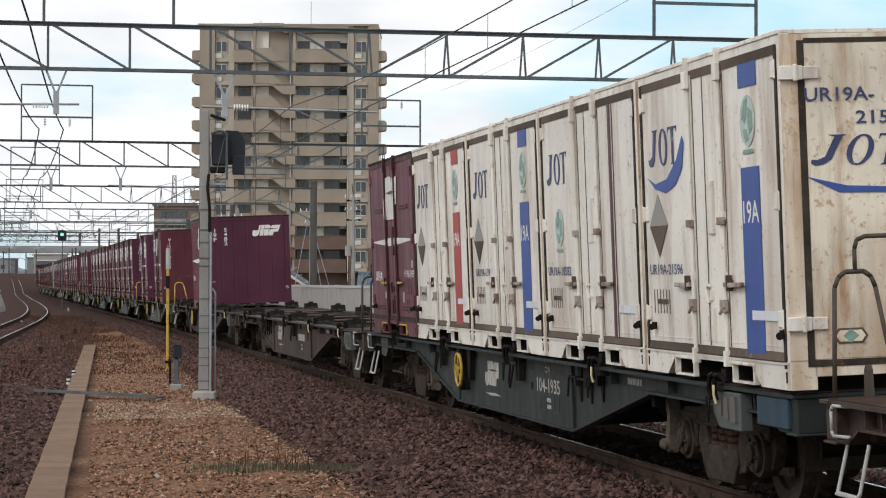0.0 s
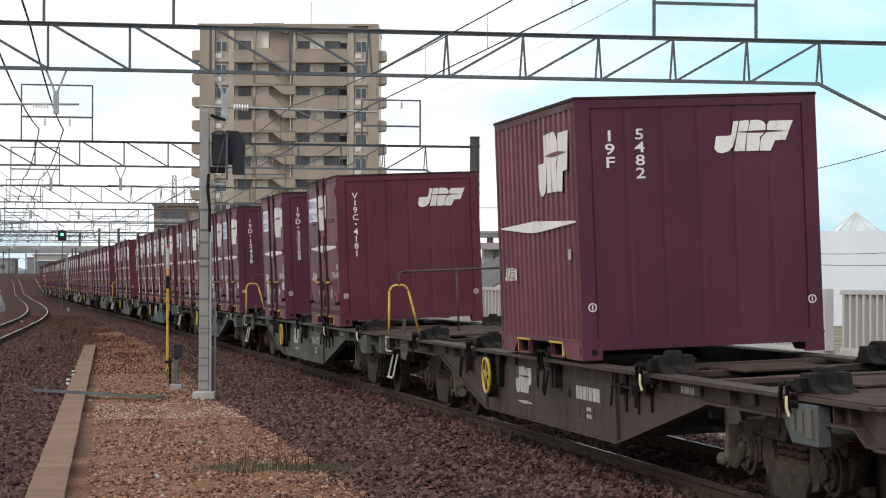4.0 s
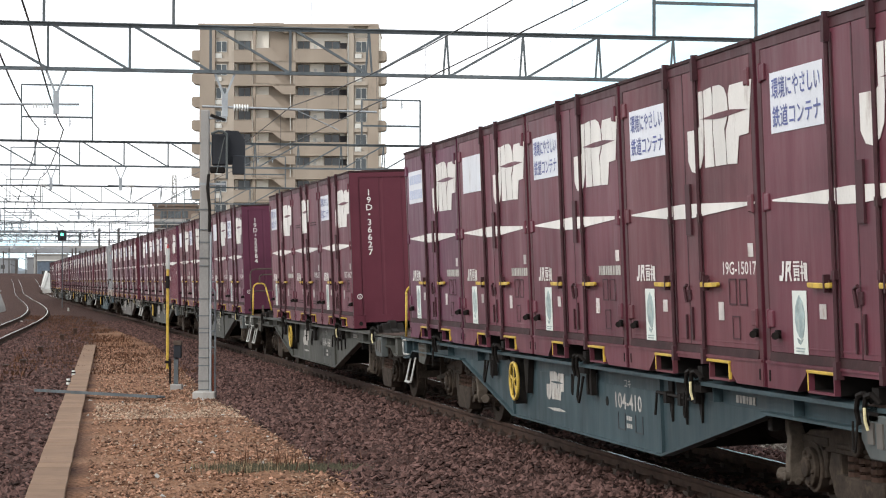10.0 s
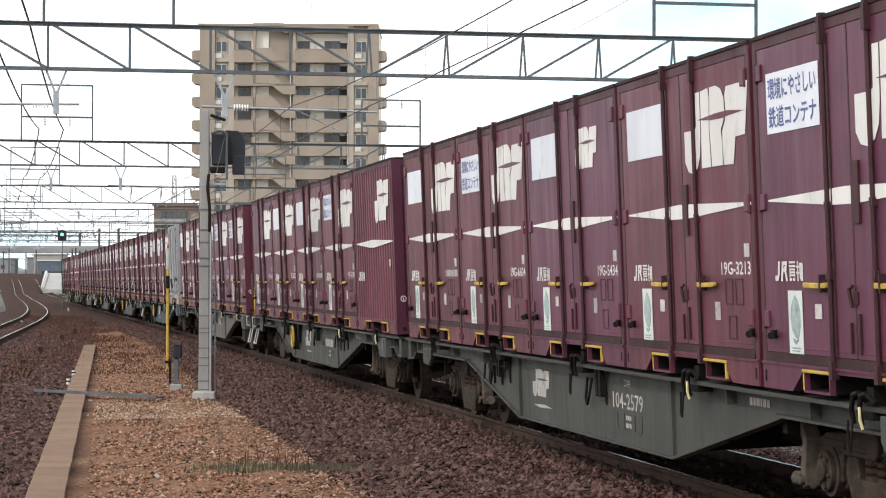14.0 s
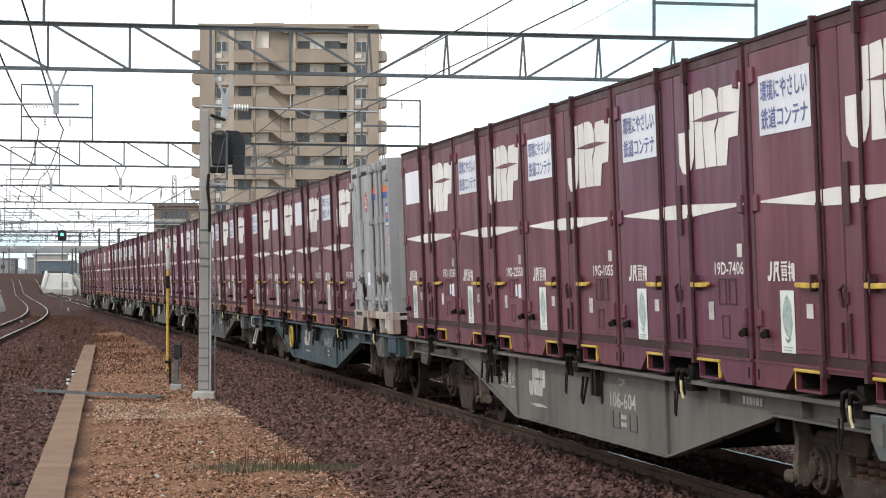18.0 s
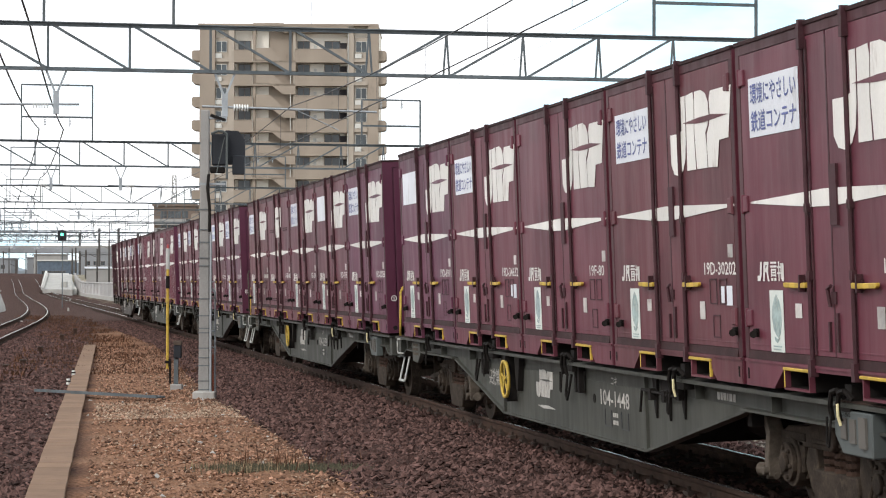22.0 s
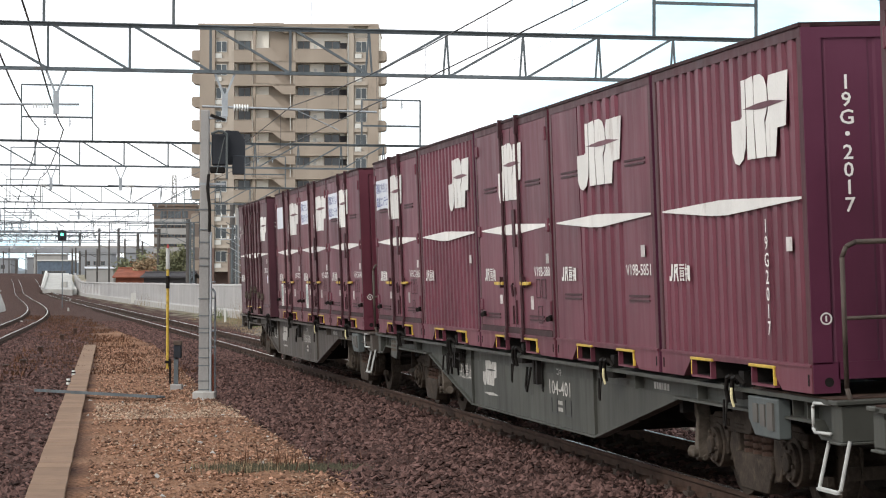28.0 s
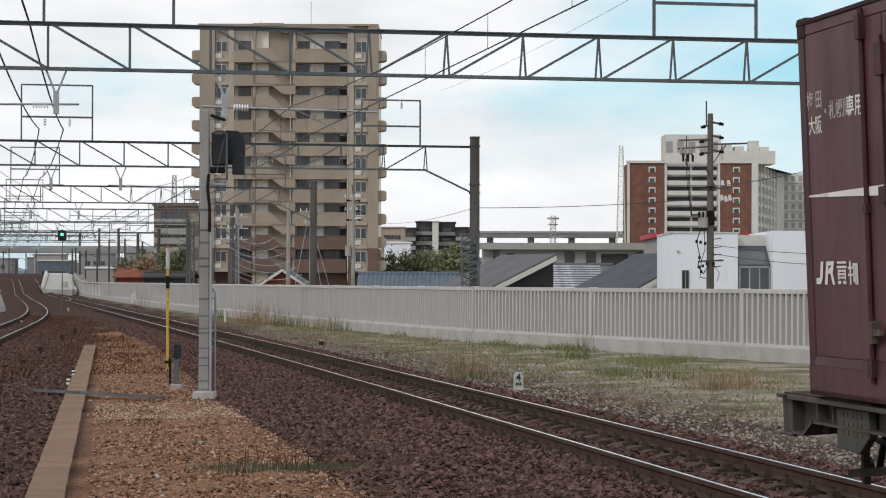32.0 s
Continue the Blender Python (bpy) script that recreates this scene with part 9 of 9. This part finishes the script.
def wagon(n, place, paint, number, turned, slots, notice=False):
    blue = paint in (WAGON_BLUE, WAGON_SLATE)
    g = empty("flat_wagon", label=("blue-grey" if blue else "rusty brown" if paint is WAGON_BROWN else "warm grey" if paint is WAGON_PALE else "dirty grey") + (" empty" if not slots else " loaded") + " container flat wagon on two bogies", category="wagon", group="wagons of the train")
    pn = paint.name
    part("side_sill", shared(("sill", pn), lambda: side_sill_mesh(paint)), None, g)
    belly = [(-5.88, .83), (5.88, .83), (5.88, .80), (3.0, .29), (-3.0, .29), (-5.88, .80)]
    bm_ = shared(("belly", pn), lambda: Shape().prism(belly, "y", -0.015, 0.015).prism([(-3.0, .28), (3.0, .28), (3.0, .3), (-3.0, .3)], "y", -0.07, 0.05).beam((-3.0, 0, .29), (-5.88, 0, .81), 0.11, 0.025).beam((3.0, 0, .29), (5.88, 0, .81), 0.11, 0.025).box(-3.02, -2.98, 0, 0.045, .3, .96).box(2.98, 3.02, 0, 0.045, .3, .96).mesh("belly_plate", paint))
    for y in (1.06, -1.06):
        part("belly_plate", bm_, None, g, m=pose(0, y, 0))
    part("centre_sill", shared(("csill", pn), lambda: Shape().box(-9.9, 9.9, -0.2, 0.2, 0.62, 0.95).mesh("centre_sill", paint)), None, g)
    part("underframe", shared("under", underframe_mesh), None, g, "dark cross members and brake cylinder")
    part("end_beam", shared(("ebeam", pn), lambda: Shape().box(-0.1, 0.1, -1.16, 1.16, 0.72, 0.968).box(-0.12, 0.12, -1.2, 1.2, 0.968, 1.0).box(-0.12, 0.12, -1.18, 1.18, 0.70, 0.72).box(-0.5, -0.1, 0.75, 1.04, 0.74, 0.98).mesh("end_beam", BOGIE if paint is WAGON_PALE else paint, bevel=0.006)), None, g, m=pose(9.8, 0, 0))
    part("end_beam", shared(("ebeam", pn), None), None, g, m=pose(-9.8, 0, 0, 0, 0, 180))
    # deck: cross bearers, long members and plates; open between
    bearer = shared(("bearer", pn), lambda: Shape().box(-0.09, 0.09, -1.1, 1.1, 0.86, 0.985).mesh("cross_bearer", paint))
    for x in np.arange(-8.4, 8.5, 1.4):
        if min(int((float(x) + 10.0) / SLOT), 4) not in slots:
            part("cross_bearer", bearer, None, g, m=pose(float(x), 0, 0))
    dk = shared("deckend", lambda: Shape().box(-0.85, 0.85, -1.18, 1.18, 0.985, 1.012).mesh("end_deck", DECK, bevel=0.004))
    for x in (-8.95, 8.95):
        part("end_deck", dk, None, g, "worn brown deck plate", m=pose(x, 0, 0))
    dm = shared("deckboard", lambda: Shape().box(-0.6, 0.6, -0.42, 0.42, 0.985, 1.005).mesh("deck_board", DECK, bevel=0.004))
    for x in (-7.0, -4.2, -1.4, 1.4, 4.2, 7.0):
        if min(int((x + 10.0) / SLOT), 4) not in slots:
            part("deck_board", dm, None, g, "worn brown deck plate", m=pose(x, 0, 0))
    ear = shared("ear", lambda: Shape().prism([(-.42, 0), (.42, 0), (.36, .045), (.2, .06), (.15, .17), (.1, .19), (-.1, .19), (-.14, .07), (-.36, .04)], "y", -0.05, 0.05).prism([(-.3, 0), (.3, 0), (.14, .06), (.1, .15), (-.08, .15), (-.12, .06)], "y", -0.16, 0.16).mesh("guide_ear", BLACK_IRON, bevel=0.01))
    first = (REAR_SET if turned else 0.0) - 10.0 + CX
    for k in range(5):
        if k not in slots:
            for y in (-0.95, 0.95):
                part("guide_ear", ear, None, g, "black container guide", m=pose(first + SLOT * k - 0.1, y, 1.0))
    tip = shared("locktip", lambda: Shape().path([(0.0, 0.1, 0.02), (-0.03, 0.11, -0.06), (-0.05, 0.1, -0.12)], 0.011, 6).mesh("lever_tip", LEVER_TIP))
    for k in range(5):
        lk = part("side_lock", shared("sidelock", chain_lock_mesh), None, g, "black container lock", m=pose(first + SLOT * k - 0.06, 1.18, 1.0))
        if k in (0, 1):
            part("lever_tip", tip, None, lk, "pale yellow lever tip", m=pose(-0.12, 0, -0.02))
    for x in (-7.1, 7.1):
        bogie(g, x)
    part("air_tank", shared("tank", lambda: Shape().rod((-0.6, 0, 0), (0.6, 0, 0), 0.17, 14).mesh("air_tank", BLACK_IRON)), None, g, m=pose(4.3, 0.55, 0.62))
    part("brake_pipe", shared("pipe", lambda: Shape().path([(-9.9, 0.45, 0.62), (-8.6, 0.5, 0.58), (8.6, 0.5, 0.58), (9.9, 0.45, 0.62)], 0.025, 6).mesh("brake_pipe", BLACK_IRON)), None, g)
    cp = shared("coupler", lambda: Shape().box(-0.05, 0.32, -0.09, 0.09, -0.1, 0.1).prism([(0.3, -.14), (.44, -.14), (.46, -.02), (.38, .04), (.44, .13), (.3, .15)], "z", -0.15, 0.15).mesh("coupler", BOGIE, bevel=0.015))
    hose = shared("hose", lambda: Shape().path([(0, 0, 0), (0.1, 0.02, -0.1), (0.2, 0.03, -0.32), (0.3, 0.03, -0.36), (0.4, 0.03, -0.26)], 0.028, 6).mesh("brake_hose", BLACK_IRON, smooth=True))
    for sx in (-1, 1):
        r = 0 if sx > 0 else 180
        part("coupler", cp, None, g, m=pose(sx * 9.8, 0, 0.8, 0, 0, r))
        part("brake_hose", hose, None, g, m=pose(sx * 9.8, 0.38, 0.72, 0, 0, r))
        part("brake_hose", hose, None, g, m=pose(sx * 9.75, -0.4, 0.72, 0, 0, r))
        part("brake_rigging", shared("rig", lambda: Shape().beam((-0.5, 0, .55), (0.9, 0, .4), 0.05, 0.06).rod((0.1, 0.0, 0.5), (0.1, 0.0, 0.2), 0.03).beam((0.6, 0, 0.75), (0.6, 0, 0.35), 0.05, 0.05).mesh("brake_rigging", BOGIE)), None, g, m=pose(sx * 8.9, 0.7, 0, 0, 0, r) @ pose(0, 0 if sx > 0 else 1.4, 0))
    vb = part("valve_box", shared("valve", lambda: Shape().prism([(-.34, .95), (.34, .95), (.34, .78), (.2, .66), (-.34, .66)], "y", 0, 0.1).mesh("valve_box", PALE_BLUE, bevel=0.008)), None, g, "pale blue-grey valve box", m=pose(-8.38, 1.1, 0))
    part("valve_ribs", shared("vribs", lambda: Shape().box(-0.26, -0.14, 0.1, 0.118, 0.72, 0.92).box(-0.06, 0.04, 0.1, 0.112, 0.74, 0.9).box(0.1, 0.2, 0.1, 0.112, 0.76, 0.9).mesh("valve_ribs", WAGON_PALE)), None, vb)
    if blue:
        part("corner_box", shared("bcorner", lambda: Shape().box(-0.34, 0.34, -0.02, 0.02, 0.74, 0.96).mesh("corner_box", BRIGHT_BLUE, bevel=0.01)), None, g, "bright blue end plate", m=pose(-9.42, 1.17, 0))
    cb = part("card_box", shared("card", lambda: Shape().prism([(-.3, .95), (.3, .95), (.3, .68), (-.1, .66), (-.3, .78)], "y", 0, 0.06).mesh("card_box", paint if paint is WAGON_PALE else WAGON_GREY, bevel=0.006)), None, g, "grey plate with worn writing", m=pose(8.55, 1.08, 0))
    part("card_lines", shared("cardl", lambda: flat([[(a, c + dz) for a, c in q] for dz in (.06, 0, -.06) for q in bars([.07, .06, .08, .05, .06], .035, .02)], 0.004).mesh("card_lines", BOGIE_PALE)), None, cb, m=on_side(0.02, 0.85, 0.062))
    if n == -6:
        tail_rail(g, -9.78, RAIL_BROWN, 1)
    elif turned:
        head_rail(g, -9.86)
    else:
        tail_rail(g, 9.72, RAIL_BROWN if n < -6 else YELLOW)
        bw = part("brake_wheel", shared("bwheel", lambda: Shape().ring((0, 0, 0), "y", 0.185, 0.215, 0.016, 28).mesh("brake_wheel", YELLOW, smooth=True)), None, g, "yellow spoked hand brake wheel", m=pose(2.45, 1.2, 0.7))
        part("spokes", shared("bspoke", lambda: wheel_spokes()), None, bw)
        part("wheel_bracket", shared("wbrk", lambda: Shape().box(-0.05, 0.05, -0.13, 0.0, -0.25, 0.26).prism([(.3, .26), (.6, .26), (.45, -.2), (.38, -.2)], "y", -0.12, -0.09).prism([(-.5, .26), (-.25, .26), (-.3, -.1), (-.38, -.12)], "y", -0.12, -0.06).mesh("wheel_bracket", BLACK_IRON)), None, bw)
    # markings on the belly plate
    y = 1.077
    xe, xn = (2.0, -1.5) if turned else (1.0, -1.86)
    emblem(g, on_side(xe, 0.70, y), 0.8, 0.3, paint, mat=WORN_MARK)
    part("underline", shared("underl", lambda: flat([[(-.42, -.005), (-.1, -.028), (.42, -.012), (.1, .012)]]).mesh("underline", WORN_MARK)), None, g, m=on_side(xe - 0.03, 0.47, y))
    if number:
        part("class_code", fitted("コキ", WORN_MARK, 0.22, 0.08), None, g, "worn white class code", m=on_side(xn, 0.86, y))
        part("wagon_number", fitted(number, WORN_MARK, 0.13 * len(number), 0.15), None, g, "white wagon number", m=on_side(xn, 0.69, y))
    else:
        part("wagon_number", shared("wnum", lambda: flat(bars([.1, .12, .12, .05, .12, .12, .12], .13, .03)).mesh("wagon_number", WORN_MARK)), None, g, "worn white number", m=on_side(xn, 0.69, y))
    part("data_frame", shared("dframe", lambda: flat([q2 for q in (-.3, .3) for q2 in ([(q - .13, -.08), (q - .11, -.08), (q - .11, .08), (q - .13, .08)], [(q + .11, -.08), (q + .13, -.08), (q + .13, .08), (q + .11, .08)], [(q - .11, -.08), (q + .11, -.08), (q + .11, -.07), (q - .11, -.07)])]).mesh("data_frame", BLACK_MARK)), None, g, m=on_side(xn - 0.05, 0.5, y))
    part("data_lines", shared("dlines", lambda: flat([[(a, c + dz) for a, c in q] for dz in (.04, -.03) for q in bars([.05, .04, .05], .04, .02)]).mesh("data_lines", WORN_MARK)), None, g, m=on_side(xn - 0.02, 0.5, y))
    part("drain_hole", shared("drain", lambda: Shape().rod((0, -0.01, 0), (0, 0.004, 0), 0.045, 12).mesh("drain_hole", BLACK_IRON)), None, g, m=pose(xn + 0.76, y, 0.66))
    part("brake_gear", shared("bgear", brake_gear_mesh), None, g, "black release gear", m=pose(-3.3, 1.075, 0) if not turned else pose(4.4, 1.075, 0))
    if notice:
        part("notice", letters("突放禁止", 0.2, WORN_MARK), None, g, "white painted warning", m=on_side(3.5, 0.66, y + 0.002))
    part("route_mark", shared("rmark", lambda: flat(bars([.06, .05, .07, .03, .07, .06], .06, .025)).mesh("route_mark", WORN_MARK)), None, g, "worn white writing", m=on_side(-5.3, 0.885, 1.075))
    for x in (-0.3, 4.3):
        part("hanging_hook", shared("hook", lambda: Shape().path([(0, 0, 0), (0.03, 0.03, -0.18), (0.1, 0.03, -0.26), (0.16, 0.03, -0.2), (0.18, 0, 0)], 0.014, 5).box(-0.5, -0.42, 0, 0.05, -0.16, 0.1).box(-0.36, -0.3, 0, 0.05, -0.16, 0.1).mesh("hanging_hook", BLACK_IRON)), None, g, m=pose(x, 1.1, 0.86))
    MOVING.append((g, place, 0.0))
    return g


def wheel_spokes():
    sh = Shape().rod((0, -0.02, 0), (0, 0.02, 0), 0.035, 10)
    for i in range(5):
        a = 2 * math.pi * i / 5 + 0.3
        sh.beam((0, 0, 0), (0.19 * math.cos(a), 0, 0.19 * math.sin(a)), 0.016, 0.022)
    return sh.mesh("spokes", YELLOW)


# wagons from the head: number, paint, loads by slot (kind, side number, end number, sticker)
S, V, G = "standard", "vented", "ribbed"
TRAIN = {
    -8: ("", "brown", {}),
    -7: ("104-1935", "slate", {0: ("cream", "UR19A-21596", BAND_BLUE, True), 1: ("cream", "UR19A-10582", None, False), 2: ("cream", "UR19A-139", BAND_BLUE, False), 3: ("cream", "", RED_MARK, False), 4: (V, "V19B-5999", None, "none")}),
    -6: ("", "brown", {}),
    -5: ("", "brown", {2: (G, "", "split", "")}),
    -4: ("104-1092", "grey", {1: (V, "V19C-4181", "V19C-4181", "text"), 3: (S, "19D-30268", "19D-30268", "text")}),
    -3: ("104-95", "grey", {0: (S, "19D-12438", "19D-12438", "text"), 1: (S, "19D-24669", None, "text"), 2: (S, "", None, "text"), 3: (S, "19D-21679", None, "text"), 4: (V, "V19C-4317", None, "text")}),
    -2: ("104-410", "blue", {0: (S, "19D-25523", "19D-25523", "text"), 1: (S, "19G-15017", None, "text"), 2: (S, "", None, "text"), 3: (S, "", None, "blank"), 4: (S, "", None, "faded")}),
    -1: ("104-1661", "grey", {1: (S, "19D-36627", "19D-36627", "text"), 2: (V, "V19B-327", None, "none"), 3: (S, "", None, "text")}),
    0: ("104-2579", "grey", {0: (S, "19D-22984", "19D-22984", "text"), 1: (S, "19G-3213", None, "blank"), 2: ("small", "19G-5434", None, "blank"), 3: (S, "19G-6604", None, "text"), 4: (S, "", None, "blank")}),
    1: ("", "grey", {0: (G, "", None, ""), 1: (S, "19F-5189", None, "text"), 2: (S, "", None, "blank"), 3: (S, "19G-3582", None, "blank"), 4: (S, "19F-1613", None, "none")}),
    2: ("106-604", "pale", {0: (S, "19D-36667", "19D-36667", "text"), 1: (S, "19D-7406", None, "text"), 2: (S, "19G-1055", None, "text"), 3: (S, "19D-22550", None, "text"), 4: (S, "19D-18280", None, "blank")}),
    3: ("104-957", "blue", {0: ("grey", "", None, ""), 1: (S, "19G-9075", None, "text"), 2: (S, "19G-3277", None, "blank"), 3: (S, "19D-14666", None, "blank"), 4: (S, "19G-17767", None, "text")}),
    4: ("104-1448", "grey", {0: (S, "19D-24653", "19D-24653", "text"), 1: (S, "19D-30202", None, "text"), 2: (S, "19F-80", None, "none"), 3: (S, "19D-34632", None, "text"), 4: (S, "19D-6911", None, "blank")}),
    5: ("104-2359", "grey", {0: (S, "19D-20056", "19D-20056", "text"), 1: (S, "19D-1718", None, "blank"), 2: (S, "19D-204", None, "text"), 3: (V, "V19B-6480", None, "none"), 4: (S, "", None, "text")}),
    6: ("", "grey", {0: (S, "19D-24504", "19D-24504", "text"), 1: (S, "19D-35734", None, "faded"), 2: (S, "19D-30783", None, "text"), 3: (S, "19G-16226", None, "text"), 4: (S, "", None, "text")}),
    7: ("104-401", "grey", {0: (G, "19G2017", "19G-2017", ""), 1: ("half", "V19B-5851", None, ""), 2: (V, "V19B-388", None, "none"), 3: (G, "", None, ""), 4: (V, "V19C-2406", None, "text")}),
    8: ("106-508", "dun", {0: (V, "V19C-5048", "V19C-5048", "text"), 1: (S, "19D-32273", None, "text"), 2: (S, "19F-7076", None, "blank")}),
}
TURNED = (-6, 0, 2, 6, 7, 8)
PURPLE = {(1, 4), (-4, 3), (-3, 0), (2, 1), (0, 0), (0, 2), (4, 4), (5, 0), (6, 0), (-2, 4)}
DUSKY = {(8, 2), (7, 2), (-3, 2), (3, 3), (5, 4), (6, 2), (-2, 1), (4, 1), (8, 1), (0, 4)}
NOTICE = (-1, 2, 3, 4, 7, 8)


def build_train():
    for n, (number, colour, loads) in TRAIN.items():
        head = FRONT + PITCH * n
        turned = n in TURNED
        slots = set(loads) | ({3, 4} if n == 8 else set())
        wagon(n, head + 10.0, {"blue": WAGON_BLUE, "brown": WAGON_BROWN, "pale": WAGON_PALE, "slate": WAGON_SLATE, "dun": WAGON_DUN, "grey": WAGON_GREY}[colour], number, turned, slots, n in NOTICE)
        for k, (kind, num, end, sticker) in loads.items():
            at = head + (REAR_SET if turned and n != -6 else 0.0) + (0.1 if n == -5 else 0.0) + SLOT * k + CX
            if k == 0 and end is None and kind not in ("cream", "grey"):
                end = ""
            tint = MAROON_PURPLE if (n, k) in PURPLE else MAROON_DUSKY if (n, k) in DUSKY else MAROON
            # end tint is the side maroon with the end's shade painted in
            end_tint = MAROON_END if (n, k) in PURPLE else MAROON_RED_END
            words = {"purple_maroon_paint": "purple-tinged maroon", "dusky_maroon_paint": "dusky brownish maroon", "maroon_paint": "maroon"}[tint.name]
            if kind == S:
                standard(at, num, end, sticker, label=words + " steel container with side doors and white stripe", paint=tint, end_paint=end_tint)
            elif kind == "small":
                standard(at, num, end, sticker, wide=False, label="purple-tinged maroon container with a small white emblem", paint=MAROON_PURPLE, end_paint=MAROON_END)
            elif kind == V:
                vented(at, num, end, sticker)
            elif kind == G:
                corrugated(at, num, end, split_end=end == "split")
            elif kind == "half":
                corrugated(at, num, end, half_ribs=True)
            elif kind == "cream":
                cream_box(at, num, end, end=bool(sticker), word=NAVY, sign=k != 1)
            elif kind == "grey":
                grey_box(at)
    long_box(174.65 - 2.95)


build_train()


# ---- what moves: the train runs along the main track, its wheels turn ----
def motions():
    times = [float(t) for t in range(0, 33)]
    for ob, place, z in MOVING:
        walk(ob, [(t, rail_pose(place - gone(t)) @ pose(0, 0, z)) for t in times])
    for ob, dx in WHEELSETS:
        walk(ob, [(k / 30.0, pose(dx, 0, WHEEL_R, 0, -math.degrees(gone(k / 30.0) / WHEEL_R), 0)) for k in range(0, 961)])


motions()
